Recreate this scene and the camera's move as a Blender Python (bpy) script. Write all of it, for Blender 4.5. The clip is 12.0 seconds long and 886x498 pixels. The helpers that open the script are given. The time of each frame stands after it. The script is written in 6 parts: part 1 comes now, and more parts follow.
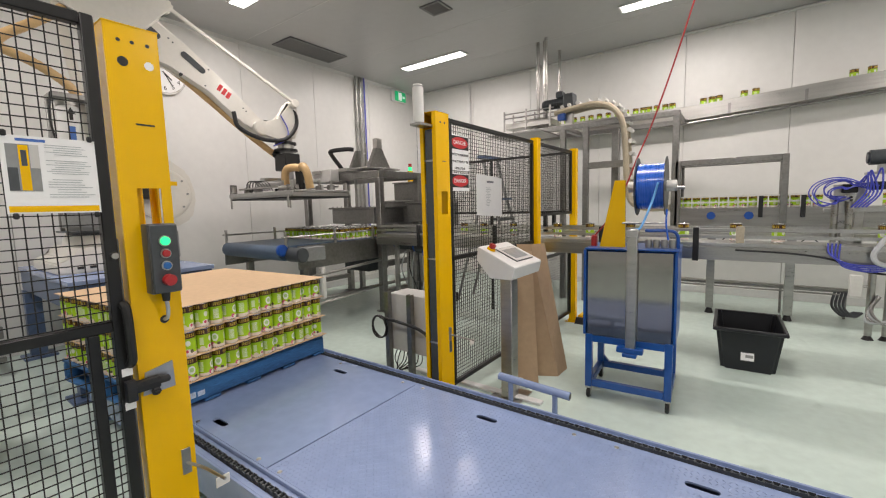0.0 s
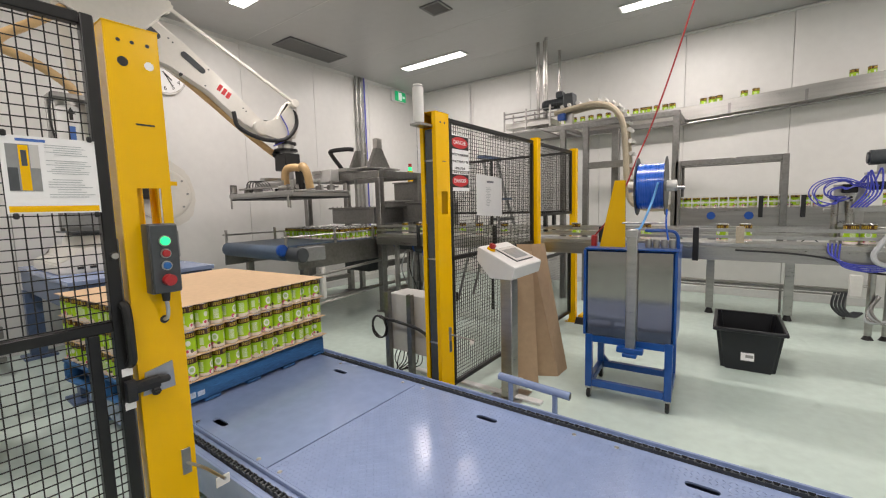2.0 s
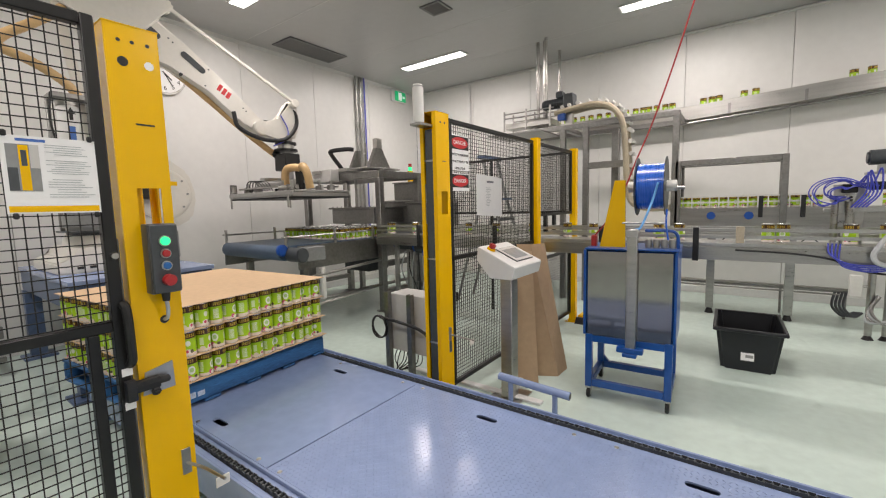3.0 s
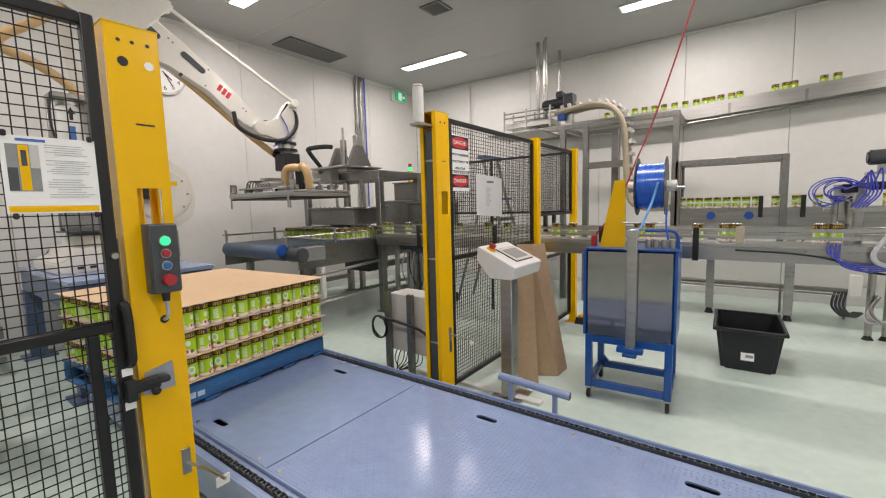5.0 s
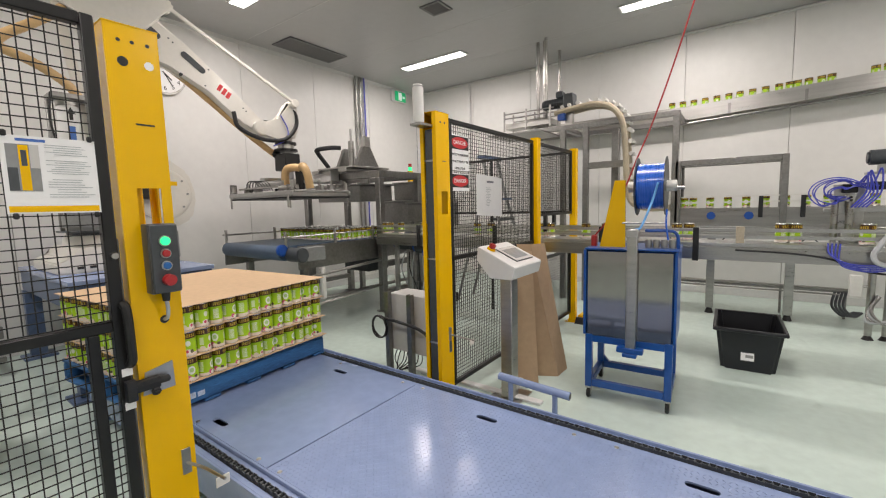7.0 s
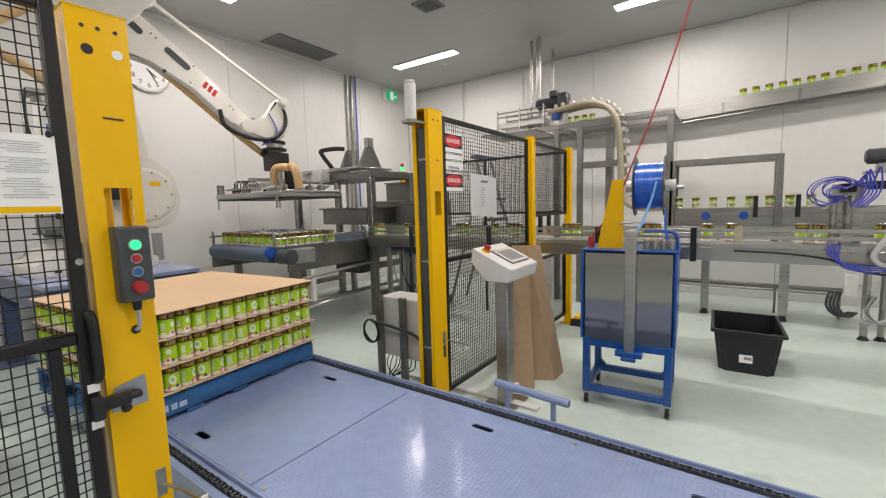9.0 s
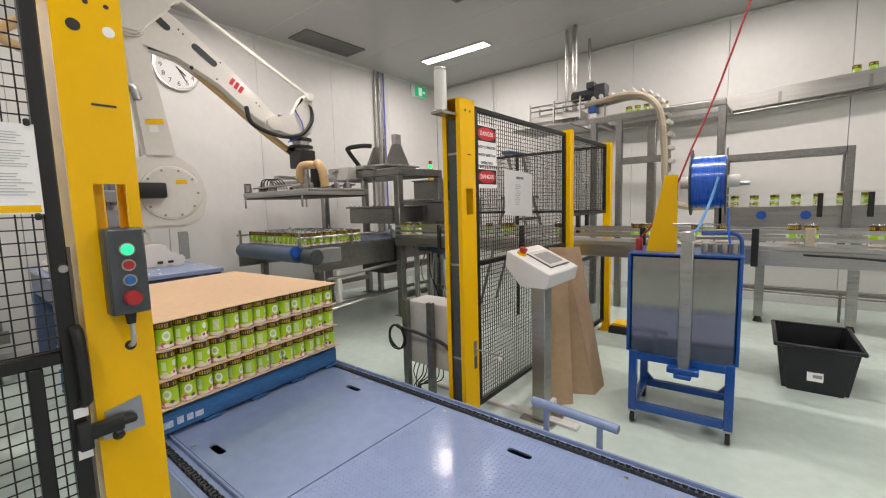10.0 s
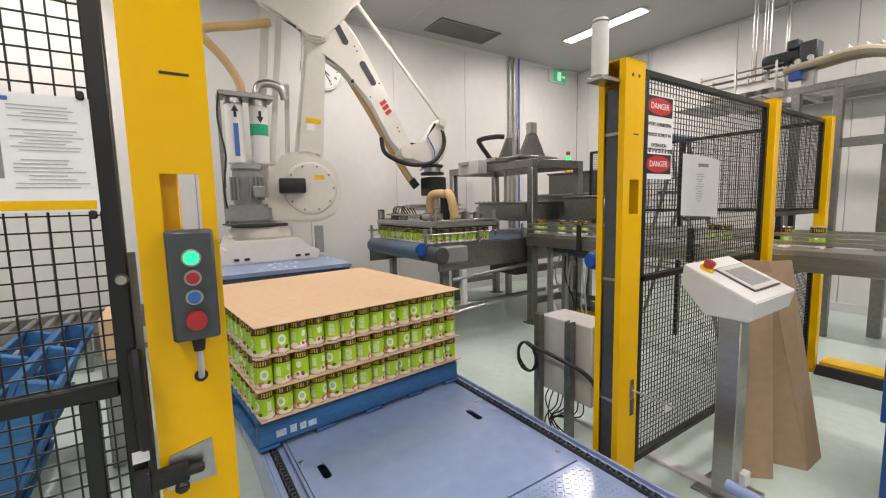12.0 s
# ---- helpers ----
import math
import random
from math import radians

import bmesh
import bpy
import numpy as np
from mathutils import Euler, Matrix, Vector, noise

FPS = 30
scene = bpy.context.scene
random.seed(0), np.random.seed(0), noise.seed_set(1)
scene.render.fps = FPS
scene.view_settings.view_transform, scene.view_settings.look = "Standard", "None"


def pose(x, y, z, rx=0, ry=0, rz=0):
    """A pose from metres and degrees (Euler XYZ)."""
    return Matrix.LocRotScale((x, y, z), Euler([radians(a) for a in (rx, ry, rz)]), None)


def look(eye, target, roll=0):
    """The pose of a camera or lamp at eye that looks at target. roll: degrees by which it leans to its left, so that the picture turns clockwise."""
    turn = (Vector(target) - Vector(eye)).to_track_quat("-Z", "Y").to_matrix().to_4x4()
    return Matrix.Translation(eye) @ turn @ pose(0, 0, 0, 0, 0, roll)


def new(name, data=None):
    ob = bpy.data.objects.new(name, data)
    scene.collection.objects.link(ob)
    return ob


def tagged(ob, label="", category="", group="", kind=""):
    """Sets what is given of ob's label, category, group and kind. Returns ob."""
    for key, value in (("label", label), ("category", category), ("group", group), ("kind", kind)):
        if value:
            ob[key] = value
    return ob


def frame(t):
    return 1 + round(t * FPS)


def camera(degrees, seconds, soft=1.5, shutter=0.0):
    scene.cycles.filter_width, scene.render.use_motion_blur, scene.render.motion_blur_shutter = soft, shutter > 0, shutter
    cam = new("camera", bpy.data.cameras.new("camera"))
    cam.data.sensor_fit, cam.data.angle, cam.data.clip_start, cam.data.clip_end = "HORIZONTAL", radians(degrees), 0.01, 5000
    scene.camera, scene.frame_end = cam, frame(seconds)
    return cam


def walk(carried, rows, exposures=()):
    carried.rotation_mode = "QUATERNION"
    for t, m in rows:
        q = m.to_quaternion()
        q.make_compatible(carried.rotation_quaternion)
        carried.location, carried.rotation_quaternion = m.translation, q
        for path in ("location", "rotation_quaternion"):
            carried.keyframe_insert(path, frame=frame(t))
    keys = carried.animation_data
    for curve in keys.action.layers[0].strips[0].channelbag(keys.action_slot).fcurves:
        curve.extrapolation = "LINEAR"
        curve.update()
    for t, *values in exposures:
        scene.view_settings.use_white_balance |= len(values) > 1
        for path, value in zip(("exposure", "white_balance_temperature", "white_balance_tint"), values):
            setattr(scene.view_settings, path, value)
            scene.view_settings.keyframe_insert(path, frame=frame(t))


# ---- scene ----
cam = camera(93.5, 12.0, soft=1.15)
STILL = ((0.07, 0.161, 1.345), (-1.108, 1.764, 1.138), -1.5)
PATH = [
    (0, *STILL),
    (7.2, *STILL),
    (8.3, *STILL),
    (8.8, (0.041, 0.207, 1.344), (-1.117, 1.825, 1.138), -1.58),
    (9, (0.013, 0.229, 1.345), (-1.136, 1.853, 1.139), -1.6),
    (9.5, (-0.055, 0.305, 1.345), (-1.221, 1.916, 1.138), -1.6),
    (10, (-0.127, 0.382, 1.347), (-1.379, 1.927, 1.137), -1.6),
    (10.5, (-0.201, 0.465, 1.347), (-1.58, 1.898, 1.135), -1.5),
    (11, (-0.286, 0.523, 1.349), (-1.78, 1.835, 1.136), -1.35),
    (11.5, (-0.371, 0.583, 1.351), (-1.961, 1.778, 1.135), -1.3),
    (12, (-0.455, 0.654, 1.352), (-2.113, 1.751, 1.135), -1.3),
]
walk(cam, [(t, look(eye, target, roll)) for t, eye, target, roll in PATH], exposures=[(0, 0.0), (9.5, 0.0), (11.0, 0.06), (12.0, 0.1)])

# ---- room sizes ----
XL, XR, YF, YB, ZC = -5.65, 4.6, -3.4, 7.12, 3.65
PLATE = 0.262          # top of the steel plates of the pallet conveyor

# ---- light ----
world = bpy.data.worlds.new("world")
scene.world = world
world.use_nodes = True
world.node_tree.nodes["Background"].inputs[0].default_value = (0.75, 0.8, 0.85, 1)
world.node_tree.nodes["Background"].inputs[1].default_value = 0.05
LAMPS = [(-4.10, 5.69), (-0.68, 5.74), (-4.06, 2.80), (-0.68, 2.74), (-4.42, -0.3), (-0.68, -0.3), (2.8, 5.79), (2.8, 2.74), (2.8, -0.3)]
LAMP_W = 39.0
for lx, ly in LAMPS:
    lamp = bpy.data.lights.new("ceiling_lamp_light", "AREA")
    lamp.shape, lamp.size, lamp.size_y, lamp.energy, lamp.color = "RECTANGLE", 1.12, 0.15, LAMP_W, (1.0, 0.893, 0.845)
    new("ceiling_lamp_light", lamp).matrix_world = pose(lx, ly, ZC - 0.03)
scene.view_settings.exposure = 0.0


# ---- materials ----
def mat(name, col, rough=0.5, metal=0.0, var=0.06, scale=6.0, bump=0.0, bscale=60.0, col2=None, emit=0.0, coat=0.0, rvar=0.1, stretch=None, trans=0.0):
    """A surface with colour variation at two sizes, uneven gloss and fine relief."""
    m = bpy.data.materials.new(name)
    m.use_nodes = True
    nt = m.node_tree
    N, L = nt.nodes, nt.links
    b = N["Principled BSDF"]
    tc = N.new("ShaderNodeTexCoord")
    src = tc.outputs["Object"]
    if stretch:
        mp = N.new("ShaderNodeMapping")
        mp.inputs["Scale"].default_value = stretch
        L.new(src, mp.inputs[0])
        src = mp.outputs[0]
    n1, n2 = N.new("ShaderNodeTexNoise"), N.new("ShaderNodeTexNoise")
    n1.inputs["Scale"].default_value, n2.inputs["Scale"].default_value = scale * 0.25, scale * 5
    n1.inputs["Detail"].default_value = n2.inputs["Detail"].default_value = 5
    for n in (n1, n2):
        L.new(src, n.inputs["Vector"])
    mix = N.new("ShaderNodeMath")
    mix.operation = "MULTIPLY_ADD"
    L.new(n2.outputs[0], mix.inputs[0])
    mix.inputs[1].default_value = 0.45
    sc = N.new("ShaderNodeMath")
    sc.operation = "MULTIPLY"
    sc.inputs[1].default_value = 0.55
    L.new(n1.outputs[0], sc.inputs[0])
    L.new(sc.outputs[0], mix.inputs[2])
    ramp = N.new("ShaderNodeValToRGB")
    c2 = col2 or tuple(max(0.0, c * (1 - 2.2 * var)) for c in col)
    c1 = tuple(min(1.0, c * (1 + var)) for c in col)
    ramp.color_ramp.elements[0].position, ramp.color_ramp.elements[1].position = 0.32, 0.66
    ramp.color_ramp.elements[0].color, ramp.color_ramp.elements[1].color = (*c2, 1), (*c1, 1)
    L.new(mix.outputs[0], ramp.inputs[0])
    L.new(ramp.outputs[0], b.inputs["Base Color"])
    rr = N.new("ShaderNodeMapRange")
    rr.inputs["To Min"].default_value, rr.inputs["To Max"].default_value = max(0.02, rough - rvar), min(1.0, rough + rvar)
    L.new(mix.outputs[0], rr.inputs[0])
    L.new(rr.outputs[0], b.inputs["Roughness"])
    b.inputs["Metallic"].default_value = metal
    b.inputs["Coat Weight"].default_value = coat
    b.inputs["Coat Roughness"].default_value = 0.12
    if bump:
        bp, n3 = N.new("ShaderNodeBump"), N.new("ShaderNodeTexNoise")
        n3.inputs["Scale"].default_value = bscale
        L.new(src, n3.inputs["Vector"])
        bp.inputs["Strength"].default_value, bp.inputs["Distance"].default_value = bump, 0.004
        L.new(n3.outputs[0], bp.inputs["Height"])
        L.new(bp.outputs[0], b.inputs["Normal"])
    if emit:
        b.inputs["Emission Color"].default_value = (*col, 1)
        b.inputs["Emission Strength"].default_value = emit
    if trans:
        b.inputs["Transmission Weight"].default_value = trans
    return m


M_FLOOR = mat("floor_epoxy", (0.58, 0.69, 0.63), 0.25, var=0.05, scale=3, bump=0.03, bscale=5, rvar=0.07)
_nt = M_FLOOR.node_tree
_tc, _n, _r, _mx = _nt.nodes.new("ShaderNodeTexCoord"), _nt.nodes.new("ShaderNodeTexNoise"), _nt.nodes.new("ShaderNodeValToRGB"), _nt.nodes.new("ShaderNodeMix")
_n.inputs["Scale"].default_value, _n.inputs["Detail"].default_value, _n.inputs["Distortion"].default_value = 1.6, 8, 1.2
_r.color_ramp.elements[0].position, _r.color_ramp.elements[1].position = 0.64, 0.74
_r.color_ramp.elements[1].color = (0.5, 0.5, 0.5, 1)
_mx.data_type, _mx.blend_type = "RGBA", "MULTIPLY"
_old = _nt.nodes["Principled BSDF"].inputs["Base Color"].links[0].from_socket
_nt.links.new(_tc.outputs["Object"], _n.inputs["Vector"])
_nt.links.new(_n.outputs[0], _r.inputs[0])
_nt.links.new(_r.outputs[0], _mx.inputs[0])
_nt.links.new(_old, _mx.inputs[6])
_mx.inputs[7].default_value = (0.42, 0.44, 0.42, 1)
_nt.links.new(_mx.outputs[2], _nt.nodes["Principled BSDF"].inputs["Base Color"])
M_WALL = mat("wall_panel", (0.74, 0.735, 0.715), 0.38, var=0.025, scale=2, rvar=0.08, bump=0.04, bscale=8)
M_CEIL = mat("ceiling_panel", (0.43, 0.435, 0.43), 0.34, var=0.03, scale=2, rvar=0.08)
M_TRIM = mat("wall_trim", (0.66, 0.66, 0.65), 0.4, var=0.05)
M_SEAM = mat("panel_seam", (0.60, 0.60, 0.59), 0.6)
M_YEL = mat("yellow_paint", (0.86, 0.50, 0.0), 0.22, var=0.015, scale=4, coat=0.05, bump=0.05, bscale=120, rvar=0.06)
M_YEL.node_tree.nodes["Principled BSDF"].inputs["Specular IOR Level"].default_value = 0.3
M_BLK = mat("black_powder_coat", (0.006, 0.006, 0.0065), 0.38, var=0.2, bump=0.1, bscale=200)
M_RUB = mat("black_plastic", (0.011, 0.0115, 0.013), 0.5, var=0.2, bump=0.08, bscale=90)
M_SS = mat("brushed_stainless", (0.45, 0.44, 0.42), 0.30, 1.0, var=0.1, scale=9, bump=0.06, bscale=40, stretch=(1, 1, 12), rvar=0.1)
M_SSD = mat("dull_stainless", (0.29, 0.285, 0.275), 0.38, 1.0, var=0.14, scale=7, bump=0.08, bscale=40, rvar=0.12)
M_MIRROR = mat("polished_stainless", (0.33, 0.32, 0.31), 0.09, 1.0, var=0.06, scale=4, rvar=0.04)
M_ALU = mat("aluminium", (0.50, 0.50, 0.49), 0.34, 1.0, var=0.08, scale=12)
M_PLATE = mat("blue_grey_paint", (0.265, 0.345, 0.56), 0.26, var=0.06, scale=3, bump=0.06, bscale=40, rvar=0.08, coat=0.2)
M_DECK = mat("tread_plate_paint", (0.27, 0.35, 0.565), 0.17, var=0.05, scale=3, bump=0.10, bscale=48, rvar=0.06, coat=0.2)
M_NAVY = mat("dark_blue_paint", (0.085, 0.13, 0.24), 0.38, var=0.15, scale=6)
M_CART = mat("cart_blue_paint", (0.004, 0.075, 0.34), 0.32, var=0.12, scale=6, coat=0.3)
M_PALLET = mat("pallet_blue_wood", (0.035, 0.155, 0.38), 0.72, var=0.22, scale=9, bump=0.35, bscale=30, stretch=(5, 0.6, 5), col2=(0.02, 0.07, 0.17))
M_PWHITE = mat("worn_white_stencil", (0.45, 0.55, 0.68), 0.7, var=0.25, scale=20)
M_ROBOT = mat("robot_white_paint", (0.74, 0.715, 0.66), 0.34, var=0.03, scale=5, coat=0.25, bump=0.03, bscale=80)
M_GREY = mat("grey_machine_paint", (0.26, 0.265, 0.265), 0.4, var=0.1, scale=8)
M_DGREY = mat("dark_grey_enamel", (0.06, 0.068, 0.075), 0.42, var=0.15, scale=8)
M_MOTORB = mat("blue_motor_paint", (0.015, 0.09, 0.42), 0.35, var=0.12)
M_BELT = mat("blue_grey_belt", (0.085, 0.13, 0.20), 0.42, var=0.08, scale=5, rvar=0.06)
M_HOSE = mat("beige_hose", (0.62, 0.42, 0.20), 0.42, var=0.08, scale=20, bump=0.5, bscale=70)
M_CHAIN = mat("beige_plastic_chain", (0.44, 0.38, 0.28), 0.5, var=0.12, scale=14)
M_CARD = mat("brown_cardboard", (0.66, 0.465, 0.285), 0.85, var=0.05, scale=5, bump=0.1, bscale=60)
M_CARDD = mat("cardboard_edge", (0.62, 0.45, 0.30), 0.9, var=0.1, scale=30)
M_KRAFT = mat("leaning_cardboard", (0.48, 0.335, 0.21), 0.85, var=0.06, scale=5, bump=0.12, bscale=50)
M_WHITE = mat("white_enamel", (0.76, 0.76, 0.75), 0.32, var=0.02, coat=0.2)
M_PAPER = mat("white_paper", (0.86, 0.86, 0.86), 0.5, var=0.02)
M_INK = mat("grey_print", (0.22, 0.23, 0.26), 0.6)
M_BLACKINK = mat("black_print", (0.015, 0.015, 0.015), 0.5)
M_RED = mat("red_sign_paint", (0.58, 0.02, 0.025), 0.4, var=0.05)
M_REDB = mat("red_plastic", (0.42, 0.015, 0.02), 0.3, coat=0.3)
M_BLUEB = mat("blue_plastic", (0.02, 0.14, 0.42), 0.3, coat=0.3)
M_GREENLIT = mat("lit_green_lens", (0.02, 0.75, 0.22), 0.3, emit=1.6)
M_GREENSIGN = mat("lit_exit_sign", (0.02, 0.42, 0.17), 0.3, emit=0.5)
M_WHITELIT = mat("lit_white_mark", (0.8, 0.95, 0.85), 0.3, emit=0.5)
M_LAMP = mat("lamp_diffuser", (1.0, 0.985, 0.95), 0.5, var=0.0, emit=9.0)
M_VENT = mat("vent_metal", (0.17, 0.17, 0.17), 0.5, var=0.06)
M_BIN = mat("black_tub_plastic", (0.010, 0.0115, 0.016), 0.4, var=0.15, bump=0.05, bscale=60)
M_STRAP = mat("blue_strapping", (0.015, 0.12, 0.62), 0.28, var=0.12, scale=30, stretch=(16, 1, 1), coat=0.3)
M_STRAPL = mat("blue_strap_band", (0.16, 0.42, 0.80), 0.3, var=0.1)
M_BTUBE = mat("blue_air_tube", (0.07, 0.085, 0.50), 0.3, var=0.08)
M_REDH = mat("red_air_hose", (0.36, 0.02, 0.02), 0.4)
M_GREYT = mat("grey_tube", (0.45, 0.47, 0.48), 0.4)
M_LID = mat("can_lid_tin", (0.68, 0.68, 0.66), 0.28, 1.0, var=0.06, scale=40)
M_BOXC = mat("light_grey_box", (0.55, 0.54, 0.52), 0.45, var=0.04)
M_SCREEN = mat("touch_screen", (0.38, 0.39, 0.40), 0.12, var=0.1)
M_GREENLAB = mat("green_label", (0.02, 0.42, 0.22), 0.5)
M_BLUELAB = mat("blue_label", (0.06, 0.16, 0.50), 0.5)
M_SKIN = mat("translucent_cover", (0.70, 0.71, 0.70), 0.3, var=0.03)
M_PLASTICW = mat("white_plastic", (0.72, 0.71, 0.68), 0.4, var=0.04)


def can_label():
    """Printed tin label: green body, brown top band with yellow marks, white and pink artwork that changes round the can."""
    m = bpy.data.materials.new("can_label_print")
    m.use_nodes = True
    nt = m.node_tree
    N, L = nt.nodes, nt.links
    b = N["Principled BSDF"]
    uv = N.new("ShaderNodeUVMap")
    uv.uv_map = "wrap"
    sep = N.new("ShaderNodeSeparateXYZ")
    L.new(uv.outputs[0], sep.inputs[0])

    def math(op, a, bb):
        n = N.new("ShaderNodeMath")
        n.operation = op
        for i, v in enumerate((a, bb)):
            if isinstance(v, (int, float)):
                n.inputs[i].default_value = v
            else:
                L.new(v, n.inputs[i])
        return n.outputs[0]

    def mix(fac, a, col):
        n = N.new("ShaderNodeMix")
        n.data_type = "RGBA"
        L.new(fac, n.inputs[0])
        if isinstance(a, tuple):
            n.inputs[6].default_value = (*a, 1)
        else:
            L.new(a, n.inputs[6])
        n.inputs[7].default_value = (*col, 1)
        return n.outputs[2]

    u, v = sep.outputs[0], sep.outputs[1]

    def blob(cu, cv, ru, rv):
        du, dv = math("DIVIDE", math("SUBTRACT", u, cu), ru), math("DIVIDE", math("SUBTRACT", v, cv), rv)
        return math("LESS_THAN", math("ADD", math("MULTIPLY", du, du), math("MULTIPLY", dv, dv)), 1.0)

    def band(x, a, c):
        return math("MULTIPLY", math("GREATER_THAN", x, a), math("LESS_THAN", x, c))

    col = mix(math("LESS_THAN", v, 0.15), (0.38, 0.62, 0.012), (0.74, 0.62, 0.56))
    for cu, cv, ru, rv, c in [(0.16, 0.46, 0.075, 0.17, (0.80, 0.82, 0.76)), (0.16, 0.47, 0.045, 0.09, (0.42, 0.62, 0.25)), (0.10, 0.17, 0.05, 0.09, (0.62, 0.12, 0.24)),
                              (0.145, 0.13, 0.05, 0.06, (0.78, 0.70, 0.66)), (0.24, 0.2, 0.04, 0.06, (0.10, 0.09, 0.05)), (0.42, 0.17, 0.06, 0.08, (0.70, 0.62, 0.52)),
                              (0.60, 0.19, 0.075, 0.10, (0.76, 0.70, 0.66)), (0.585, 0.20, 0.03, 0.06, (0.60, 0.06, 0.14)), (0.68, 0.20, 0.035, 0.07, (0.12, 0.10, 0.06)),
                              (0.61, 0.52, 0.05, 0.11, (0.78, 0.82, 0.72))]:
        col = mix(blob(cu, cv, ru, rv), col, c)
    back = math("MULTIPLY", band(u, 0.82, 0.94), band(v, 0.22, 0.62))
    col = mix(math("MULTIPLY", back, math("LESS_THAN", math("FRACT", math("MULTIPLY", v, 22.0), 0.0), 0.6)), col, (0.70, 0.76, 0.58))
    col = mix(math("MULTIPLY", band(u, 0.37, 0.45), band(v, 0.30, 0.60)), col, (0.62, 0.74, 0.42))
    col = mix(math("GREATER_THAN", v, 0.715), col, (0.085, 0.034, 0.010))
    letters = math("MULTIPLY", band(v, 0.765, 0.905), math("LESS_THAN", math("FRACT", math("MULTIPLY", u, 22.0), 0.0), 0.6))
    letters = math("MULTIPLY", letters, math("LESS_THAN", math("FRACT", math("MULTIPLY", u, 3.6), 0.0), 0.74))
    letters = math("MULTIPLY", letters, math("GREATER_THAN", math("FRACT", math("ADD", math("MULTIPLY", v, 14.0), math("MULTIPLY", u, 37.0)), 0.0), 0.22))
    col = mix(letters, col, (0.70, 0.50, 0.05))
    L.new(col, b.inputs["Base Color"])
    b.inputs["Roughness"].default_value = 0.36
    return m


M_CAN = can_label()

# ---- mesh helpers ----
MW = {}


def thing(name, loc, rz=0.0, label="", category="", group="", kind=""):
    """An Empty at the thing's base that carries its parts."""
    ob = tagged(new(name), label, category, group, kind)
    ob.empty_display_size = 0.1
    m = pose(*loc, 0, 0, rz)
    ob.matrix_basis = m
    MW[ob] = m
    return ob


def mesh_of(bm, name, mats):
    bmesh.ops.recalc_face_normals(bm, faces=bm.faces)
    bm.normal_update()
    for f in bm.faces:
        f.smooth = True
    for e in bm.edges:
        e.smooth = len(e.link_faces) == 2 and e.calc_face_angle(4.0) < 0.62
    me = bpy.data.meshes.new(name)
    bm.to_mesh(me)
    bm.free()
    for m in mats if isinstance(mats, (list, tuple)) else [mats]:
        me.materials.append(m)
    return me


def part(name, bm, material, parent, label="", local=False, at=None):
    """Links bm as one mesh object under a thing or part. Coordinates are the world's, or the parent's where local. at: the part's own origin."""
    base = MW[parent]
    m = Matrix.Translation(at) if at is not None else Matrix()
    if local:
        own = base @ m
        if at is not None:
            bmesh.ops.transform(bm, matrix=m.inverted(), verts=bm.verts)
    else:
        own = Matrix.Translation(at) @ base.to_3x3().to_4x4() if at is not None else base.copy()
        bmesh.ops.transform(bm, matrix=own.inverted(), verts=bm.verts)
    ob = tagged(new(name, mesh_of(bm, name, material)), label)
    ob.parent = parent
    ob.matrix_basis = base.inverted() @ own
    MW[ob] = own
    return ob


def solo(name, bm, material, label="", category="", group="", kind="", at=None):
    """A thing that is one mesh, in world coordinates; at: its own origin."""
    m = Matrix.Translation(at) if at is not None else Matrix()
    bmesh.ops.transform(bm, matrix=m.inverted(), verts=bm.verts)
    ob = tagged(new(name, mesh_of(bm, name, material)), label, category, group, kind)
    ob.matrix_basis = m
    MW[ob] = m
    return ob


def box(x0, x1, y0, y1, z0, z1, bev=0.0, bm=None, mi=0, seg=1):
    bm = bm or bmesh.new()
    t = bmesh.new()
    bmesh.ops.create_cube(t, size=1)
    for v in t.verts:
        v.co = Vector((x0 + (v.co.x + 0.5) * (x1 - x0), y0 + (v.co.y + 0.5) * (y1 - y0), z0 + (v.co.z + 0.5) * (z1 - z0)))
    if bev:
        bmesh.ops.bevel(t, geom=list(t.edges), offset=bev, segments=seg, profile=0.6, affect="EDGES")
    return merge(bm, t, mi)


def merge(bm, t, mi=0):
    vs = [bm.verts.new(v.co) for v in t.verts]
    t.verts.index_update()
    for f in t.faces:
        g = bm.faces.new([vs[v.index] for v in f.verts])
        g.material_index = mi
    t.free()
    return bm


def cyl(p, q, r, r2=None, seg=16, bm=None, mi=0, bev=0.0):
    bm = bm or bmesh.new()
    p, q = Vector(p), Vector(q)
    t = bmesh.new()
    d = q - p
    bmesh.ops.create_cone(t, cap_ends=True, segments=seg, radius1=r, radius2=r if r2 is None else r2, depth=d.length)
    if bev:
        bmesh.ops.bevel(t, geom=[e for e in t.edges if len(e.link_faces) == 2 and e.calc_face_angle(0) > 1.0], offset=bev, segments=2, affect="EDGES")
    bmesh.ops.transform(t, matrix=Matrix.Translation((p + q) / 2) @ d.to_track_quat("Z", "Y").to_matrix().to_4x4(), verts=t.verts)
    return merge(bm, t, mi)


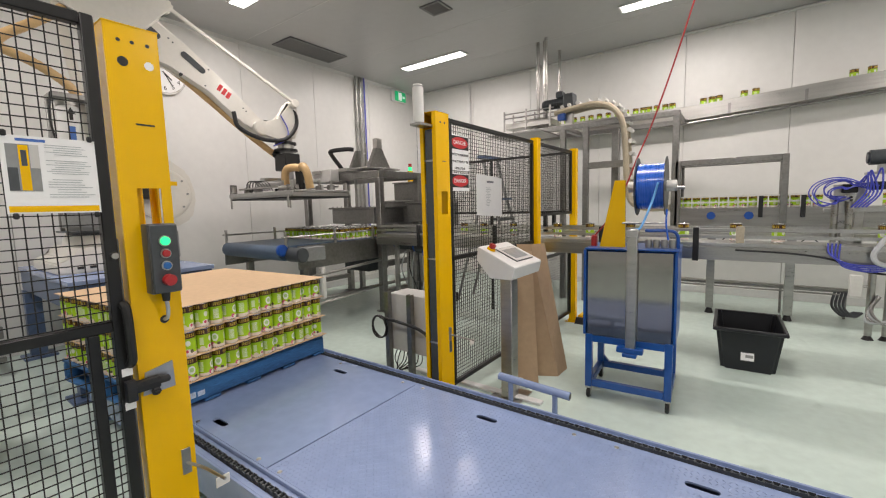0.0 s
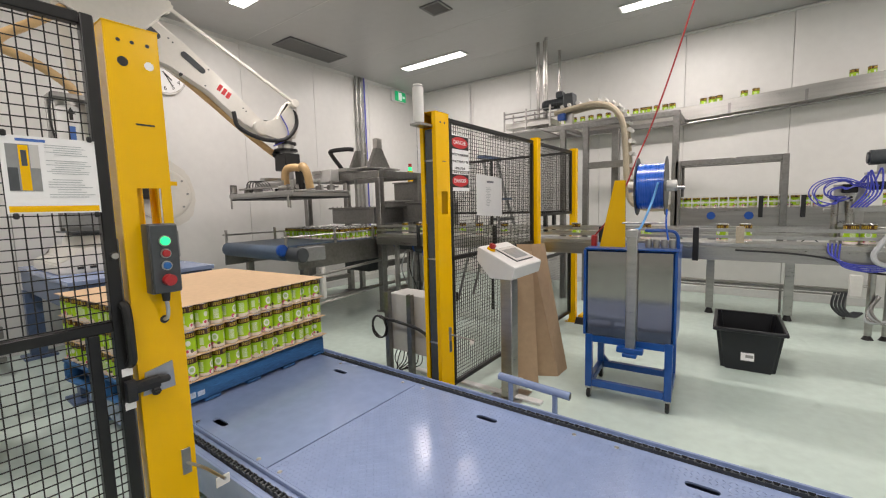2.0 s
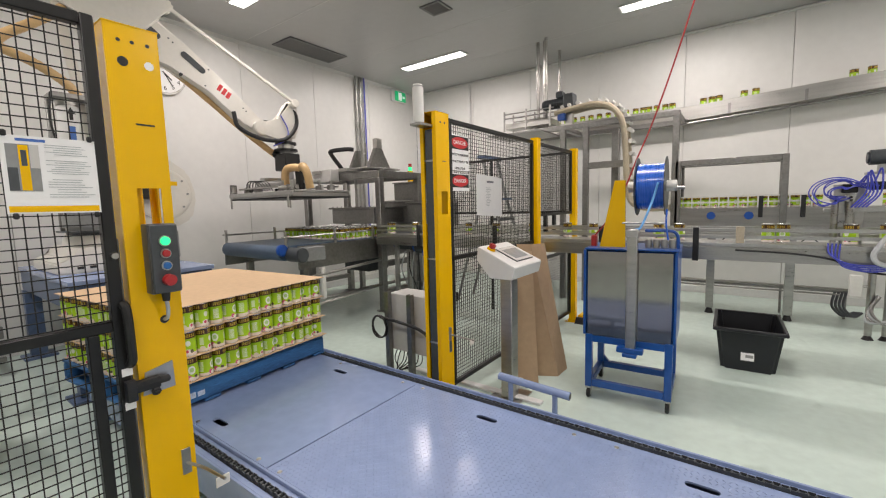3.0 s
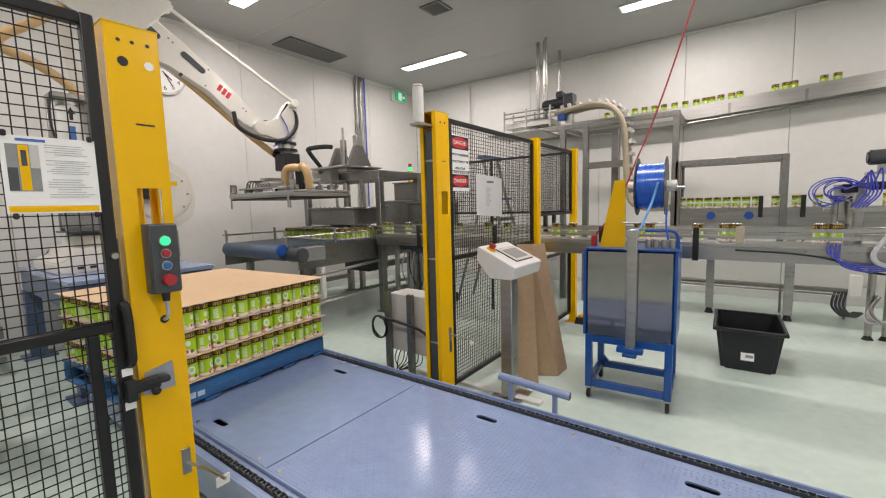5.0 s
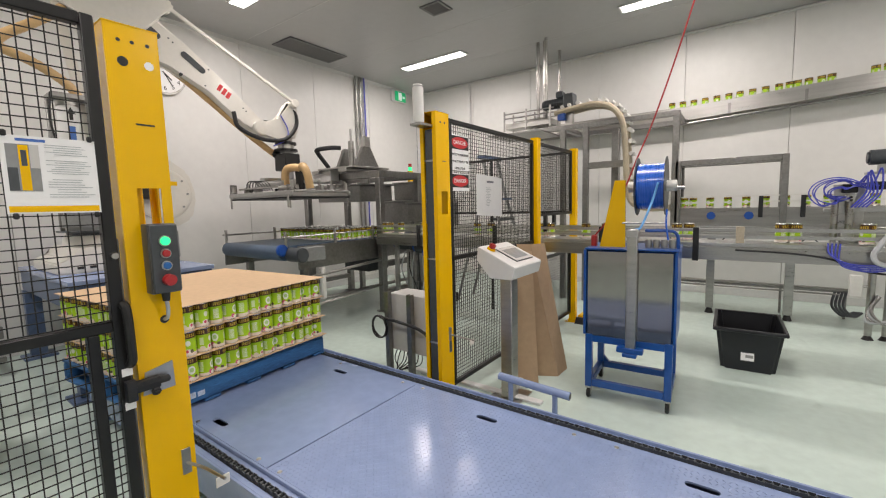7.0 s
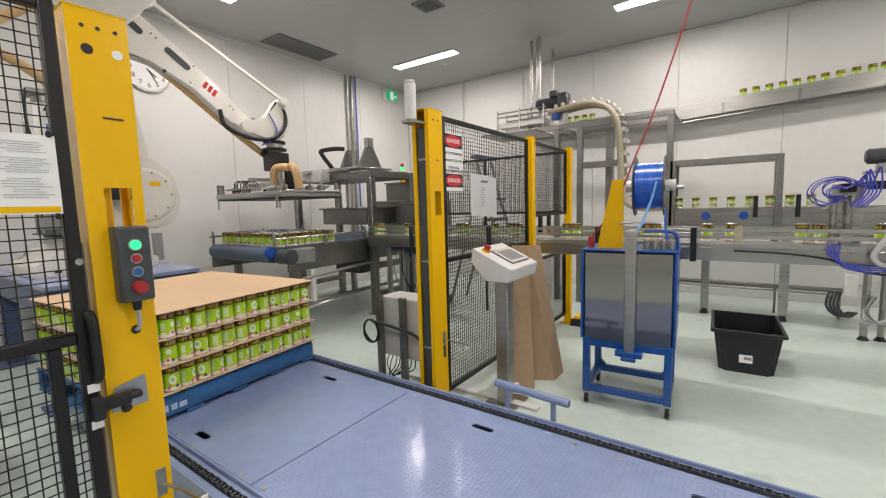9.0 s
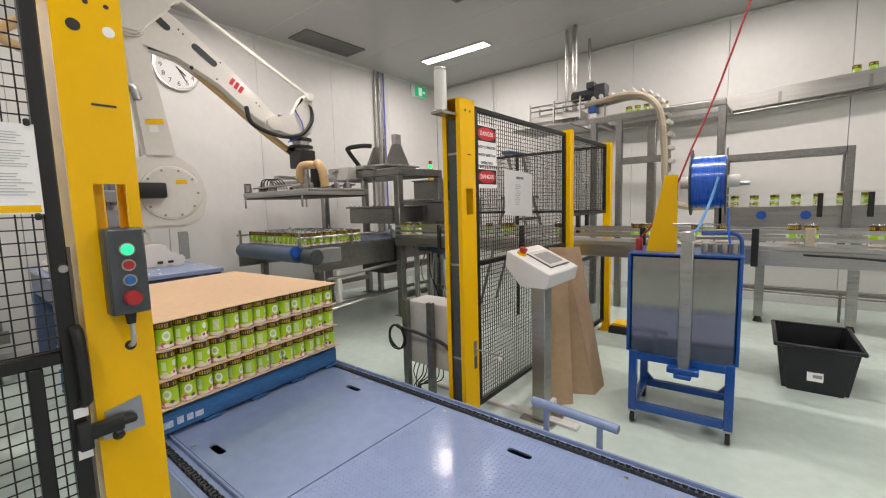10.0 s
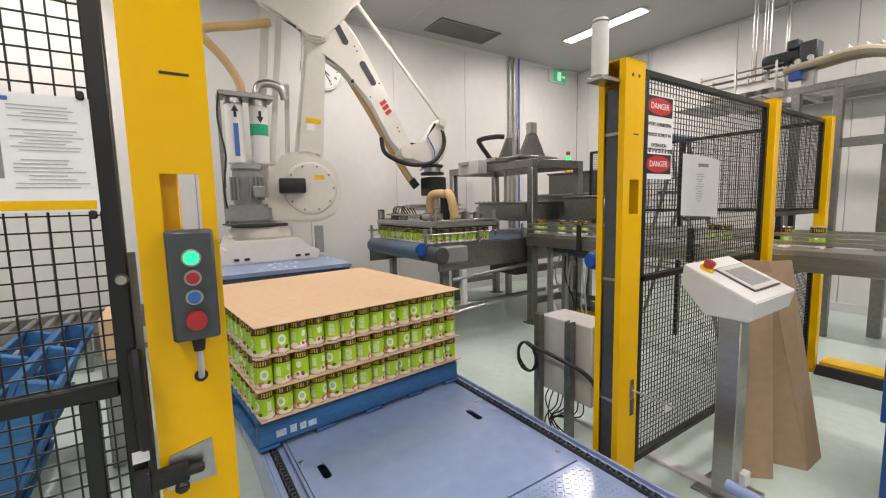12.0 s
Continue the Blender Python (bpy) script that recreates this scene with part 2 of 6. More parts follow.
def curve_pts(pts, n=6):
    """A smooth line through pts."""
    P = [Vector(p) for p in pts]
    P = [2 * P[0] - P[1]] + P + [2 * P[-1] - P[-2]]
    out = []
    for i in range(1, len(P) - 2):
        for k in range(n):
            t = k / n
            a, b, c, d = P[i - 1], P[i], P[i + 1], P[i + 2]
            out.append(0.5 * (2 * b + (c - a) * t + (2 * a - 5 * b + 4 * c - d) * t * t + (3 * b - a - 3 * c + d) * t ** 3))
    return out + [P[-2]]


def tube(pts, r, seg=8, bm=None, mi=0, n=6, smooth=True, ribs=0.0):
    bm = bm or bmesh.new()
    P = curve_pts(pts, n) if smooth else [Vector(p) for p in pts]
    up = Vector((0, 0, 1))
    rings = []
    side = None
    for i, p in enumerate(P):
        d = (P[min(i + 1, len(P) - 1)] - P[max(i - 1, 0)]).normalized()
        if side is None:
            side = d.cross(up if abs(d.z) < 0.9 else Vector((1, 0, 0))).normalized()
        side = (side - d * side.dot(d)).normalized()
        w = d.cross(side)
        rr = r * (1 + (ribs if i % 2 else 0))
        rings.append([bm.verts.new(p + rr * (math.cos(a) * side + math.sin(a) * w)) for a in (2 * math.pi * k / seg for k in range(seg))])
    for a, b in zip(rings, rings[1:]):
        for k in range(seg):
            bm.faces.new((a[k], a[(k + 1) % seg], b[(k + 1) % seg], b[k])).material_index = mi
    bm.faces.new(rings[0][::-1]).material_index = mi
    bm.faces.new(rings[-1]).material_index = mi
    return bm


def prism(poly, axis, a, b, bm=None, mi=0, bev=0.0):
    """A polygon in the two other axes, in their order, drawn out along axis from a to b."""
    bm = bm or bmesh.new()
    t = bmesh.new()

    def co(p, h):
        return {"x": (h, p[0], p[1]), "y": (p[0], h, p[1]), "z": (p[0], p[1], h)}[axis]
    lo = [t.verts.new(co(p, a)) for p in poly]
    hi = [t.verts.new(co(p, b)) for p in poly]
    t.faces.new(lo[::-1])
    t.faces.new(hi)
    n = len(poly)
    for i in range(n):
        t.faces.new((lo[i], lo[(i + 1) % n], hi[(i + 1) % n], hi[i]))
    if bev:
        bmesh.ops.bevel(t, geom=list(t.edges), offset=bev, segments=2, affect="EDGES")
    return merge(bm, t, mi)


def sheet(outline, holes, z0, z1):
    """A flat plate from z0 to z1 with holes cut through it."""
    bm = bmesh.new()
    edges = []
    for loop in [outline] + holes:
        vs = [bm.verts.new((x, y, z1)) for x, y in loop]
        edges += [bm.edges.new((vs[i], vs[(i + 1) % len(vs)])) for i in range(len(vs))]
    bmesh.ops.triangle_fill(bm, edges=edges, use_beauty=True)
    bmesh.ops.recalc_face_normals(bm, faces=bm.faces)
    ext = bmesh.ops.extrude_face_region(bm, geom=list(bm.faces))
    for g in ext["geom"]:
        if isinstance(g, bmesh.types.BMVert):
            g.co.z = z0
    return bm


def capsule(cx, cy, length, width, n=6):
    r, h = width / 2, (length - width) / 2
    return [(cx + h + r * math.cos(a), cy + r * math.sin(a)) for a in (-math.pi / 2 + math.pi * k / n for k in range(n + 1))] + \
           [(cx - h + r * math.cos(a), cy + r * math.sin(a)) for a in (math.pi / 2 + math.pi * k / n for k in range(n + 1))]


def turn(bm, m):
    bmesh.ops.transform(bm, matrix=m, verts=bm.verts)
    return bm


def letters(text, size, depth=0.0006):
    """Text as a mesh in the plane y = 0, facing -y, centred on the origin."""
    cu = bpy.data.curves.new("letters", "FONT")
    cu.body, cu.size, cu.extrude, cu.align_x, cu.align_y = text, size, depth, "CENTER", "CENTER"
    ob = bpy.data.objects.new("letters", cu)
    scene.collection.objects.link(ob)
    dg = bpy.context.evaluated_depsgraph_get()
    me = bpy.data.meshes.new_from_object(ob.evaluated_get(dg))
    bm = bmesh.new()
    bm.from_mesh(me)
    bpy.data.objects.remove(ob)
    bpy.data.curves.remove(cu)
    bpy.data.meshes.remove(me)
    return turn(bm, pose(0, 0, 0, 90))


def wires(u0, u1, v0, v1, pu, pv, w, place):
    """A welded wire mesh: bars along both ways; place(u, v, depth) gives the point."""
    bm = bmesh.new()

    def bar(a0, a1, b0, b1, d0, d1):
        c = [bm.verts.new(place(a, b, d)) for d in (d0, d1) for a, b in ((a0, b0), (a1, b0), (a1, b1), (a0, b1))]
        for q in ((0, 1, 2, 3), (7, 6, 5, 4), (0, 4, 5, 1), (1, 5, 6, 2), (2, 6, 7, 3), (3, 7, 4, 0)):
            bm.faces.new([c[i] for i in q])
    nu, nv = max(1, round((u1 - u0) / pu)), max(1, round((v1 - v0) / pv))
    for i in range(nu + 1):
        u = u0 + (u1 - u0) * i / nu
        bar(u - w / 2, u + w / 2, v0, v1, 0, w)
    for j in range(nv + 1):
        v = v0 + (v1 - v0) * j / nv
        bar(u0, u1, v - w / 2, v + w / 2, w, 2 * w)
    return bm


MOVES = []      # (object, rows) keyed at the end of the file


def can_mesh(seg=16, r=0.0405, h=0.138):
    prof = [(0.0, 0.002, 1), (r - 0.003, 0.002, 1), (r - 0.001, 0.0, 1), (r, 0.002, 1), (r, 0.005, 1), (r - 0.0012, 0.007, 0), (r - 0.0012, h - 0.007, 0), (r, h - 0.005, 1),
            (r, h - 0.001, 1), (r - 0.002, h, 1), (r - 0.004, h - 0.004, 1), (0.0, h - 0.004, 1)]
    bm = bmesh.new()
    uvl = bm.loops.layers.uv.new("wrap")
    rings = []
    for rad, z, _ in prof:
        rings.append([bm.verts.new((rad * math.cos(2 * math.pi * k / seg), rad * math.sin(2 * math.pi * k / seg), z)) for k in range(seg)] if rad else [bm.verts.new((0, 0, z))])
    for i, (a, b) in enumerate(zip(rings, rings[1:])):
        for k in range(seg):
            k2 = (k + 1) % seg
            quad = [a[k % len(a)], a[k2 % len(a)], b[k2 % len(b)], b[k % len(b)]]
            us = [k / seg, (k + 1) / seg, (k + 1) / seg, k / seg]
            seen, vs, uu = [], [], []
            for vv, u in zip(quad, us):
                if vv not in seen:
                    seen.append(vv), vs.append(vv), uu.append(u)
            f = bm.faces.new(vs)
            f.material_index = 0 if prof[i + 1][2] == 0 and prof[i][2] == 0 else 1
            for lp, u in zip(f.loops, uu):
                lp[uvl].uv = (u, lp.vert.co.z / h)
    return mesh_of(bm, "tin_can", [M_CAN, M_LID])


CAN_H = 0.138
ME_CAN = can_mesh()
spin = random.Random(5)


def can(x, y, z, label="", group="", parent=None, name="tin_can"):
    ob = new(name, ME_CAN)
    if parent:
        ob.parent = parent
        ob.matrix_basis = MW[parent].inverted() @ pose(x, y, z, 0, 0, spin.uniform(0, 360))
    else:
        tagged(ob, label, "tin can", group)
        ob.matrix_basis = pose(x, y, z, 0, 0, spin.uniform(0, 360))
    return ob

# ---- structure ----
solo("floor", box(XL - 0.2, XR + 0.2, YF - 0.2, YB + 0.2, -0.12, 0.0), M_FLOOR, "glossy pale green epoxy factory floor", "floor", kind="structure")
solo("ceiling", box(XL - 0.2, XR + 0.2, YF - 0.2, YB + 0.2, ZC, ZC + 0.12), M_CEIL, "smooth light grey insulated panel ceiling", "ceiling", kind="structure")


def panel_wall(name, along, lo, hi, at, side, pitch, first):
    """A wall of upright insulated panels with narrow joints; side: which way it faces."""
    w = thing(name, (at if along == "y" else lo, lo if along == "y" else at, 0), 0, "smooth white insulated panel wall with upright joints", "wall", kind="structure")
    cuts = [lo] + [c for c in (first + pitch * i for i in range(30)) if lo + 0.2 < c < hi - 0.2] + [hi]
    for a, b in zip(cuts, cuts[1:]):
        g = 0.002
        if along == "y":
            bm = box(min(at, at - side * 0.1), max(at, at - side * 0.1), a + g, b - g, 0, ZC, 0.003)
        else:
            bm = box(a + g, b - g, min(at, at - side * 0.1), max(at, at - side * 0.1), 0, ZC, 0.003)
        part("wall_panel", bm, M_WALL, w)
    if along == "y":
        part("wall_backing", box(min(at - side * 0.1, at - side * 0.14), max(at - side * 0.1, at - side * 0.14), lo, hi, 0, ZC), M_SEAM, w)
    else:
        part("wall_backing", box(lo, hi, min(at - side * 0.1, at - side * 0.14), max(at - side * 0.1, at - side * 0.14), 0, ZC), M_SEAM, w)
    return w


panel_wall("wall_west", "y", YF, YB, XL, 1, 1.2, 4.55 - 12)
panel_wall("wall_north", "x", XL, XR, YB, -1, 1.17, -4.24 - 11.7)
panel_wall("wall_east", "y", YF, YB, XR, -1, 1.2, -3)
panel_wall("wall_south", "x", XL, XR, YF, 1, 1.2, -5)
solo("baseboard", box(XL, XL + 0.012, YF, YB, 0, 0.1, 0.003), M_TRIM, "low white coved skirting along the wall", "skirting", kind="structure")
solo("baseboard", box(XL + 0.013, XR, YB - 0.012, YB, 0, 0.1, 0.003), M_TRIM, "low white coved skirting along the wall", "skirting", kind="structure")
solo("trim", prism([(XL, ZC), (XL + 0.04, ZC), (XL, ZC - 0.04)], "y", YF, YB - 0.045), M_TRIM, "white coving between wall and ceiling", "coving", kind="structure")
solo("trim", box(XL, XR, YB - 0.035, YB, ZC - 0.035, ZC, 0.01), M_TRIM, "white coving between wall and ceiling", "coving", kind="structure")
bm = bmesh.new()
for yy in (-0.9, 1.0, 2.2, 3.4, 4.9, 6.1):
    box(XL + 0.05, XR, yy - 0.004, yy + 0.004, ZC - 0.002, ZC + 0.001, bm=bm)
solo("trim", bm, M_SEAM, "thin joints between ceiling panels", "joint", kind="structure")

# lamps, vents and fittings on the ceiling
for lx, ly in LAMPS:
    lt = thing("ceiling_light", (lx, ly, ZC), 0, "slim rectangular white LED ceiling light, switched on", "ceiling light", "ceiling lights")
    part("frame", box(lx - 0.61, lx + 0.61, ly - 0.1, ly + 0.1, ZC - 0.02, ZC, 0.004), M_WHITE, lt)
    part("diffuser", box(lx - 0.58, lx + 0.58, ly - 0.08, ly + 0.08, ZC - 0.025, ZC - 0.0205), M_LAMP, lt, "glowing diffuser")


def vent(x0, x1, y0, y1, n, label):
    v = thing("ceiling_vent", ((x0 + x1) / 2, (y0 + y1) / 2, ZC), 0, label, "ceiling vent")
    bm = box(x0, x1, y0, y0 + 0.03, ZC - 0.015, ZC)
    box(x0, x1, y1 - 0.03, y1, ZC - 0.015, ZC, bm=bm)
    box(x0, x0 + 0.03, y0 + 0.03, y1 - 0.03, ZC - 0.015, ZC, bm=bm)
    box(x1 - 0.03, x1, y0 + 0.03, y1 - 0.03, ZC - 0.015, ZC, bm=bm)
    part("frame", bm, M_VENT, v)
    for i in range(n):
        y = y0 + 0.035 + (y1 - y0 - 0.07) * (i + 0.5) / n
        part("slat", prism([(y - 0.012, ZC - 0.004), (y + 0.002, ZC - 0.016), (y + 0.004, ZC - 0.014), (y - 0.009, ZC - 0.003)], "x", x0 + 0.03, x1 - 0.03), M_VENT, v)
    part("backing", box(x0 + 0.03, x1 - 0.03, y0 + 0.03, y1 - 0.03, ZC - 0.003, ZC - 0.001), M_DGREY, v)


vent(-5.40, -4.97, 3.70, 4.68, 30, "large grey louvred return-air grille in the ceiling")
vent(-3.12, -2.84, 4.16, 4.44, 8, "small square grey ceiling diffuser")

# exit sign on the wall
es = thing("exit_sign", (XL + 0.02, 6.5, 3.4), 0, "green lit running-figure exit sign above the cell", "exit sign")
part("housing", box(XL + 0.002, XL + 0.045, 6.34, 6.76, 3.40, 3.625, 0.008), M_WHITE, es)
part("face", box(XL + 0.046, XL + 0.05, 6.43, 6.74, 3.42, 3.605), M_GREENSIGN, es, "green lit face")
bm = box(XL + 0.0505, XL + 0.052, 6.53, 6.62, 3.44, 3.585)
box(XL + 0.0505, XL + 0.052, 6.65, 6.71, 3.49, 3.53, bm=bm)
part("mark", bm, M_WHITELIT, es, "white door mark")

# wall clock
ck = thing("wall_clock", (XL + 0.01, 2.38, 3.0), 0, "round white wall clock with a silver rim", "clock")
part("case", cyl((XL + 0.002, 2.38, 3.0), (XL + 0.04, 2.38, 3.0), 0.25, seg=40, bev=0.008), M_SS, ck, "silver rim")
part("dial", cyl((XL + 0.0405, 2.38, 3.0), (XL + 0.044, 2.38, 3.0), 0.224, seg=40), M_PAPER, ck, "white dial")
for h in range(1, 13):
    a = radians(90 - 30 * h)
    bm = turn(letters(str(h), 0.075), Matrix.Translation((XL + 0.0455, 2.38 + 0.175 * math.cos(a), 3.0 + 0.175 * math.sin(a))) @ pose(0, 0, 0, 0, 0, 90))
    part("numeral", bm, M_BLACKINK, ck)
for ang, ln, w in ((-132, 0.105, 0.010), (-150 + 90 - 0, 0.16, 0.008)):
    a = radians(ang + (90 if ang == -132 else 0))
    d = Vector((0, math.cos(a), math.sin(a)))
    part("hand", cyl(Vector((XL + 0.049, 2.38, 3.0)) - d * 0.02, Vector((XL + 0.049, 2.38, 3.0)) + d * ln, w / 1.5, seg=6), M_BLACKINK, ck)

# ---- pallet conveyor in the foreground ----
pc = thing("pallet_conveyor", (-0.9, 1.53, 0), 0, "low blue-grey steel pallet conveyor with plated deck and chains", "conveyor")
X0, X1 = -3.55, 2.6
for y0, y1 in ((0.925, 1.035), (2.025, 2.135)):
    bm = box(X0, X1, y0, y0 + 0.012, 0.07, 0.255, 0.002)
    box(X0, X1, y1 - 0.012, y1, 0.07, 0.268, 0.002, bm=bm)
    box(X0, X1, y0 + 0.012, y1 - 0.012, 0.215, 0.228, bm=bm)
    part("side_beam", bm, M_PLATE, pc)
    part("chain_guide", box(X0, X1, (y0 + y1) / 2 - 0.016, (y0 + y1) / 2 + 0.016, 0.228, 0.246), M_RUB, pc, "black chain guide")
    part("guide_ledge", box(X0, X1, y0 + 0.0125, (y0 + y1) / 2 - 0.0165, 0.2285, 0.252, 0.002), M_PLATE, pc)
    part("guide_ledge", box(X0, X1, (y0 + y1) / 2 + 0.0165, y1 - 0.0125, 0.2285, 0.252, 0.002), M_PLATE, pc)
    bm = bmesh.new()
    yc = (y0 + y1) / 2
    n = int((X1 - X0) / 0.0254)
    for i in range(n):
        x = X0 + 0.0127 + i * 0.0254
        for s in (-1, 1):
            yy = yc + s * (0.0125 if i % 2 else 0.009)
            box(x - 0.0115, x + 0.0115, yy - 0.0013, yy + 0.0013, 0.2475, 0.2655, bm=bm)
        cyl((x - 0.0127, yc - 0.010, 0.2565), (x - 0.0127, yc + 0.010, 0.2565), 0.006, seg=6, bm=bm)
    ch = part("drive_chain", bm, M_DGREY, pc, "oily black roller chain")
    ch["kind"] = "stuff"
    for x in (-3.3, -2.1, -0.8, 0.5, 1.8):
        part("leg", box(x - 0.04, x + 0.04, y0 + 0.02, y1 - 0.02, 0.0, 0.214, 0.003), M_PLATE, pc)
for a, b, holes in ((-3.52, -1.534, [(-2.09, 1.905), (-2.09, 1.12)]), (-1.526, 0.70, [(-0.965, 1.905), (-0.965, 1.12), (-0.03, 1.905), (-0.03, 1.12)]), (0.705, 2.58, [(1.5, 1.905), (1.5, 1.12)])):
    bm = sheet([(a, 1.04), (b, 1.04), (b, 2.02), (a, 2.02)], [capsule(x, y, 0.118, 0.036) for x, y in holes], PLATE - 0.008, PLATE)
    part("deck_plate", bm, M_DECK, pc)
# raised lentil tread on the two larger plates
bm = bmesh.new()
for px0, px1, skip in ((-1.51, 0.69, (-0.965, -0.03)), (0.72, 2.5, (1.5,))):
    for i in range(int((px1 - px0) / 0.021)):
        for j in range(46):
            x, y = px0 + 0.0105 + 0.021 * i, 1.052 + 0.021 * j
            if any(abs(x - h) < 0.075 and min(abs(y - 1.905), abs(y - 1.12)) < 0.035 for h in skip):
                continue
            a = radians(45 if (i + j) % 2 else -45)
            c, d = math.cos(a), math.sin(a)
            ring = [bm.verts.new((x + u * c - v * d, y + u * d + v * c, PLATE + 0.0001)) for u, v in ((0.0105, 0), (0, 0.0032), (-0.0105, 0), (0, -0.0032))]
            top = [bm.verts.new((x + u * c, y + u * d, PLATE + 0.0017)) for u in (0.005, -0.005)]
            for f in ((ring[0], ring[1], top[0]), (ring[1], top[1], top[0]), (ring[1], ring[2], top[1]), (ring[2], ring[3], top[1]), (ring[3], top[0], top[1]), (ring[3], ring[0], top[0])):
                bm.faces.new(f)
tread = part("tread_pattern", bm, M_DECK, pc, "raised tread pattern of the plates")
tread["kind"] = "stuff"
for x in (-2.2, -1.62, -1.46, -0.55, -0.36, 0.55):
    for y in (1.057, 2.003):
        part("screw", cyl((x, y, PLATE), (x, y, PLATE + 0.004), 0.011, 0.008, seg=10), M_SS, pc)
part("under_pan", box(-3.5, 2.5, 1.05, 2.01, 0.05, 0.07), M_NAVY, pc)

# pallet
pal = thing("pallet", (-2.87, 1.49, 0.27), 0, "worn blue wooden pallet standing on the conveyor chains", "pallet")
PX0, PX1, PY0, PY1, PZ = -3.455, -2.29, 0.91, 2.075, 0.2665
for x0 in (PX0, -2.895, PX1 - 0.045):
    bm = box(x0, x0 + 0.045, PY0, PY1, PZ + 0.02, PZ + 0.123, 0.016, seg=3)
    part("bearer", bm, M_PALLET, pal)
nb = 9
for i in range(nb):
    y0 = PY0 + (PY1 - PY0 - 0.095) * i / (nb - 1)
    part("deck_board", box(PX0 - 0.004, PX1 - 0.006, y0, y0 + 0.095, PZ + 0.124, PZ + 0.146, 0.004), M_PALLET, pal)
for i in range(5):
    y0 = PY0 + (PY1 - PY0 - 0.095) * i / 4
    part("bottom_board", box(PX0 - 0.002, PX1 - 0.004, y0, y0 + 0.095, PZ, PZ + 0.019, 0.004), M_PALLET, pal)
bm = bmesh.new()
for y, w, h in ((1.01, 0.045, 0.04), (1.065, 0.03, 0.045), (1.11, 0.03, 0.04), (1.155, 0.04, 0.035)):
    box(PX1 + 0.0005, PX1 + 0.0018, y - w / 2, y + w / 2, PZ + 0.050, PZ + 0.050 + h * 0.8, bm=bm)
part("stencil", bm, M_PWHITE, pal, "worn white stencil marks")

# small pallets standing on edge behind the gate, leaning on a carton
def small_pallet(y, tilt):
    p = thing("pallet", (-3.1, y, 0), 0, "small worn blue wooden pallet leaning on edge behind the gate", "pallet", "spare pallets")
    own = pose(-3.62, y, 0.0) @ Matrix.Rotation(radians(90 - tilt), 4, "X")
    for i in range(5):
        z = 0.168 * i
        part("deck_board", turn(box(0, 1.0, z, z + 0.09, 0.0, 0.02, 0.004), own), M_PALLET, p)
    for x in (0, 0.478, 0.955):
        part("bearer", turn(box(x, x + 0.045, 0.0, 0.762, -0.101, -0.001, 0.006), own), M_PALLET, p)
    for z in (0, 0.336, 0.672):
        part("bottom_board", turn(box(0, 1.0, z, z + 0.09, -0.121, -0.102, 0.004), own), M_PALLET, p)


small_pallet(-0.12, 20.0)
small_pallet(-0.30, 21.0)
sb = thing("cardboard_box", (-3.3, 0.36, 0), 0, "plain brown cardboard carton on a grey crate", "carton")
part("carton", box(-3.55, -3.16, 0.325, 0.43, 0.58, 0.80, 0.006), M_CARD, sb)
part("tape", box(-3.38, -3.33, 0.324, 0.431, 0.62, 0.8015), M_CARDD, sb, "brown tape")
solo("crate", box(-3.60, -3.14, 0.32, 0.44, 0.0, 0.579, 0.01), M_GREY, "grey plastic crate under a cardboard carton", "crate", at=(-3.37, 0.38, 0))
# low roller conveyor along the west wall
rc = thing("roller_conveyor", (-5.2, -0.6, 0), 0, "low grey roller conveyor standing along the wall", "conveyor")
for x in (-5.50, -4.98):
    part("side_rail", box(x, x + 0.04, -2.6, 0.72, 0.33, 0.43, 0.004), M_SSD, rc)
    for y in (-2.4, -1.2, 0.0, 0.6):
        part("leg", box(x, x + 0.04, y, y + 0.05, 0.0, 0.329, 0.003), M_SSD, rc)
for k in range(26):
    y = -2.5 + 0.125 * k
    part("roller", cyl((-5.459, y, 0.39), (-4.981, y, 0.39), 0.03, seg=12), M_SS, rc)
part("stretcher", box(-4.975, -4.945, -2.6, 0.72, 0.13, 0.17, 0.003), M_SSD, rc)

# tiers of cans with cardboard sheets
DECK = PZ + 0.146
CP = 0.0825
STACK = [pal]
CX1, CY0 = -2.314, 0.955
wob = random.Random(8)


def card_sheet(x0, x1, y0, y1, z, label, th=0.004, sag=0.004):
    nx, ny = 8, 8
    bm = bmesh.new()
    g = []
    for s in (0, 1):
        g.append([[bm.verts.new((x0 + (x1 - x0) * i / nx, y0 + (y1 - y0) * j / ny, z + s * th)) for j in range(ny + 1)] for i in range(nx + 1)])
    for i in range(nx):
        for j in range(ny):
            for s in (0, 1):
                bm.faces.new((g[s][i][j], g[s][i + 1][j], g[s][i + 1][j + 1], g[s][i][j + 1])).material_index = 0
    rim = [(i, 0) for i in range(nx)] + [(nx, j) for j in range(ny)] + [(i, ny) for i in range(nx, 0, -1)] + [(0, j) for j in range(ny, 0, -1)]
    for a, b in zip(rim, rim[1:] + rim[:1]):
        bm.faces.new((g[0][a[0]][a[1]], g[0][b[0]][b[1]], g[1][b[0]][b[1]], g[1][a[0]][a[1]])).material_index = 1
    STACK.append(solo("cardboard_sheet", bm, [M_CARD, M_CARDD], label, "cardboard sheet", "tier sheets on the pallet", at=((x0 + x1) / 2, (y0 + y1) / 2, z)))


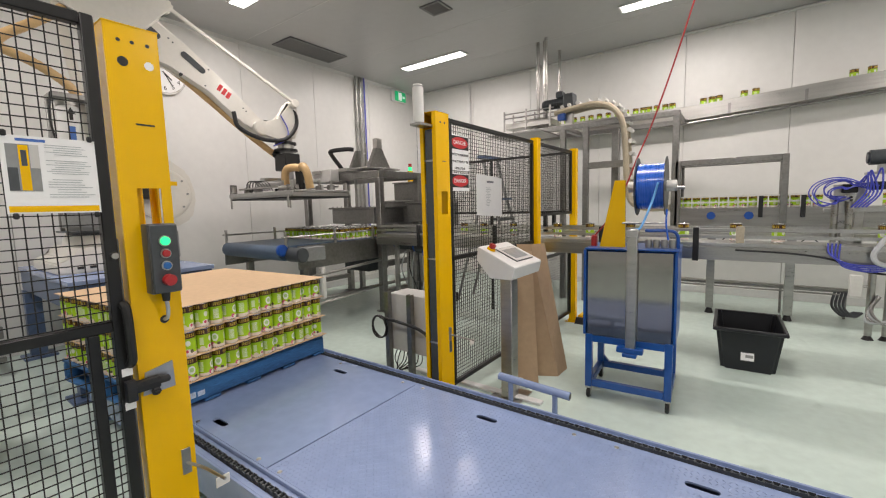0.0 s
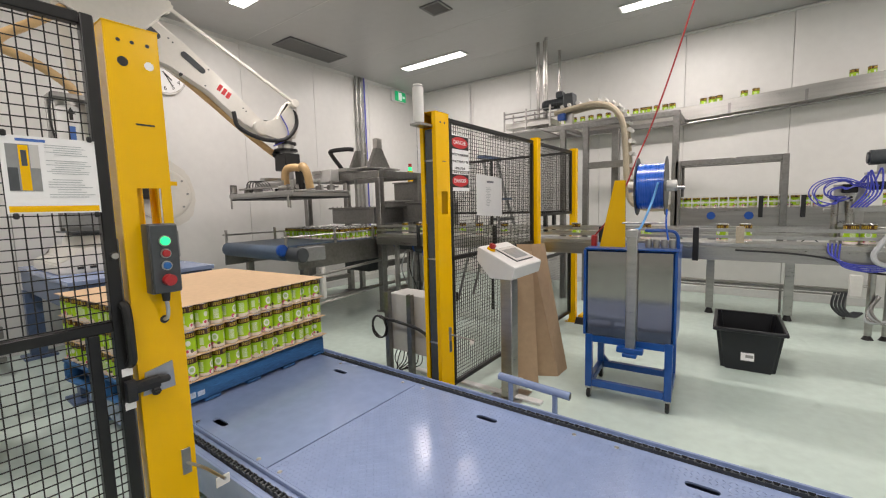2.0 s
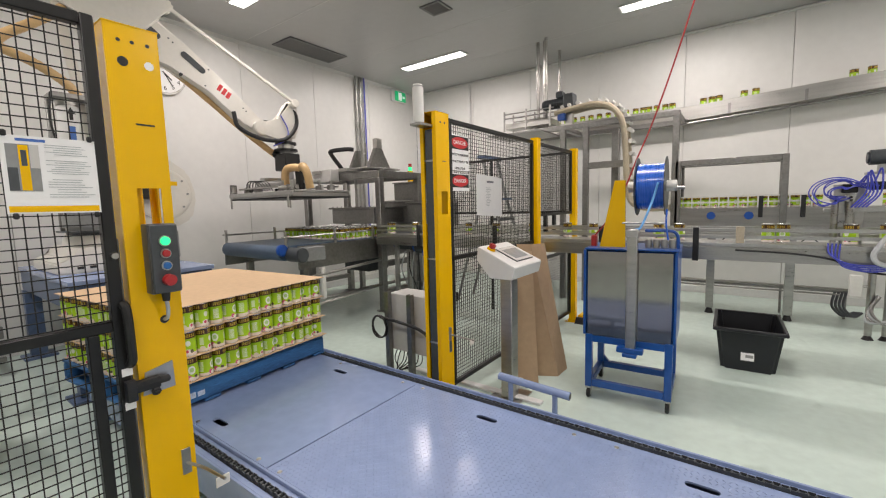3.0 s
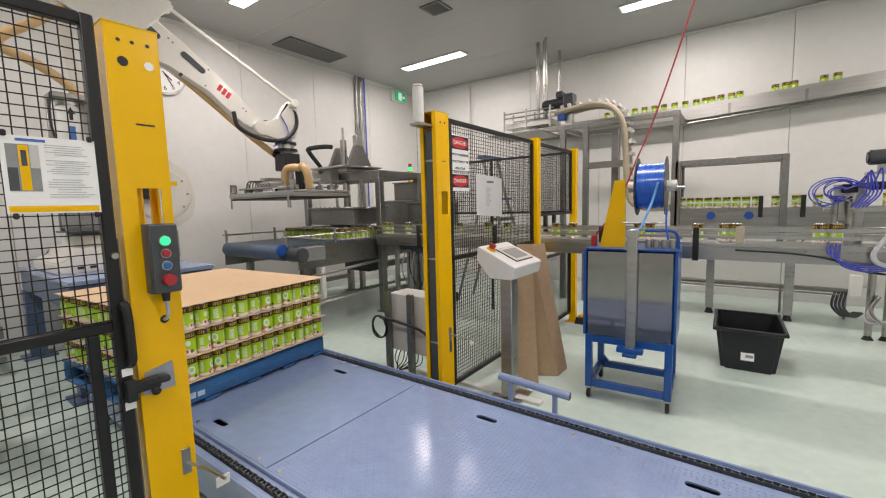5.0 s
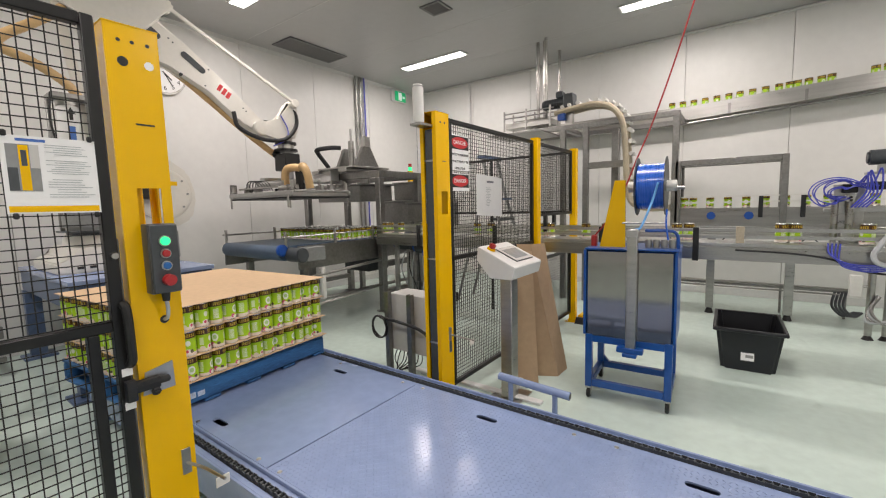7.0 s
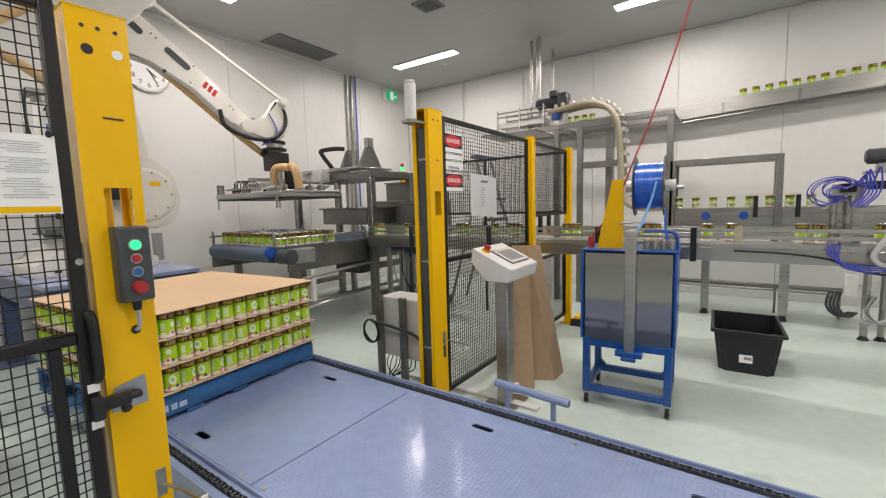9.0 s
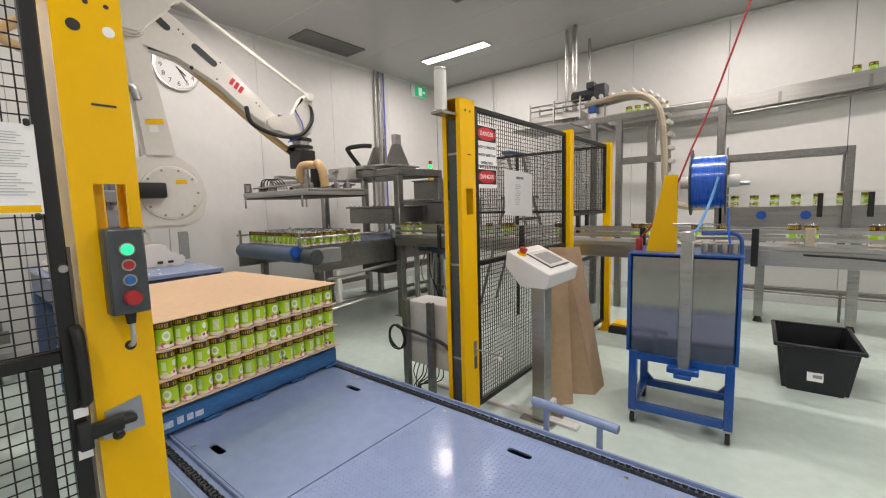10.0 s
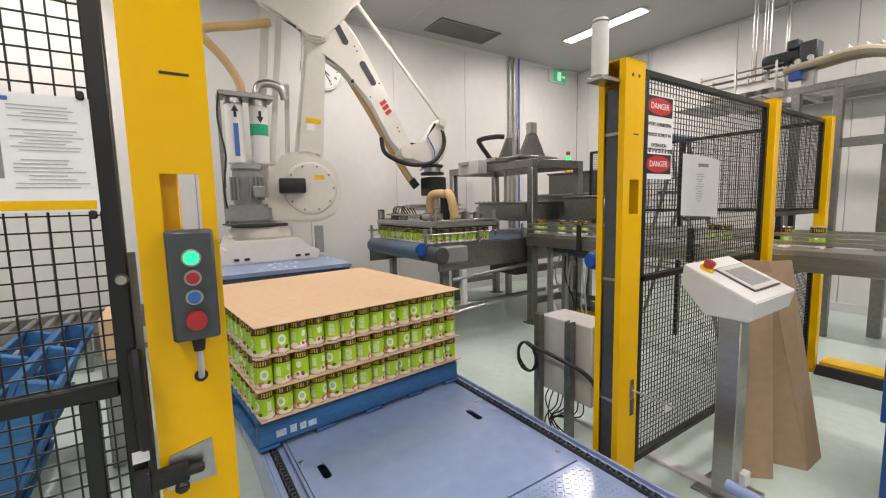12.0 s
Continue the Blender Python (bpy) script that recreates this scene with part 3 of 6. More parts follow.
z = DECK
for tier in range(3):
    dx, dy = wob.uniform(-0.006, 0.006), wob.uniform(-0.008, 0.008)
    card_sheet(-3.455 + dx, -2.262 + dx, 0.915 + dy, 2.075 + dy, z + 0.0005, "thin brown cardboard tier sheet between layers of cans")
    z += 0.005
    inner = bmesh.new()
    for i in range(14):
        for j in range(14):
            x, y = CX1 - CP * i + wob.uniform(-0.0006, 0.0006), CY0 + CP * j + wob.uniform(-0.0006, 0.0006)
            if i in (0, 13) or j in (0, 13):
                STACK.append(can(x, y, z, "green printed tin can stacked in a pallet tier", "cans stacked on the pallet"))
            else:
                cyl((x, y, z), (x, y, z + CAN_H - 0.001), 0.0400, seg=8, bm=inner, bev=0)
    STACK.append(solo("cans_inside_tier", inner, M_LID, "hidden inner tin cans of a pallet tier", "tin cans", kind="stuff", at=(-2.87, 1.49, z)))
    z += CAN_H
TOP = z
card_sheet(-3.47, -2.252, 0.915, 2.075, TOP + 0.0005, "plain brown cardboard sheet covering the stack of cans")
# the loaded pallet stands a little askew on the chains
ASKEW = Matrix.Translation((-2.33, 0.925, 0)) @ Matrix.Rotation(radians(5.5), 4, "Z") @ Matrix.Translation((2.26, -0.915, 0))
for ob in STACK:
    ob.matrix_basis = ASKEW @ ob.matrix_basis

# ---- light-curtain posts, fence and gate ----
MP = {}


def channel_post(x, y0, y1, opens, height, label, holes=True):
    """Yellow folded-steel post with an open side; opens: +1 towards +y, -1 towards -y."""
    p = thing("safety_post", (x - 0.06, (y0 + y1) / 2, 0), 0, label, "safety post", "yellow safety posts")
    d, t = 0.125, 0.006
    yo = y1 if opens > 0 else y0      # open side
    yc = y0 if opens > 0 else y1      # closed side
    s = 1 if opens > 0 else -1
    # front face with its window slot
    w0, w1, zs0, zs1 = y0 + 0.045, y1 - 0.028, height * 0.672, height * 0.748
    bm = box(x - t, x, y0, y1, 0.012, zs0 - 0.0)
    box(x - t, x, y0, y1, zs1, height, bm=bm)
    box(x - t, x, y0, w0, zs0, zs1, bm=bm)
    box(x - t, x, w1, y1, zs0, zs1, bm=bm)
    part("front_plate", bm, M_YEL, p)
    bm = box(x - d, x - d + t, y0, y1, 0.012, zs0 - 0.06)
    box(x - d, x - d + t, y0, y1, zs1 + 0.05, height, bm=bm)
    box(x - d, x - d + t, y0, y0 + 0.02, zs0 - 0.06, zs1 + 0.05, bm=bm)
    box(x - d, x - d + t, y1 - 0.02, y1, zs0 - 0.06, zs1 + 0.05, bm=bm)
    part("back_plate", bm, M_YEL, p)
    part("web", box(x - d + t, x - t, min(yc, yc + s * t), max(yc, yc + s * t), 0.012, height), M_YEL, p)
    part("flange", box(x - 0.028, x - t, min(yo, yo - s * t), max(yo, yo - s * t), 0.012, height), M_YEL, p)
    part("flange", box(x - d + t, x - d + 0.028, min(yo, yo - s * t), max(yo, yo - s * t), 0.012, height), M_YEL, p)
    part("cap", box(x - d - 0.002, x + 0.002, y0 - 0.002, y1 + 0.002, height, height + 0.004, 0.001), M_YEL, p)
    part("foot_plate", box(x - d - 0.03, x + 0.03, y0 - 0.03, y1 + 0.03, 0, 0.012, 0.002), M_YEL, p)
    yi = (y0 + y1) / 2
    if opens > 0:
        part("light_curtain", box(x - 0.085, x - 0.05, yi - 0.032, yi + 0.008, 0.35, height - 0.25, 0.004), M_YEL, p, "slim sensor column inside the post")
    else:
        # dark colour here stands in for the shade inside the open channel
        part("light_curtain", box(x - 0.095, x - 0.030, y0 + 0.010, y0 + 0.040, 0.10, height - 0.10, 0.004), M_DGREY, p, "slim sensor column coloured dark for the shade inside the post")
        for z in (0.45, 1.0, 1.62):
            part("sensor_strap", box(x - 0.098, x - 0.027, y0 + 0.0065, y0 + 0.0095, z, z + 0.012), M_SS, p, "bright strap")
    if holes:
        for dy, r, dz in ((-0.035, 0.0055, 0.045), (0.0, 0.0055, 0.045), (0.04, 0.0055, 0.045), (-0.028, 0.014, 0.105), (0.04, 0.013, 0.105)):
            part("hole", cyl((x - 0.001, yi + dy, height - dz), (x + 0.0012, yi + dy, height - dz), r, seg=14), M_BLACKINK if dy < 0.03 or dz < 0.1 else M_PAPER, p)
        part("cut_line", box(x - 0.001, x + 0.0012, yi - 0.01, yi + 0.04, height * 0.8485, height * 0.8512), M_BLACKINK, p)
    return p


P1 = channel_post(-1.45, 0.605, 0.745, 1, 1.902, "tall yellow folded-steel light-curtain post with a button box")
P2 = channel_post(-1.495, 2.245, 2.385, -1, 1.918, "tall yellow folded-steel light-curtain post beside the mesh fence", holes=False)
for dy in (0.05, 0.095):
    part("hole", cyl((-1.496, 2.245 + dy, 1.86), (-1.4938, 2.245 + dy, 1.86), 0.007, seg=12), M_BLACKINK, P2)
part("cut_line", box(-1.496, -1.4938, 2.31, 2.345, 1.62, 1.625), M_BLACKINK, P2)
part("lower_slot", box(-1.496, -1.4938, 2.335, 2.365, 0.375, 0.45), M_DGREY, P2)
for py in (P1, P2):
    x = -1.45 if py is P1 else -1.495
    y = 0.715 if py is P1 else 2.345
    z = 0.50
    part("bracket_plate", box(x, x + 0.004, y - 0.014, y + 0.014, z - 0.045, z + 0.045, 0.001), M_SS, py, "bare metal bracket")
    part("bracket_arm", tube([(x + 0.004, y, z - 0.005), (x + 0.06, y + 0.03, z - 0.02), (x + 0.13, y + 0.045, z - 0.03), (x + 0.16, y + 0.05, z - 0.032)], 0.005, bm=None, n=4), M_SS, py)
    part("reflector", box(x + 0.135, x + 0.14, y + 0.03, y + 0.075, z - 0.065, z - 0.03, 0.002), M_PLASTICW, py, "small white reflector")

# slim posts behind


def slim_post(x, y, h, label):
    p = thing("fence_post", (x, y, 0), 0, label, "fence post", "yellow fence posts")
    part("tube", box(x - 0.035, x + 0.035, y - 0.035, y + 0.035, 0.01, h, 0.004), M_YEL, p)
    part("cap", box(x - 0.036, x + 0.036, y - 0.036, y + 0.036, h, h + 0.006, 0.002), M_YEL, p)
    part("foot_plate", box(x - 0.07, x + 0.07, y - 0.07, y + 0.07, 0, 0.01, 0.002), M_YEL, p)
    for sx in (-1, 1):
        for sy in (-1, 1):
            part("bolt", cyl((x + sx * 0.052, y + sy * 0.052, 0.01), (x + sx * 0.052, y + sy * 0.052, 0.022), 0.009, seg=6), M_SS, p)


slim_post(-1.50, 3.74, 1.92, "slim yellow square fence post bolted to the floor")
slim_post(-1.50, 4.76, 1.92, "slim yellow square fence post bolted to the floor")
slim_post(-4.7, 5.75, 1.95, "slim yellow square fence post beside the packing frame")


def mesh_fence(y0, y1, x, z0, z1, mid, pitch, label):
    f = thing("mesh_fence", (x, (y0 + y1) / 2, z0), 0, label, "mesh fence", "black mesh fence panels")
    w = 0.014
    for zz in (z0, z1 - 2 * w) + ((mid,) if mid else ()):
        part("rail", box(x - w, x + w, y0, y1, zz, zz + 2 * w, 0.002), M_BLK, f)
    for yy in (y0, y1 - 2 * w):
        part("stile", box(x - w, x + w, yy, yy + 2 * w, z0 + 2 * w, z1 - 2 * w, 0.002), M_BLK, f)
    ob = part("mesh", wires(y0 + 0.02, y1 - 0.02, z0 + 0.02, z1 - 0.02, pitch, pitch, 0.0030, lambda u, v, d: (x + d - 0.004, u, v)), M_BLK, f, "welded black wire mesh")
    ob["kind"] = "stuff"
    return f


mesh_fence(2.40, 3.70, -1.515, 0.12, 1.90, 0.98, 0.0255, "tall black welded mesh fence panel between yellow posts")
mesh_fence(3.79, 4.71, -1.515, 1.22, 1.90, None, 0.0255, "short black mesh fence panel above the conveyor opening")
# frames round the conveyor opening
op = thing("opening_guard", (-1.515, 4.25, 0), 0, "black steel guard frame round the conveyor opening", "guard frame")
for y in (3.80, 3.98, 4.20):
    part("upright", box(-1.53, -1.50, y, y + 0.045, 1.07, 1.22, 0.002), M_BLK, op)
for y in (3.80, 4.66):
    part("upright", box(-1.53, -1.50, y, y + 0.03, 0.14, 0.80, 0.002), M_BLK, op)
part("rail", box(-1.53, -1.50, 3.80, 4.69, 0.80, 0.83, 0.002), M_BLK, op)
part("rail", box(-1.53, -1.50, 3.80, 4.69, 0.11, 0.14, 0.002), M_BLK, op)
part("fill_panel", wires(3.83, 4.66, 0.14, 0.80, 0.0255, 0.0255, 0.003, lambda u, v, d: (-1.515 + d, u, v)), M_BLK, op)


# fence panel that closes the far end of the cell
ff = thing("mesh_fence", (-2.55, 4.79, 0.12), 0, "black welded mesh fence panel closing the cell behind the conveyor", "mesh fence", "black mesh fence panels")
for zz in (1.225, 1.875):
    part("rail", box(-3.55, -1.545, 4.77, 4.798, zz, zz + 0.028, 0.002), M_BLK, ff)
for xx in (-3.578, -2.56):
    part("stile", box(xx, xx + 0.028, 4.77, 4.798, 0.0, 1.903, 0.002), M_BLK, ff)
ob = part("mesh", wires(-3.55, -1.55, 1.24, 1.885, 0.0255, 0.0255, 0.003, lambda u, v, d: (u, 4.784 + d - 0.004, v)), M_BLK, ff, "welded black wire mesh")
ob["kind"] = "stuff"
# gate beside the first post
gt = thing("mesh_gate", (-1.46, 0.1, 0), 0, "black steel mesh safety gate with a latch", "gate")
gx = -1.462
GY0, GY1 = -0.62, 0.586
for y in (GY0, GY1 - 0.032):
    part("stile", box(gx - 0.016, gx + 0.016, y, y + 0.032, 0.12, 1.905, 0.003), M_BLK, gt)
part("stile", box(gx - 0.016, gx + 0.016, 0.492, 0.520, 0.12, 0.995, 0.003), M_BLK, gt)
for z in (0.12, 0.995, 1.873):
    part("rail", box(gx - 0.016, gx + 0.016, GY0 + 0.032, GY1 - 0.032, z, z + 0.032, 0.003), M_BLK, gt)
ob = part("mesh", wires(GY0 + 0.02, GY1 - 0.02, 0.14, 1.89, 0.0285, 0.0285, 0.0030, lambda u, v, d: (gx + d - 0.004, u, v)), M_BLK, gt, "welded black wire mesh")
ob["kind"] = "stuff"
part("bolt", cyl((gx + 0.016, 0.575, 1.222), (gx + 0.026, 0.575, 1.222), 0.012, 0.009, seg=12), M_SS, gt, "bright bolt head")
part("handle", tube([(gx + 0.016, 0.583, 1.075), (gx + 0.036, 0.585, 1.055), (gx + 0.040, 0.586, 0.98), (gx + 0.036, 0.587, 0.905), (gx + 0.016, 0.585, 0.885)], 0.013, 10, n=5), M_RUB, gt, "black pull handle")
part("hinge_strip", box(gx - 0.03, gx - 0.017, 0.570, 0.598, 0.15, 1.27), M_GREY, gt)

# latch on the post
la = thing("gate_latch", (-1.445, 0.66, 0.82), 0, "black plastic safety latch on a grey plate", "latch")
part("plate", prism([(0.612, 0.772), (0.703, 0.775), (0.700, 0.862), (0.622, 0.845)], "x", -1.4495, -1.4455), M_ALU, la, "grey metal plate")
part("body", box(-1.445, -1.418, 0.585, 0.655, 0.795, 0.83, 0.006, seg=2), M_RUB, la)
part("bolt", cyl((-1.428, 0.60, 0.814), (-1.428, 0.682, 0.814), 0.011, seg=12, bev=0.003), M_RUB, la)
part("knob", box(-1.445, -1.412, 0.562, 0.590, 0.775, 0.84, 0.006, seg=2), M_RUB, la)
part("grip", cyl((-1.43, 0.640, 0.79), (-1.415, 0.640, 0.78), 0.013, seg=12, bev=0.004), M_RUB, la)
for z in (0.852, 0.745):
    part("label", box(-1.445, -1.4435, 0.562, 0.590, z, z + 0.024), M_PAPER, la, "small white label")

# push-button box
bb = thing("button_box", (-1.45, 0.70, 1.19), 0, "grey push-button box with lit green button", "control box")
part("body", box(-1.449, -1.400, 0.648, 0.731, 1.094, 1.312, 0.006, seg=2), M_DGREY, bb)
part("lid", box(-1.400, -1.388, 0.650, 0.729, 1.096, 1.310, 0.004), M_DGREY, bb)
for z, m, r, ring, lab in ((1.259, M_GREENLIT, 0.0135, True, "lit green button"), (1.220, M_REDB, 0.0115, True, "red button"), (1.182, M_BLUEB, 0.0115, True, "blue button"), (1.138, M_REDB, 0.0185, False, "red stop button")):
    if ring:
        part("bezel", cyl((-1.388, 0.689, z), (-1.383, 0.689, z), r + 0.0035, seg=20), M_SS, bb)
    part("button", cyl((-1.384, 0.689, z), (-1.376 if ring else -1.362, 0.689, z), r, r * 0.94, seg=20, bev=0.002), m, bb, lab)
part("gland", cyl((-1.42, 0.691, 1.094), (-1.42, 0.691, 1.066), 0.013, 0.010, seg=12), M_RUB, bb)
part("cable", tube([(-1.42, 0.691, 1.068), (-1.414, 0.691, 1.04), (-1.424, 0.691, 1.012), (-1.45, 0.691, 1.002)], 0.006, n=4), M_GREYT, bb)
part("cable_hole", cyl((-1.451, 0.691, 1.002), (-1.4485, 0.691, 1.002), 0.013, seg=14), M_BLACKINK, bb)


def bars(x, y0, y1, z0, z1, n, seed, h=0.5):
    """Unreadable print: short horizontal bars."""
    bm = bmesh.new()
    r = random.Random(seed)
    for i in range(n):
        zz = z1 - (z1 - z0) * (i + 0.5) / n
        hh = (z1 - z0) / n * h / 2
        ya = y0 + r.choice((0, 0, 0.1, 0.18)) * (y1 - y0)
        yb = y1 - r.uniform(0, 0.35) * (y1 - y0)
        box(x, x + 0.0004, ya, yb, zz - hh, zz + hh, bm=bm)
    return bm


# laminated notice on the gate
nt_ = thing("notice", (-1.44, 0.47, 1.46), 0, "laminated white instruction notice with a photo, clipped to the mesh", "notice")
part("sheet", box(-1.4445, -1.443, 0.365, 0.556, 1.352, 1.552), M_PAPER, nt_)
part("footer", box(-1.4428, -1.4424, 0.369, 0.552, 1.356, 1.372), M_YEL, nt_, "yellow footer strip")
part("photo", box(-1.4428, -1.4424, 0.375, 0.437, 1.41, 1.53), M_GREY, nt_, "grey photo")
part("photo_post", box(-1.4423, -1.442, 0.398, 0.417, 1.412, 1.528), M_YEL, nt_)
part("photo_shade", box(-1.4423, -1.442, 0.375, 0.394, 1.412, 1.47), M_DGREY, nt_)
part("photo_sky", box(-1.4423, -1.442, 0.419, 0.437, 1.47, 1.53), M_BOXC, nt_)
part("photo_box", box(-1.4419, -1.4416, 0.402, 0.413, 1.475, 1.515), M_DGREY, nt_)
part("heading", box(-1.4427, -1.4424, 0.395, 0.452, 1.538, 1.545), M_BLUELAB, nt_, "blue heading bar")
for z0, z1, n, sd in ((1.505, 1.535, 5, 3), (1.455, 1.495, 7, 4), (1.392, 1.445, 8, 5)):
    part("print", bars(-1.4427, 0.449, 0.546, z0, z1, n, sd, 0.28), M_GREYT, nt_, "grey lines of print")
for y, z in ((0.375, 1.556), (0.545, 1.556), (0.38, 1.346), (0.545, 1.346)):
    part("clip", box(-1.447, -1.438, y - 0.006, y + 0.006, z - 0.008, z + 0.008, 0.003), M_RUB, nt_)

# warning signs on the fence


def danger(z0, z1, lines, label):
    s = thing("danger_sign", (-1.505, 2.52, z0), 0, label, "warning sign", "danger signs on the fence")
    y0, y1 = 2.405, 2.63
    part("plate", box(-1.506, -1.503, y0, y1, z0, z1, 0.001), M_PAPER, s)
    h0 = z1 - 0.092
    part("header", box(-1.5028, -1.5022, y0 + 0.008, y1 - 0.008, h0, z1 - 0.006), M_BLACKINK, s, "black header")
    part("oval", turn(cyl((0, 0, 0), (0.0006, 0, 0), 1, seg=32), Matrix.Translation((-1.5021, (y0 + y1) / 2, (h0 + z1 - 0.006) / 2)) @ Matrix.Diagonal((1, 0.098, 0.037, 1))), M_RED, s, "red oval")
    part("word", turn(letters("DANGER", 0.036), Matrix.Translation((-1.5010, (y0 + y1) / 2, (h0 + z1 - 0.006) / 2)) @ pose(0, 0, 0, 0, 0, 90)), M_PAPER, s, "white lettering")
    for i, t in enumerate(lines):
        part("word", turn(letters(t, 0.0225), Matrix.Translation((-1.5022, (y0 + y1) / 2, h0 - 0.035 - 0.045 * i)) @ pose(0, 0, 0, 0, 0, 90)), M_BLACKINK, s, "black lettering")


danger(1.575, 1.805, ["ENTRY FORBIDDEN", "WHILST ROBOT IN", "OPERATION"], "white danger sign with red oval: entry forbidden whilst robot in operation")
danger(1.44, 1.555, [], "small white danger sign with a red oval")
pp = thing("paper_notice", (-1.5, 2.9, 1.4), 0, "curled white printed sheet fixed to the fence", "notice")
bm = bmesh.new()
rows_ = []
for i in range(9):
    u = i / 8
    rows_.append([bm.verts.new((-1.488 + 0.016 * math.sin(u * 3.1) * (0.4 + v), 2.70 + 0.37 * u, 1.27 + 0.29 * v - 0.02 * u)) for v in (0, 0.5, 1)])
for a, b in zip(rows_, rows_[1:]):
    for k in (0, 1):
        bm.faces.new((a[k], b[k], b[k + 1], a[k + 1]))
bmesh.ops.solidify(bm, geom=list(bm.faces), thickness=0.001)
part("sheet", bm, M_PAPER, pp)
part("print", bars(-1.466, 2.79, 2.87, 1.33, 1.47, 12, 6, 0.3), M_GREYT, pp, "faint grey print")
part("heading", box(-1.464, -1.4635, 2.80, 2.90, 1.50, 1.515), M_INK, pp, "dark heading bar")

# ---- operator panel and what leans on it ----
hm = thing("operator_panel", (-1.20, 2.64, 0), 0, "white sloping operator panel on a stainless pedestal", "control panel")
HMR = pose(-1.235, 2.70, 0, 0, 0, 90)      # local x runs along the panel, local -y towards the operator
part("pedestal", turn(box(-0.075, 0.02, -0.05, 0.035, 0.01, 0.87, 0.004), HMR), M_SS, hm)
part("foot", turn(box(-0.10, 0.12, -0.11, 0.11, 0, 0.012, 0.003), HMR), M_SS, hm)
part("cable_box", turn(box(-0.01, 0.045, -0.075, -0.046, 0.07, 0.13, 0.003), HMR), M_PLASTICW, hm)
prof = [(-0.12, 0.865), (-0.14, 0.945), (0.13, 1.07), (0.14, 0.98), (0.04, 0.865)]
part("housing", turn(prism(prof, "x", -0.20, 0.215, bev=0.004), HMR), M_WHITE, hm)
SL = HMR @ Matrix.Translation((0.0, -0.005, 1.0085)) @ Matrix.Rotation(math.atan2(0.125, 0.27), 4, "X")
part("bezel", turn(box(-0.085, 0.175, -0.10, 0.075, 0.0, 0.006, 0.002), SL), M_DGREY, hm, "dark screen bezel")
part("frame", turn(box(-0.079, 0.169, -0.094, 0.069, 0.006, 0.008), SL), M_BOXC, hm)
part("screen", turn(box(-0.05, 0.14, -0.07, 0.045, 0.008, 0.0095), SL), M_SCREEN, hm, "glossy grey touch screen")
part("stop_collar", turn(cyl((-0.125, 0.085, 0), (-0.125, 0.085, 0.012), 0.028, seg=20), SL), M_YEL, hm, "yellow collar")
part("stop_button", turn(cyl((-0.125, 0.085, 0.012), (-0.125, 0.085, 0.042), 0.02, 0.024, seg=18, bev=0.004), SL), M_REDB, hm, "red emergency stop")


def board(corners, th, name, label, mats):
    """A thin board over four corner points."""
    bm = bmesh.new()
    f = bm.faces.new([bm.verts.new(c) for c in corners])
    r = bmesh.ops.extrude_face_region(bm, geom=[f])
    f.normal_update()
    for g in r["geom"]:
        if isinstance(g, bmesh.types.BMVert):
            g.co += f.normal * th
    return bm


c1 = thing("cardboard_board", (-1.22, 2.91, 0), 0, "flat brown cardboard board leaning on the operator panel", "cardboard", "leaning cardboard")
part("board", board([(-1.275, 2.845, 0), (-1.150, 2.985, 0), (-1.215, 3.02, 0.99), (-1.335, 2.90, 0.99)], 0.010, "", "", None), M_KRAFT, c1)
c2 = thing("cardboard_angle", (-1.12, 3.2, 0), 0, "folded brown cardboard angle leaning against the fence", "cardboard", "leaning cardboard")
part("flap", board([(-1.225, 3.115, 0), (-1.08, 3.19, 0.0), (-1.262, 3.10, 1.035), (-1.36, 3.06, 1.035)], 0.006, "", "", None), M_KRAFT, c2)
part("flap", board([(-1.078, 3.192, 0), (-1.075, 3.385, 0), (-1.215, 3.255, 1.03), (-1.260, 3.102, 1.035)], 0.006, "", "", None), M_KRAFT, c2)

# ---- strapping cart ----
ct = thing("strapping_cart", (-0.537, 2.99, 0), 4.0, "blue steel strapping dispenser cart with polished panels", "cart")
W, CW, D = 0.240, 0.262, 0.39     # half width, depth; local y runs away from the front
for sx in (-1, 1):
    for y in (0.0, D):
        part("leg", box(sx * W - 0.022, sx * W + 0.022, y - 0.022, y + 0.022, 0.085, 0.455, 0.003), M_CART, ct, local=True)
        w = part("caster", cyl((sx * W - 0.012, y + 0.005, 0.035), (sx * W + 0.012, y + 0.005, 0.035), 0.035, seg=18, bev=0.004), M_RUB, ct, "black rubber castor", local=True)
        part("fork", box(sx * W - 0.02, sx * W + 0.02, y - 0.018, y + 0.02, 0.072, 0.086, 0.002), M_SS, ct, local=True)
        part("fork_side", box(sx * W + 0.014, sx * W + 0.018, y - 0.012, y + 0.014, 0.025, 0.073), M_SS, ct, local=True)
for z in (0.112, 0.425):
    for y in (0.0, D):
        part("cross_rail", box(-W + 0.0225, W - 0.0225, y - 0.02, y + 0.02, z - 0.022, z + 0.022, 0.003), M_CART, ct, local=True)
    for sx in (-1, 1):
        part("side_rail", box(sx * W - 0.02, sx * W + 0.02, 0.0225, D - 0.0225, z - 0.022, z + 0.022, 0.003), M_CART, ct, local=True)
part("gusset", prism([(-W + 0.022, 0.134), (-W + 0.06, 0.134), (-W + 0.022, 0.18)], "y", D - 0.012, D + 0.012), M_CART, ct, local=True)
part("gusset", prism([(W - 0.022, 0.134), (W - 0.06, 0.134), (W - 0.022, 0.18)], "y", D - 0.012, D + 0.012), M_CART, ct, local=True)
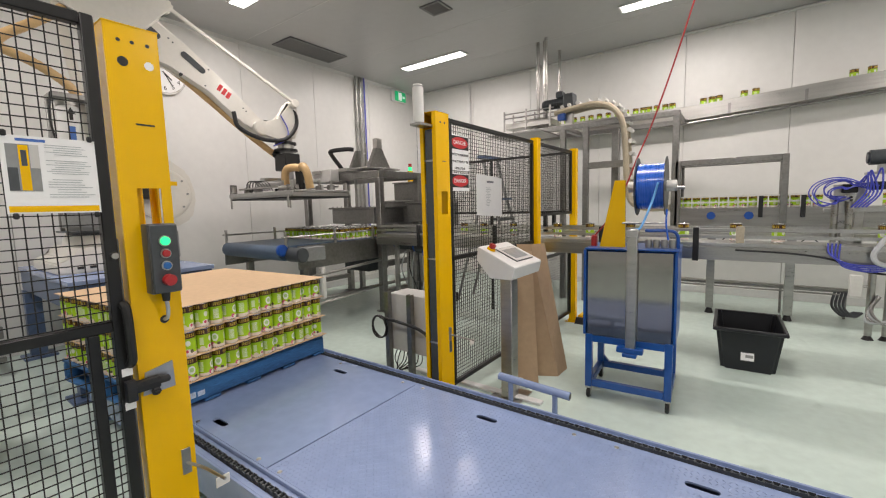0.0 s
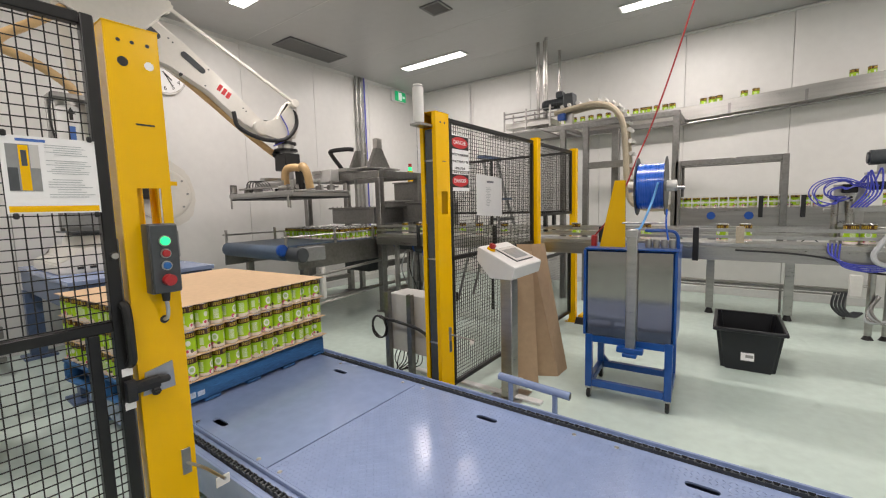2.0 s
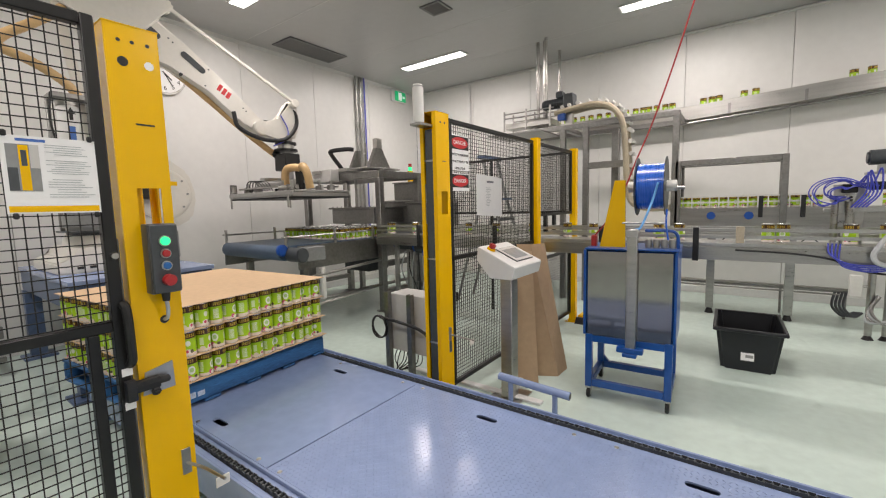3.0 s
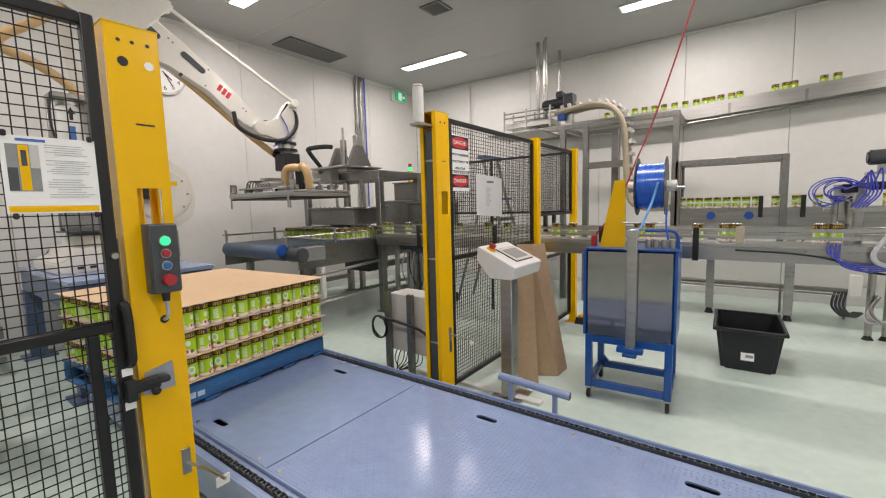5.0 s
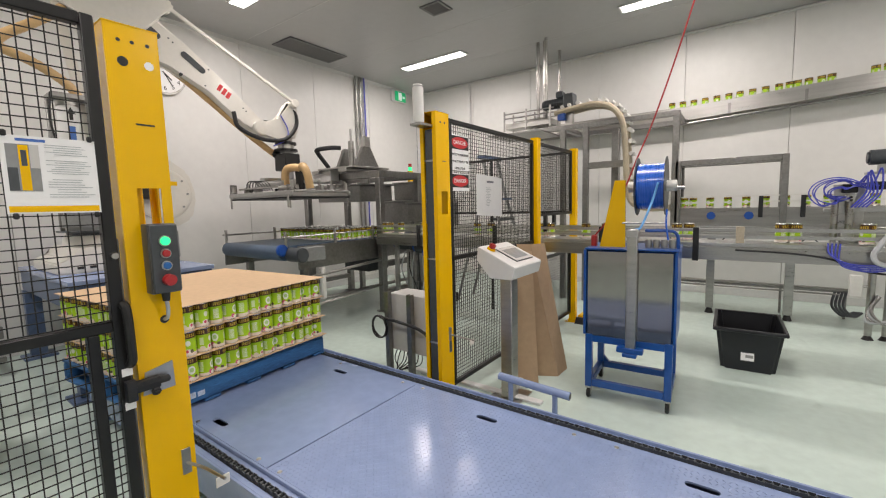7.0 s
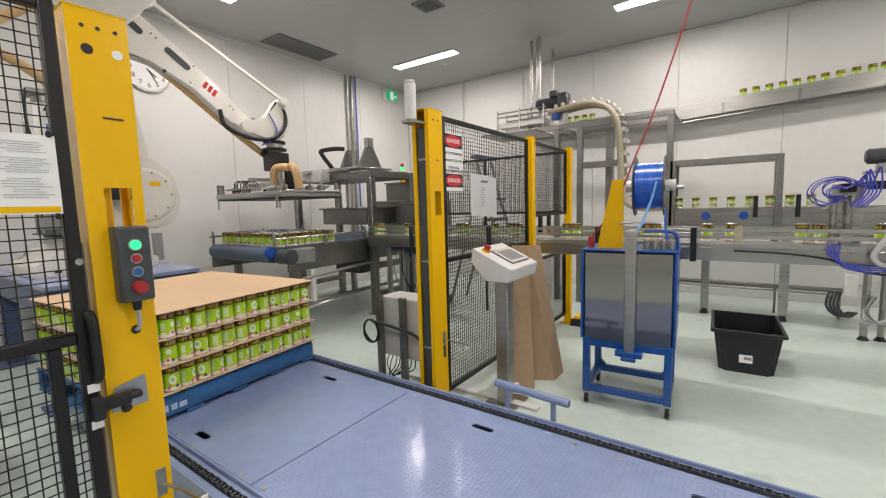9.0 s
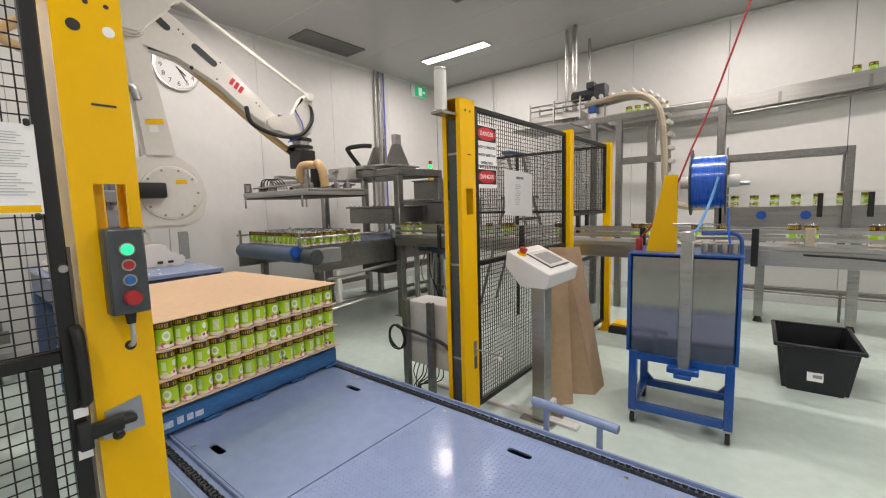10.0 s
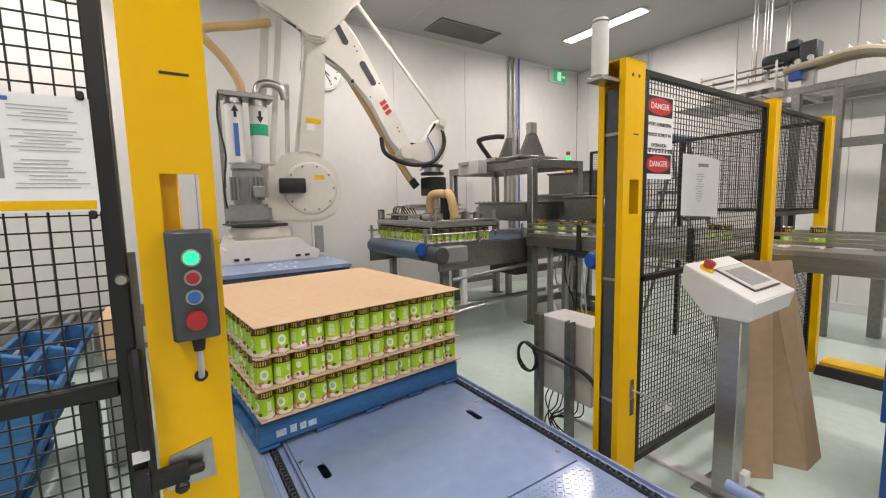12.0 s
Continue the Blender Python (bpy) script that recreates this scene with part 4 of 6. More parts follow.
part("front_panel", box(-CW + 0.012, CW - 0.012, -0.012, 0.002, 0.45, 1.018), M_MIRROR, ct, "polished stainless front panel", local=True)
part("cabinet", box(-CW + 0.004, CW - 0.004, 0.004, D, 0.45, 1.022, 0.004), M_CART, ct, local=True)
part("side_plate", box(CW - 0.002, CW + 0.014, -0.016, D + 0.02, 0.45, 1.026, 0.003), M_CART, ct, local=True)
part("side_plate", box(-CW - 0.016, -CW + 0.002, -0.02, D + 0.02, 0.45, 1.028, 0.003), M_CART, ct, local=True)
part("top_plate", box(-CW - 0.01, CW + 0.02, -0.015, D + 0.03, 1.0285, 1.04, 0.003), M_CART, ct, local=True)
part("mast", box(-0.005, 0.055, -0.065, -0.014, 0.40, 1.17, 0.004), M_SS, ct, "stainless guide mast", local=True)
part("mast_head", box(-0.01, 0.06, -0.07, 0.0, 1.115, 1.165, 0.004), M_ALU, ct, local=True)
part("mast_clamp", box(-0.055, 0.10, -0.075, -0.012, 0.375, 0.41, 0.005), M_CART, ct, local=True)
part("mast_clamp", box(-0.02, 0.065, -0.08, -0.012, 0.35, 0.374, 0.005), M_CART, ct, local=True)
part("support_plate", prism([(-0.20, 1.04), (-0.04, 1.04), (-0.045, 1.48), (-0.11, 1.48)], "y", 0.10, 0.12), M_YEL, ct, "yellow spool support plate", local=True)
part("rod", cyl((-0.04, 0.215, 1.42), (0.29, 0.215, 1.42), 0.012, seg=12), M_SS, ct, local=True)
for i in range(4):
    part("roller", cyl((0.10 + 0.045 * i, 0.10, 1.04), (0.10 + 0.045 * i, 0.10, 1.095), 0.02, seg=14, bev=0.003), M_SS, ct, local=True)
part("guide_bar", tube([(0.08, 0.1, 1.15), (0.22, 0.1, 1.15), (0.262, 0.1, 1.12), (0.268, 0.1, 1.035)], 0.010, n=5), M_CART, ct, local=True)
part("cross_bar", cyl((-0.06, 0.1, 1.20), (0.2, 0.1, 1.20), 0.006, seg=8), M_SS, ct, local=True)

# strapping spool
sp = thing("strapping_spool", (-0.452, 3.21, 1.435), 4.0, "large spool of shiny blue plastic strapping with dark flanges", "spool")
def ring_disc(x0, x1, ro, seg=40):
    return cyl((x0, 0, 0), (x1, 0, 0), ro, seg=seg, bev=0.002)
part("strap_roll", ring_disc(-0.08, 0.08, 0.147, 48), M_STRAP, sp, "wound blue strap", local=True)
for x in (-0.087, 0.081):
    part("flange", ring_disc(x, x + 0.006, 0.19), M_DGREY, sp, "dark round flange", local=True)
part("hub", cyl((-0.14, 0, 0), (0.145, 0, 0), 0.035, seg=20), M_PLASTICW, sp, local=True)
part("loose_end", tube([(0.05, -0.157, 0.02), (0.02, -0.175, -0.10), (-0.03, -0.235, -0.25), (-0.06, -0.25, -0.27)], 0.0075, 6, n=5), M_STRAPL, sp, "pale blue loose strap end", local=True)
part("tail", tube([(0.10, -0.12, -0.15), (0.10, -0.15, -0.24), (0.115, -0.16, -0.34)], 0.006, 6, n=4), M_STRAP, sp, local=True)

# red air hose from the ceiling
rh = thing("air_hose", (-0.5, 3.3, 1.1), 0, "thin red air hose hanging from the ceiling to the cart", "hose")
part("hose", tube([(0.06, 3.3, ZC), (-0.24, 3.3, 2.62), (-0.36, 3.29, 2.2), (-0.47, 3.27, 1.85), (-0.545, 3.2, 1.62), (-0.60, 3.11, 1.42), (-0.70, 3.10, 1.22), (-0.79, 3.12, 1.11)], 0.0052, 8, n=6), M_REDH, rh)
part("fitting", box(-0.81, -0.775, 3.10, 3.14, 1.021, 1.115, 0.006), M_REDH, rh)
part("ceiling_ring", cyl((0.06, 3.3, ZC - 0.03), (0.06, 3.3, ZC), 0.02, seg=12), M_SS, rh)

# black tub
tb = thing("storage_tub", (0.1, 4.32, 0), 2.0, "open black plastic storage tub with a white label", "tub")
def frustum(hw0, hd0, hw1, hd1, z0, z1, t=None):
    bm = bmesh.new()
    lo = [bm.verts.new((sx * hw0, sy * hd0, z0)) for sx, sy in ((-1, -1), (1, -1), (1, 1), (-1, 1))]
    hi = [bm.verts.new((sx * hw1, sy * hd1, z1)) for sx, sy in ((-1, -1), (1, -1), (1, 1), (-1, 1))]
    for i in range(4):
        bm.faces.new((lo[i], lo[(i + 1) % 4], hi[(i + 1) % 4], hi[i]))
    bm.faces.new(lo[::-1])
    return bm
bm = frustum(0.175, 0.25, 0.215, 0.31, 0.0, 0.335)
bmesh.ops.bevel(bm, geom=[e for e in bm.edges if abs(e.verts[0].co.z - e.verts[1].co.z) > 0.2], offset=0.03, segments=3, affect="EDGES")
bmesh.ops.solidify(bm, geom=list(bm.faces), thickness=0.004)
part("tub", bm, M_BIN, tb, local=True)
bm = bmesh.new()
for a, b in (((-0.235, 0.235), (-0.33, -0.305)), ((-0.235, 0.235), (0.305, 0.33)), ((-0.235, -0.21), (-0.3045, 0.3045)), ((0.21, 0.235), (-0.3045, 0.3045))):
    box(a[0], a[1], b[0], b[1], 0.318, 0.345, 0.006, bm=bm)
part("rim", bm, M_BIN, tb, local=True)
TL = pose(-0.005, -0.276, 0.145, -10.5)
part("label", turn(box(-0.042, 0.042, -0.003, 0.0, -0.052, 0.052), TL), M_PAPER, tb, "white printed label", local=True)
part("label_photo", turn(box(-0.012, 0.036, -0.0036, -0.003, -0.03, -0.008), TL), M_GREY, tb, local=True)
part("label_print", turn(box(-0.034, 0.01, -0.0036, -0.003, 0.005, 0.03), TL), M_INK, tb, local=True)

# blue-grey pipe rail beside the pallet conveyor
pr = thing("pipe_stop", (-0.85, 2.24, 0), 0, "short blue-grey pipe rail on a post", "pipe rail")
part("pipe", cyl((-1.035, 2.175, 0.377), (-0.63, 2.175, 0.358), 0.021, seg=16), M_PLATE, pr)
part("pipe_end", cyl((-0.6298, 2.175, 0.358), (-0.6288, 2.175, 0.358), 0.016, seg=14), M_DGREY, pr)
part("post", cyl((-0.71, 2.175, 0.0), (-0.71, 2.175, 0.362), 0.014, seg=12), M_PLATE, pr)
part("post", cyl((-0.965, 2.175, 0.0), (-0.965, 2.175, 0.372), 0.014, seg=12), M_PLATE, pr)
# cable duct on the floor
solo("cable_duct", box(-2.2, -1.0, 2.66, 2.72, 0, 0.02, 0.004), M_TRIM, "flat grey cable duct on the floor", "cable duct")

# junction box on two channel posts
jb = thing("junction_box", (-2.02, 2.5, 0), 0, "light grey junction box held by two steel channels", "junction box")
part("box", box(-2.16, -1.80, 2.47, 2.68, 0.24, 0.685, 0.006), M_BOXC, jb)
for x in (-2.165, -1.94):
    bm = box(x, x + 0.04, 2.42, 2.424, 0, 0.70)
    box(x, x + 0.004, 2.424, 2.46, 0, 0.70, bm=bm)
    box(x + 0.036, x + 0.04, 2.424, 2.46, 0, 0.70, bm=bm)
    part("channel_post", bm, M_SSD, jb)
part("conduit", tube([(-2.2, 2.41, 0.50), (-2.0, 2.40, 0.49), (-1.80, 2.40, 0.46), (-1.70, 2.38, 0.40), (-1.66, 2.36, 0.2), (-1.64, 2.34, 0.02)], 0.012, n=5), M_RUB, jb, "black corrugated conduit")
cr = random.Random(4)
for k in range(4):
    bm = tube([(-2.2 + 0.075 * math.cos(a) + cr.uniform(-.01, .01), 2.405 - 0.006 * k, 0.43 + 0.085 * math.sin(a)) for a in (2 * math.pi * i / 9 + 0.3 * k for i in range(10))], 0.006, 6, n=3)
    part("cable_coil", bm, M_RUB, jb)
for k in range(8):
    x = -2.13 + 0.035 * k
    part("wire", tube([(x, 2.52, 0.24), (x + cr.uniform(-.02, .02), 2.48, 0.16), (-2.05 + cr.uniform(-.06, .08), 2.46, 0.08), (-2.0 + cr.uniform(-.12, .12), 2.45, 0.006)], 0.004, 5, n=4), M_RUB, jb)

# ---- palletising robot ----
RB = Vector((-4.72, 1.40, 0.0))
PT = 0.875
pl = thing("robot_plinth", (-4.6, 1.45, 0), 0, "dark blue steel robot plinth with splayed feet", "robot plinth")
part("top_plate", box(-5.48, -3.78, 0.93, 1.93, PT - 0.035, PT, 0.003), M_PLATE, pl)
for y in (0.94, 1.84):
    part("side_beam", box(-5.46, -3.80, y, y + 0.08, PT - 0.22, PT - 0.036, 0.004), M_NAVY, pl)
for x in (-5.46, -3.88):
    part("end_beam", box(x, x + 0.08, 1.021, 1.839, PT - 0.22, PT - 0.036, 0.004), M_NAVY, pl)
    for y in (0.93, 1.80):
        part("leg", box(x, x + 0.09, y, y + 0.12, 0.02, PT - 0.221, 0.004), M_NAVY, pl)
        part("foot", box(x - 0.06, x + 0.17, y - 0.06, y + 0.18, 0.0, 0.02, 0.003), M_NAVY, pl)

rb = thing("palletising_robot", (RB.x, RB.y, PT), 0, "white four-axis palletising robot with a vacuum layer gripper", "robot")
# base
prof = [(-0.42, 0), (0.40, 0), (0.42, 0.03), (0.42, 0.09), (0.30, 0.12), (0.27, 0.20), (-0.29, 0.20), (-0.32, 0.12), (-0.42, 0.09)]
part("base", turn(prism(prof, "x", -0.42, 0.42, bev=0.012), Matrix.Translation((RB.x + 0.02, RB.y, PT))), M_ROBOT, rb)
for dx, dy in ((0.425, -0.28), (0.425, -0.2), (0.425, 0.22), (0.425, 0.30)):
    part("base_pocket", box(RB.x + 0.01 + dx + 0.005, RB.x + 0.02 + dx + 0.008, RB.y + dy - 0.02, RB.y + dy + 0.02, PT + 0.035, PT + 0.055), M_BLACKINK, rb)
part("base_ring", cyl((RB.x, RB.y, PT + 0.20), (RB.x, RB.y, PT + 0.30), 0.29, 0.27, seg=36, bev=0.01), M_ROBOT, rb)
part("turntable", cyl((RB.x, RB.y, PT + 0.30), (RB.x, RB.y, PT + 0.335), 0.25, seg=36), M_DGREY, rb)
part("hold_down", box(-4.36, -4.30, 1.80, 1.87, PT + 0.05, PT + 0.30, 0.006), M_GREY, rb)

# arm plane: from the base towards the belt end
WR = Vector((-4.36, 3.12))
dirv = (WR - Vector((RB.x, RB.y))).normalized()
ARM = Matrix.Translation((RB.x, RB.y, 0)) @ Matrix.Rotation(math.atan2(dirv.y, dirv.x), 4, "Z")   # local x: reach, local y: sideways


def armp(r, s, z):
    return ARM @ Vector((r, s, z))


REACH = (WR - Vector((RB.x, RB.y))).length
SH = (0.445, 1.545)           # shoulder: reach, height
WZ_LOW, LIFT = 1.90, 0.36   # wrist pivot height at the belt; how far it is raised at first
L1, L2 = 1.45, 1.392
WOFF = 0.292              # the flange axis lies this far beyond the wrist pivot


def solve(wz):
    """Elbow place for a wrist pivot at REACH and height wz."""
    dx, dz = REACH - WOFF - SH[0], wz - SH[1]
    d = math.hypot(dx, dz)
    a = math.atan2(dz, dx) + math.acos((L1 * L1 + d * d - L2 * L2) / (2 * L1 * d))
    ex, ez = SH[0] + L1 * math.cos(a), SH[1] + L1 * math.sin(a)
    return a, (ex, ez), math.atan2(wz - ez, REACH - WOFF - ex)


# shoulder housing
part("shoulder", turn(prism([(SH[0] - 0.33, 1.20), (SH[0] + 0.12, 1.20), (SH[0] + 0.27, 1.28), (SH[0] + 0.32, 1.50), (SH[0] + 0.26, 1.74), (SH[0] + 0.08, 1.88), (SH[0] - 0.20, 1.86), (SH[0] - 0.36, 1.62)], "y", -0.13, 0.10, bev=0.03), ARM), M_ROBOT, rb)
part("gear_cover", turn(cyl((SH[0] + 0.02, -0.13, SH[1] - 0.02), (SH[0] + 0.02, -0.17, SH[1] - 0.02), 0.25, 0.235, seg=36, bev=0.01), ARM), M_ROBOT, rb)
for k in range(10):
    a = 2 * math.pi * k / 10
    part("bolt", turn(cyl((SH[0] + 0.02 + 0.21 * math.cos(a), -0.17, SH[1] - 0.02 + 0.21 * math.sin(a)), (SH[0] + 0.02 + 0.21 * math.cos(a), -0.178, SH[1] - 0.02 + 0.21 * math.sin(a)), 0.011, seg=6), ARM), M_GREY, rb)
part("axis_motor", turn(box(SH[0] - 0.26, SH[0] - 0.03, -0.33, -0.171, SH[1] - 0.07, SH[1] + 0.065, 0.02, seg=2), ARM), M_BLK, rb, "black drive motor")
part("warning_label", turn(box(SH[0] + 0.06, SH[0] + 0.15, -0.1715, -0.1705, SH[1] + 0.06, SH[1] + 0.10), ARM), M_YEL, rb, "small yellow warning label")
part("column", turn(prism([(-0.25, 1.21), (0.28, 1.21), (0.2, 1.40), (-0.25, 1.55)], "y", -0.2, 0.2, bev=0.02), ARM), M_ROBOT, rb)
part("counterweight", turn(cyl((-0.02, 0.18, 1.35), (-0.02, 0.18, 1.85), 0.13, seg=24, bev=0.02), ARM), M_ROBOT, rb)

A0, E0, B0 = solve(WZ_LOW)
sh_w, el_w, wr_w = armp(SH[0], 0, SH[1]), armp(E0[0], 0, E0[1]), armp(REACH - WOFF, 0, WZ_LOW)


def arm_part(name, bm, m, pivot, label=""):
    """A part in the arm's plane, built in arm coordinates at the lowered pose, with its origin at its pivot."""
    own = Matrix.Translation(pivot) @ ARM.to_3x3().to_4x4()
    bmesh.ops.transform(bm, matrix=own.inverted() @ ARM, verts=bm.verts)
    ob = tagged(new(name, mesh_of(bm, name, m)), label)
    ob.parent = rb
    ob.matrix_basis = MW[rb].inverted() @ own
    MW[ob] = own
    return ob


def sub(name, bm, m, parent, label=""):
    """A sub-part given in arm coordinates."""
    own = MW[parent]
    bmesh.ops.transform(bm, matrix=own.inverted() @ ARM, verts=bm.verts)
    ob = tagged(new(name, mesh_of(bm, name, m)), label)
    ob.parent = parent
    MW[ob] = own
    return ob


def limb(p, q, w0, w1, y0, y1, bev=0.02, over=0.0):
    """A tapered beam from p to q in the arm plane."""
    p, q = Vector(p), Vector(q)
    d = (q - p).normalized()
    n = Vector((-d.y, d.x))
    p, q = p - d * over, q + d * over
    return prism([p + n * w0, p - n * w0, q - n * w1, q + n * w1], "y", y0, y1, bev=bev)


lower = arm_part("lower_arm", limb(SH, E0, 0.145, 0.09, -0.10, 0.06, 0.03, 0.06), M_ROBOT, sh_w, "white lower arm")
u1 = (Vector(E0) - Vector(SH)).normalized()
n1 = Vector((-u1.y, u1.x))
mid = Vector(SH) + u1 * 0.62
sub("label_strip", limb(mid - n1 * 0.09, mid + n1 * 0.05, 0.022, 0.022, -0.1035, -0.1005, 0), M_YEL, lower, "yellow label strip")
sub("label_square", limb(mid - u1 * 0.06 - n1 * 0.035, mid - u1 * 0.06 + n1 * 0.035, 0.03, 0.03, -0.1035, -0.1005, 0), M_PAPER, lower)
rod_p = Vector(SH) + Vector((-0.42, 0.20))
rod_q = Vector(E0) + Vector((-0.42, 0.20))
lrod = arm_part("balance_rod", limb(rod_p, rod_q, 0.036, 0.036, -0.04, 0.04, 0.012), M_ROBOT, armp(rod_p.x, 0, rod_p.y))
sub("balance_link", limb(rod_p + Vector((0.115, 0)), rod_q + Vector((0.115, 0)), 0.026, 0.026, -0.03, 0.03, 0.008), M_ROBOT, lrod)
srod = arm_part("side_rod", limb(Vector(SH) + Vector((-0.16, 0.32)), Vector(SH) + Vector((-0.13, 0.98)), 0.022, 0.022, 0.06, 0.10, 0.006), M_ROBOT, sh_w)

W0 = Vector((REACH - WOFF, WZ_LOW))
u2 = (W0 - Vector(E0)).normalized()
n2 = Vector((-u2.y, u2.x))
def along(u, n):
    """A point of the upper arm: u down its length from the elbow, n square to it."""
    return Vector(E0) + u2 * u + n2 * n


bm = prism([along(u, n) for u, n in ((-0.16, 0.12), (-0.13, -0.06), (-0.02, -0.14), (0.14, -0.12), (0.40, 0.015), (0.80, 0.005), (1.20, -0.075), (1.40, -0.085), (1.46, -0.02), (1.43, 0.07), (1.20, 0.105), (0.85, 0.185), (0.45, 0.265), (0.12, 0.31), (-0.05, 0.27))], "y", -0.09, 0.09, bev=0.025)
upper = arm_part("upper_arm", bm, M_ROBOT, el_w, "white upper arm")
for u, n, ln in ((0.06, 0.196, 0.16), (0.47, 0.172, 0.19)):
    c, q = along(u, n), along(u + ln, n - 0.028)
    bm = limb(c, q, 0.030, 0.030, -0.0935, -0.0905, 0)
    for e in (c, q):
        cyl((e.x, -0.0935, e.y), (e.x, -0.0905, e.y), 0.030, seg=16, bm=bm)
    sub("arm_slot", bm, M_DGREY, upper, "dark rounded slot")
for k in range(3):
    c = along(0.865 + 0.05 * k, 0.10 - 0.008 * k)
    bm = limb(c - n2 * 0.035, c + n2 * 0.035, 0.018, 0.018, -0.0930, -0.0905, 0)
    sub("logo_mark", bm, M_RED, upper, "plain red mark")
for u, n in ((0.30, 0.215), (0.345, 0.205), (1.14, 0.06), (1.18, 0.05), (0.75, 0.03), (0.70, 0.19)):
    c = along(u, n)
    sub("screw", cyl((c.x, -0.0905, c.y), (c.x, -0.095, c.y), 0.008, seg=8), M_DGREY, upper)
sub("hose_clip", cyl((along(0.52, 0.0).x, -0.06, along(0.52, -0.03).y), (along(0.52, 0.0).x, -0.09, along(0.52, -0.03).y), 0.016, seg=8), M_RUB, upper)
hp = [along(u, n) for u, n in ((0.30, 0.05), (0.6, 0.02), (0.9, -0.02), (1.3, -0.085), (1.69, -0.125))]
hose_pts = [(p.x, 0.10, p.y) for p in hp]
sub("vacuum_hose", tube(hose_pts, 0.036, 12, n=10, ribs=0.05), M_HOSE, upper, "beige ribbed vacuum hose")
sub("hose_cuff", cyl((hp[-1].x - 0.01, 0.10, hp[-1].y + 0.03), (hp[-1].x + 0.05, 0.09, hp[-1].y - 0.05), 0.044, seg=14), M_RUB, upper)
sub("elbow_cover", cyl((E0[0], -0.15, E0[1]), (E0[0], 0.14, E0[1]), 0.125, seg=28, bev=0.015), M_ROBOT, upper)

# level link at the elbow and the tie rod that keeps the wrist upright
TIE = Vector((0.36, 0.295))
link = arm_part("elbow_link", prism([Vector(E0) + Vector(v) for v in ((-0.50, 0.30), (-0.50, 0.15), (-0.16, 0.0), (-0.09, -0.10), (0.06, -0.11), (0.12, -0.02), (0.30, 0.20), (0.41, 0.26), (0.42, 0.32), (0.36, 0.355), (0.22, 0.30), (-0.05, 0.34))], "y", -0.20, -0.10, bev=0.02), M_ROBOT, el_w)
t0, t1 = Vector(E0) + TIE, W0 + TIE
tie = arm_part("tie_rod", limb(t0, t1, 0.016, 0.016, -0.175, -0.145, 0.006), M_ROBOT, armp(t0.x, 0, t0.y))
bm = prism([W0 + Vector(v) for v in ((0.42, 0.31), (0.37, 0.35), (0.31, 0.33), (0.20, 0.08), (0.0, 0.09), (-0.10, 0.06), (-0.11, -0.06), (0.06, -0.12), (0.22, -0.125), (0.36, -0.11), (0.41, -0.04))], "y", -0.11, 0.11, bev=0.03)
wrist = arm_part("wrist", bm, M_ROBOT, wr_w)
cpin = W0 + TIE
sub("pin_boss", cyl((cpin.x, -0.19, cpin.y), (cpin.x, 0.0, cpin.y), 0.045, seg=20, bev=0.006), M_ROBOT, wrist)
sub("pin_boss", cyl((W0.x - 0.02, -0.16, W0.y - 0.01), (W0.x - 0.02, 0.14, W0.y - 0.01), 0.08, seg=20, bev=0.008), M_ROBOT, wrist)
FX = REACH
sub("flange", cyl((FX, 0, W0.y - 0.10), (FX, 0, W0.y - 0.13), 0.075, seg=24), M_SS, wrist)
sub("flange_disc", cyl((FX, 0, W0.y - 0.13), (FX, 0, W0.y - 0.16), 0.12, seg=28, bev=0.004), M_BLK, wrist)
sub("flange_stem", cyl((FX, 0, W0.y - 0.16), (FX, 0, W0.y - 0.21), 0.09, seg=24), M_SS, wrist)
sub("swivel", cyl((FX, 0, W0.y - 0.21), (FX, 0, W0.y - 0.237), 0.13, seg=28, bev=0.004), M_BLK, wrist)
bm = tube([(W0.x - 0.30, -0.15, W0.y + 0.12), (W0.x - 0.26, -0.17, W0.y - 0.04), (W0.x - 0.02, -0.17, W0.y - 0.14), (W0.x + 0.22, -0.16, W0.y - 0.12), (W0.x + 0.37, -0.13, W0.y + 0.03), (W0.x + 0.39, -0.1, W0.y + 0.18), (W0.x + 0.32, -0.08, W0.y + 0.27)], 0.022, 10, n=7)
sub("cable_loop", bm, M_RUB, wrist, "black cable loop")
sub("air_line", tube([(W0.x + 0.20, -0.13, W0.y + 0.15), (W0.x + 0.27, -0.14, W0.y + 0.0), (W0.x + 0.24, -0.15, W0.y - 0.12), (W0.x + 0.1, -0.14, W0.y - 0.2)], 0.007, 6, n=5), M_BTUBE, wrist)

# gripper, square to the belt
GX0, GX1, GY0_, GY1_ = -5.0, -3.745, 2.75, 3.52
GZ = 1.469 - LIFT       # underside when lowered
gown = Matrix.Translation((-4.37, 3.13, GZ))
bm = box(GX0, GX1, GY0_, GY1_, GZ, GZ + 0.012, 0.003)
bmesh.ops.transform(bm, matrix=gown.inverted(), verts=bm.verts)
grip = tagged(new("gripper", mesh_of(bm, "gripper", M_RUB)), "vacuum layer gripper with black suction pad")
grip.parent = rb
grip.matrix_basis = MW[rb].inverted() @ gown
MW[grip] = gown


def gsub(name, bm, m, label=""):
    bmesh.ops.transform(bm, matrix=gown.inverted(), verts=bm.verts)
    ob = tagged(new(name, mesh_of(bm, name, m)), label)
    ob.parent = grip
    MW[ob] = gown
    return ob


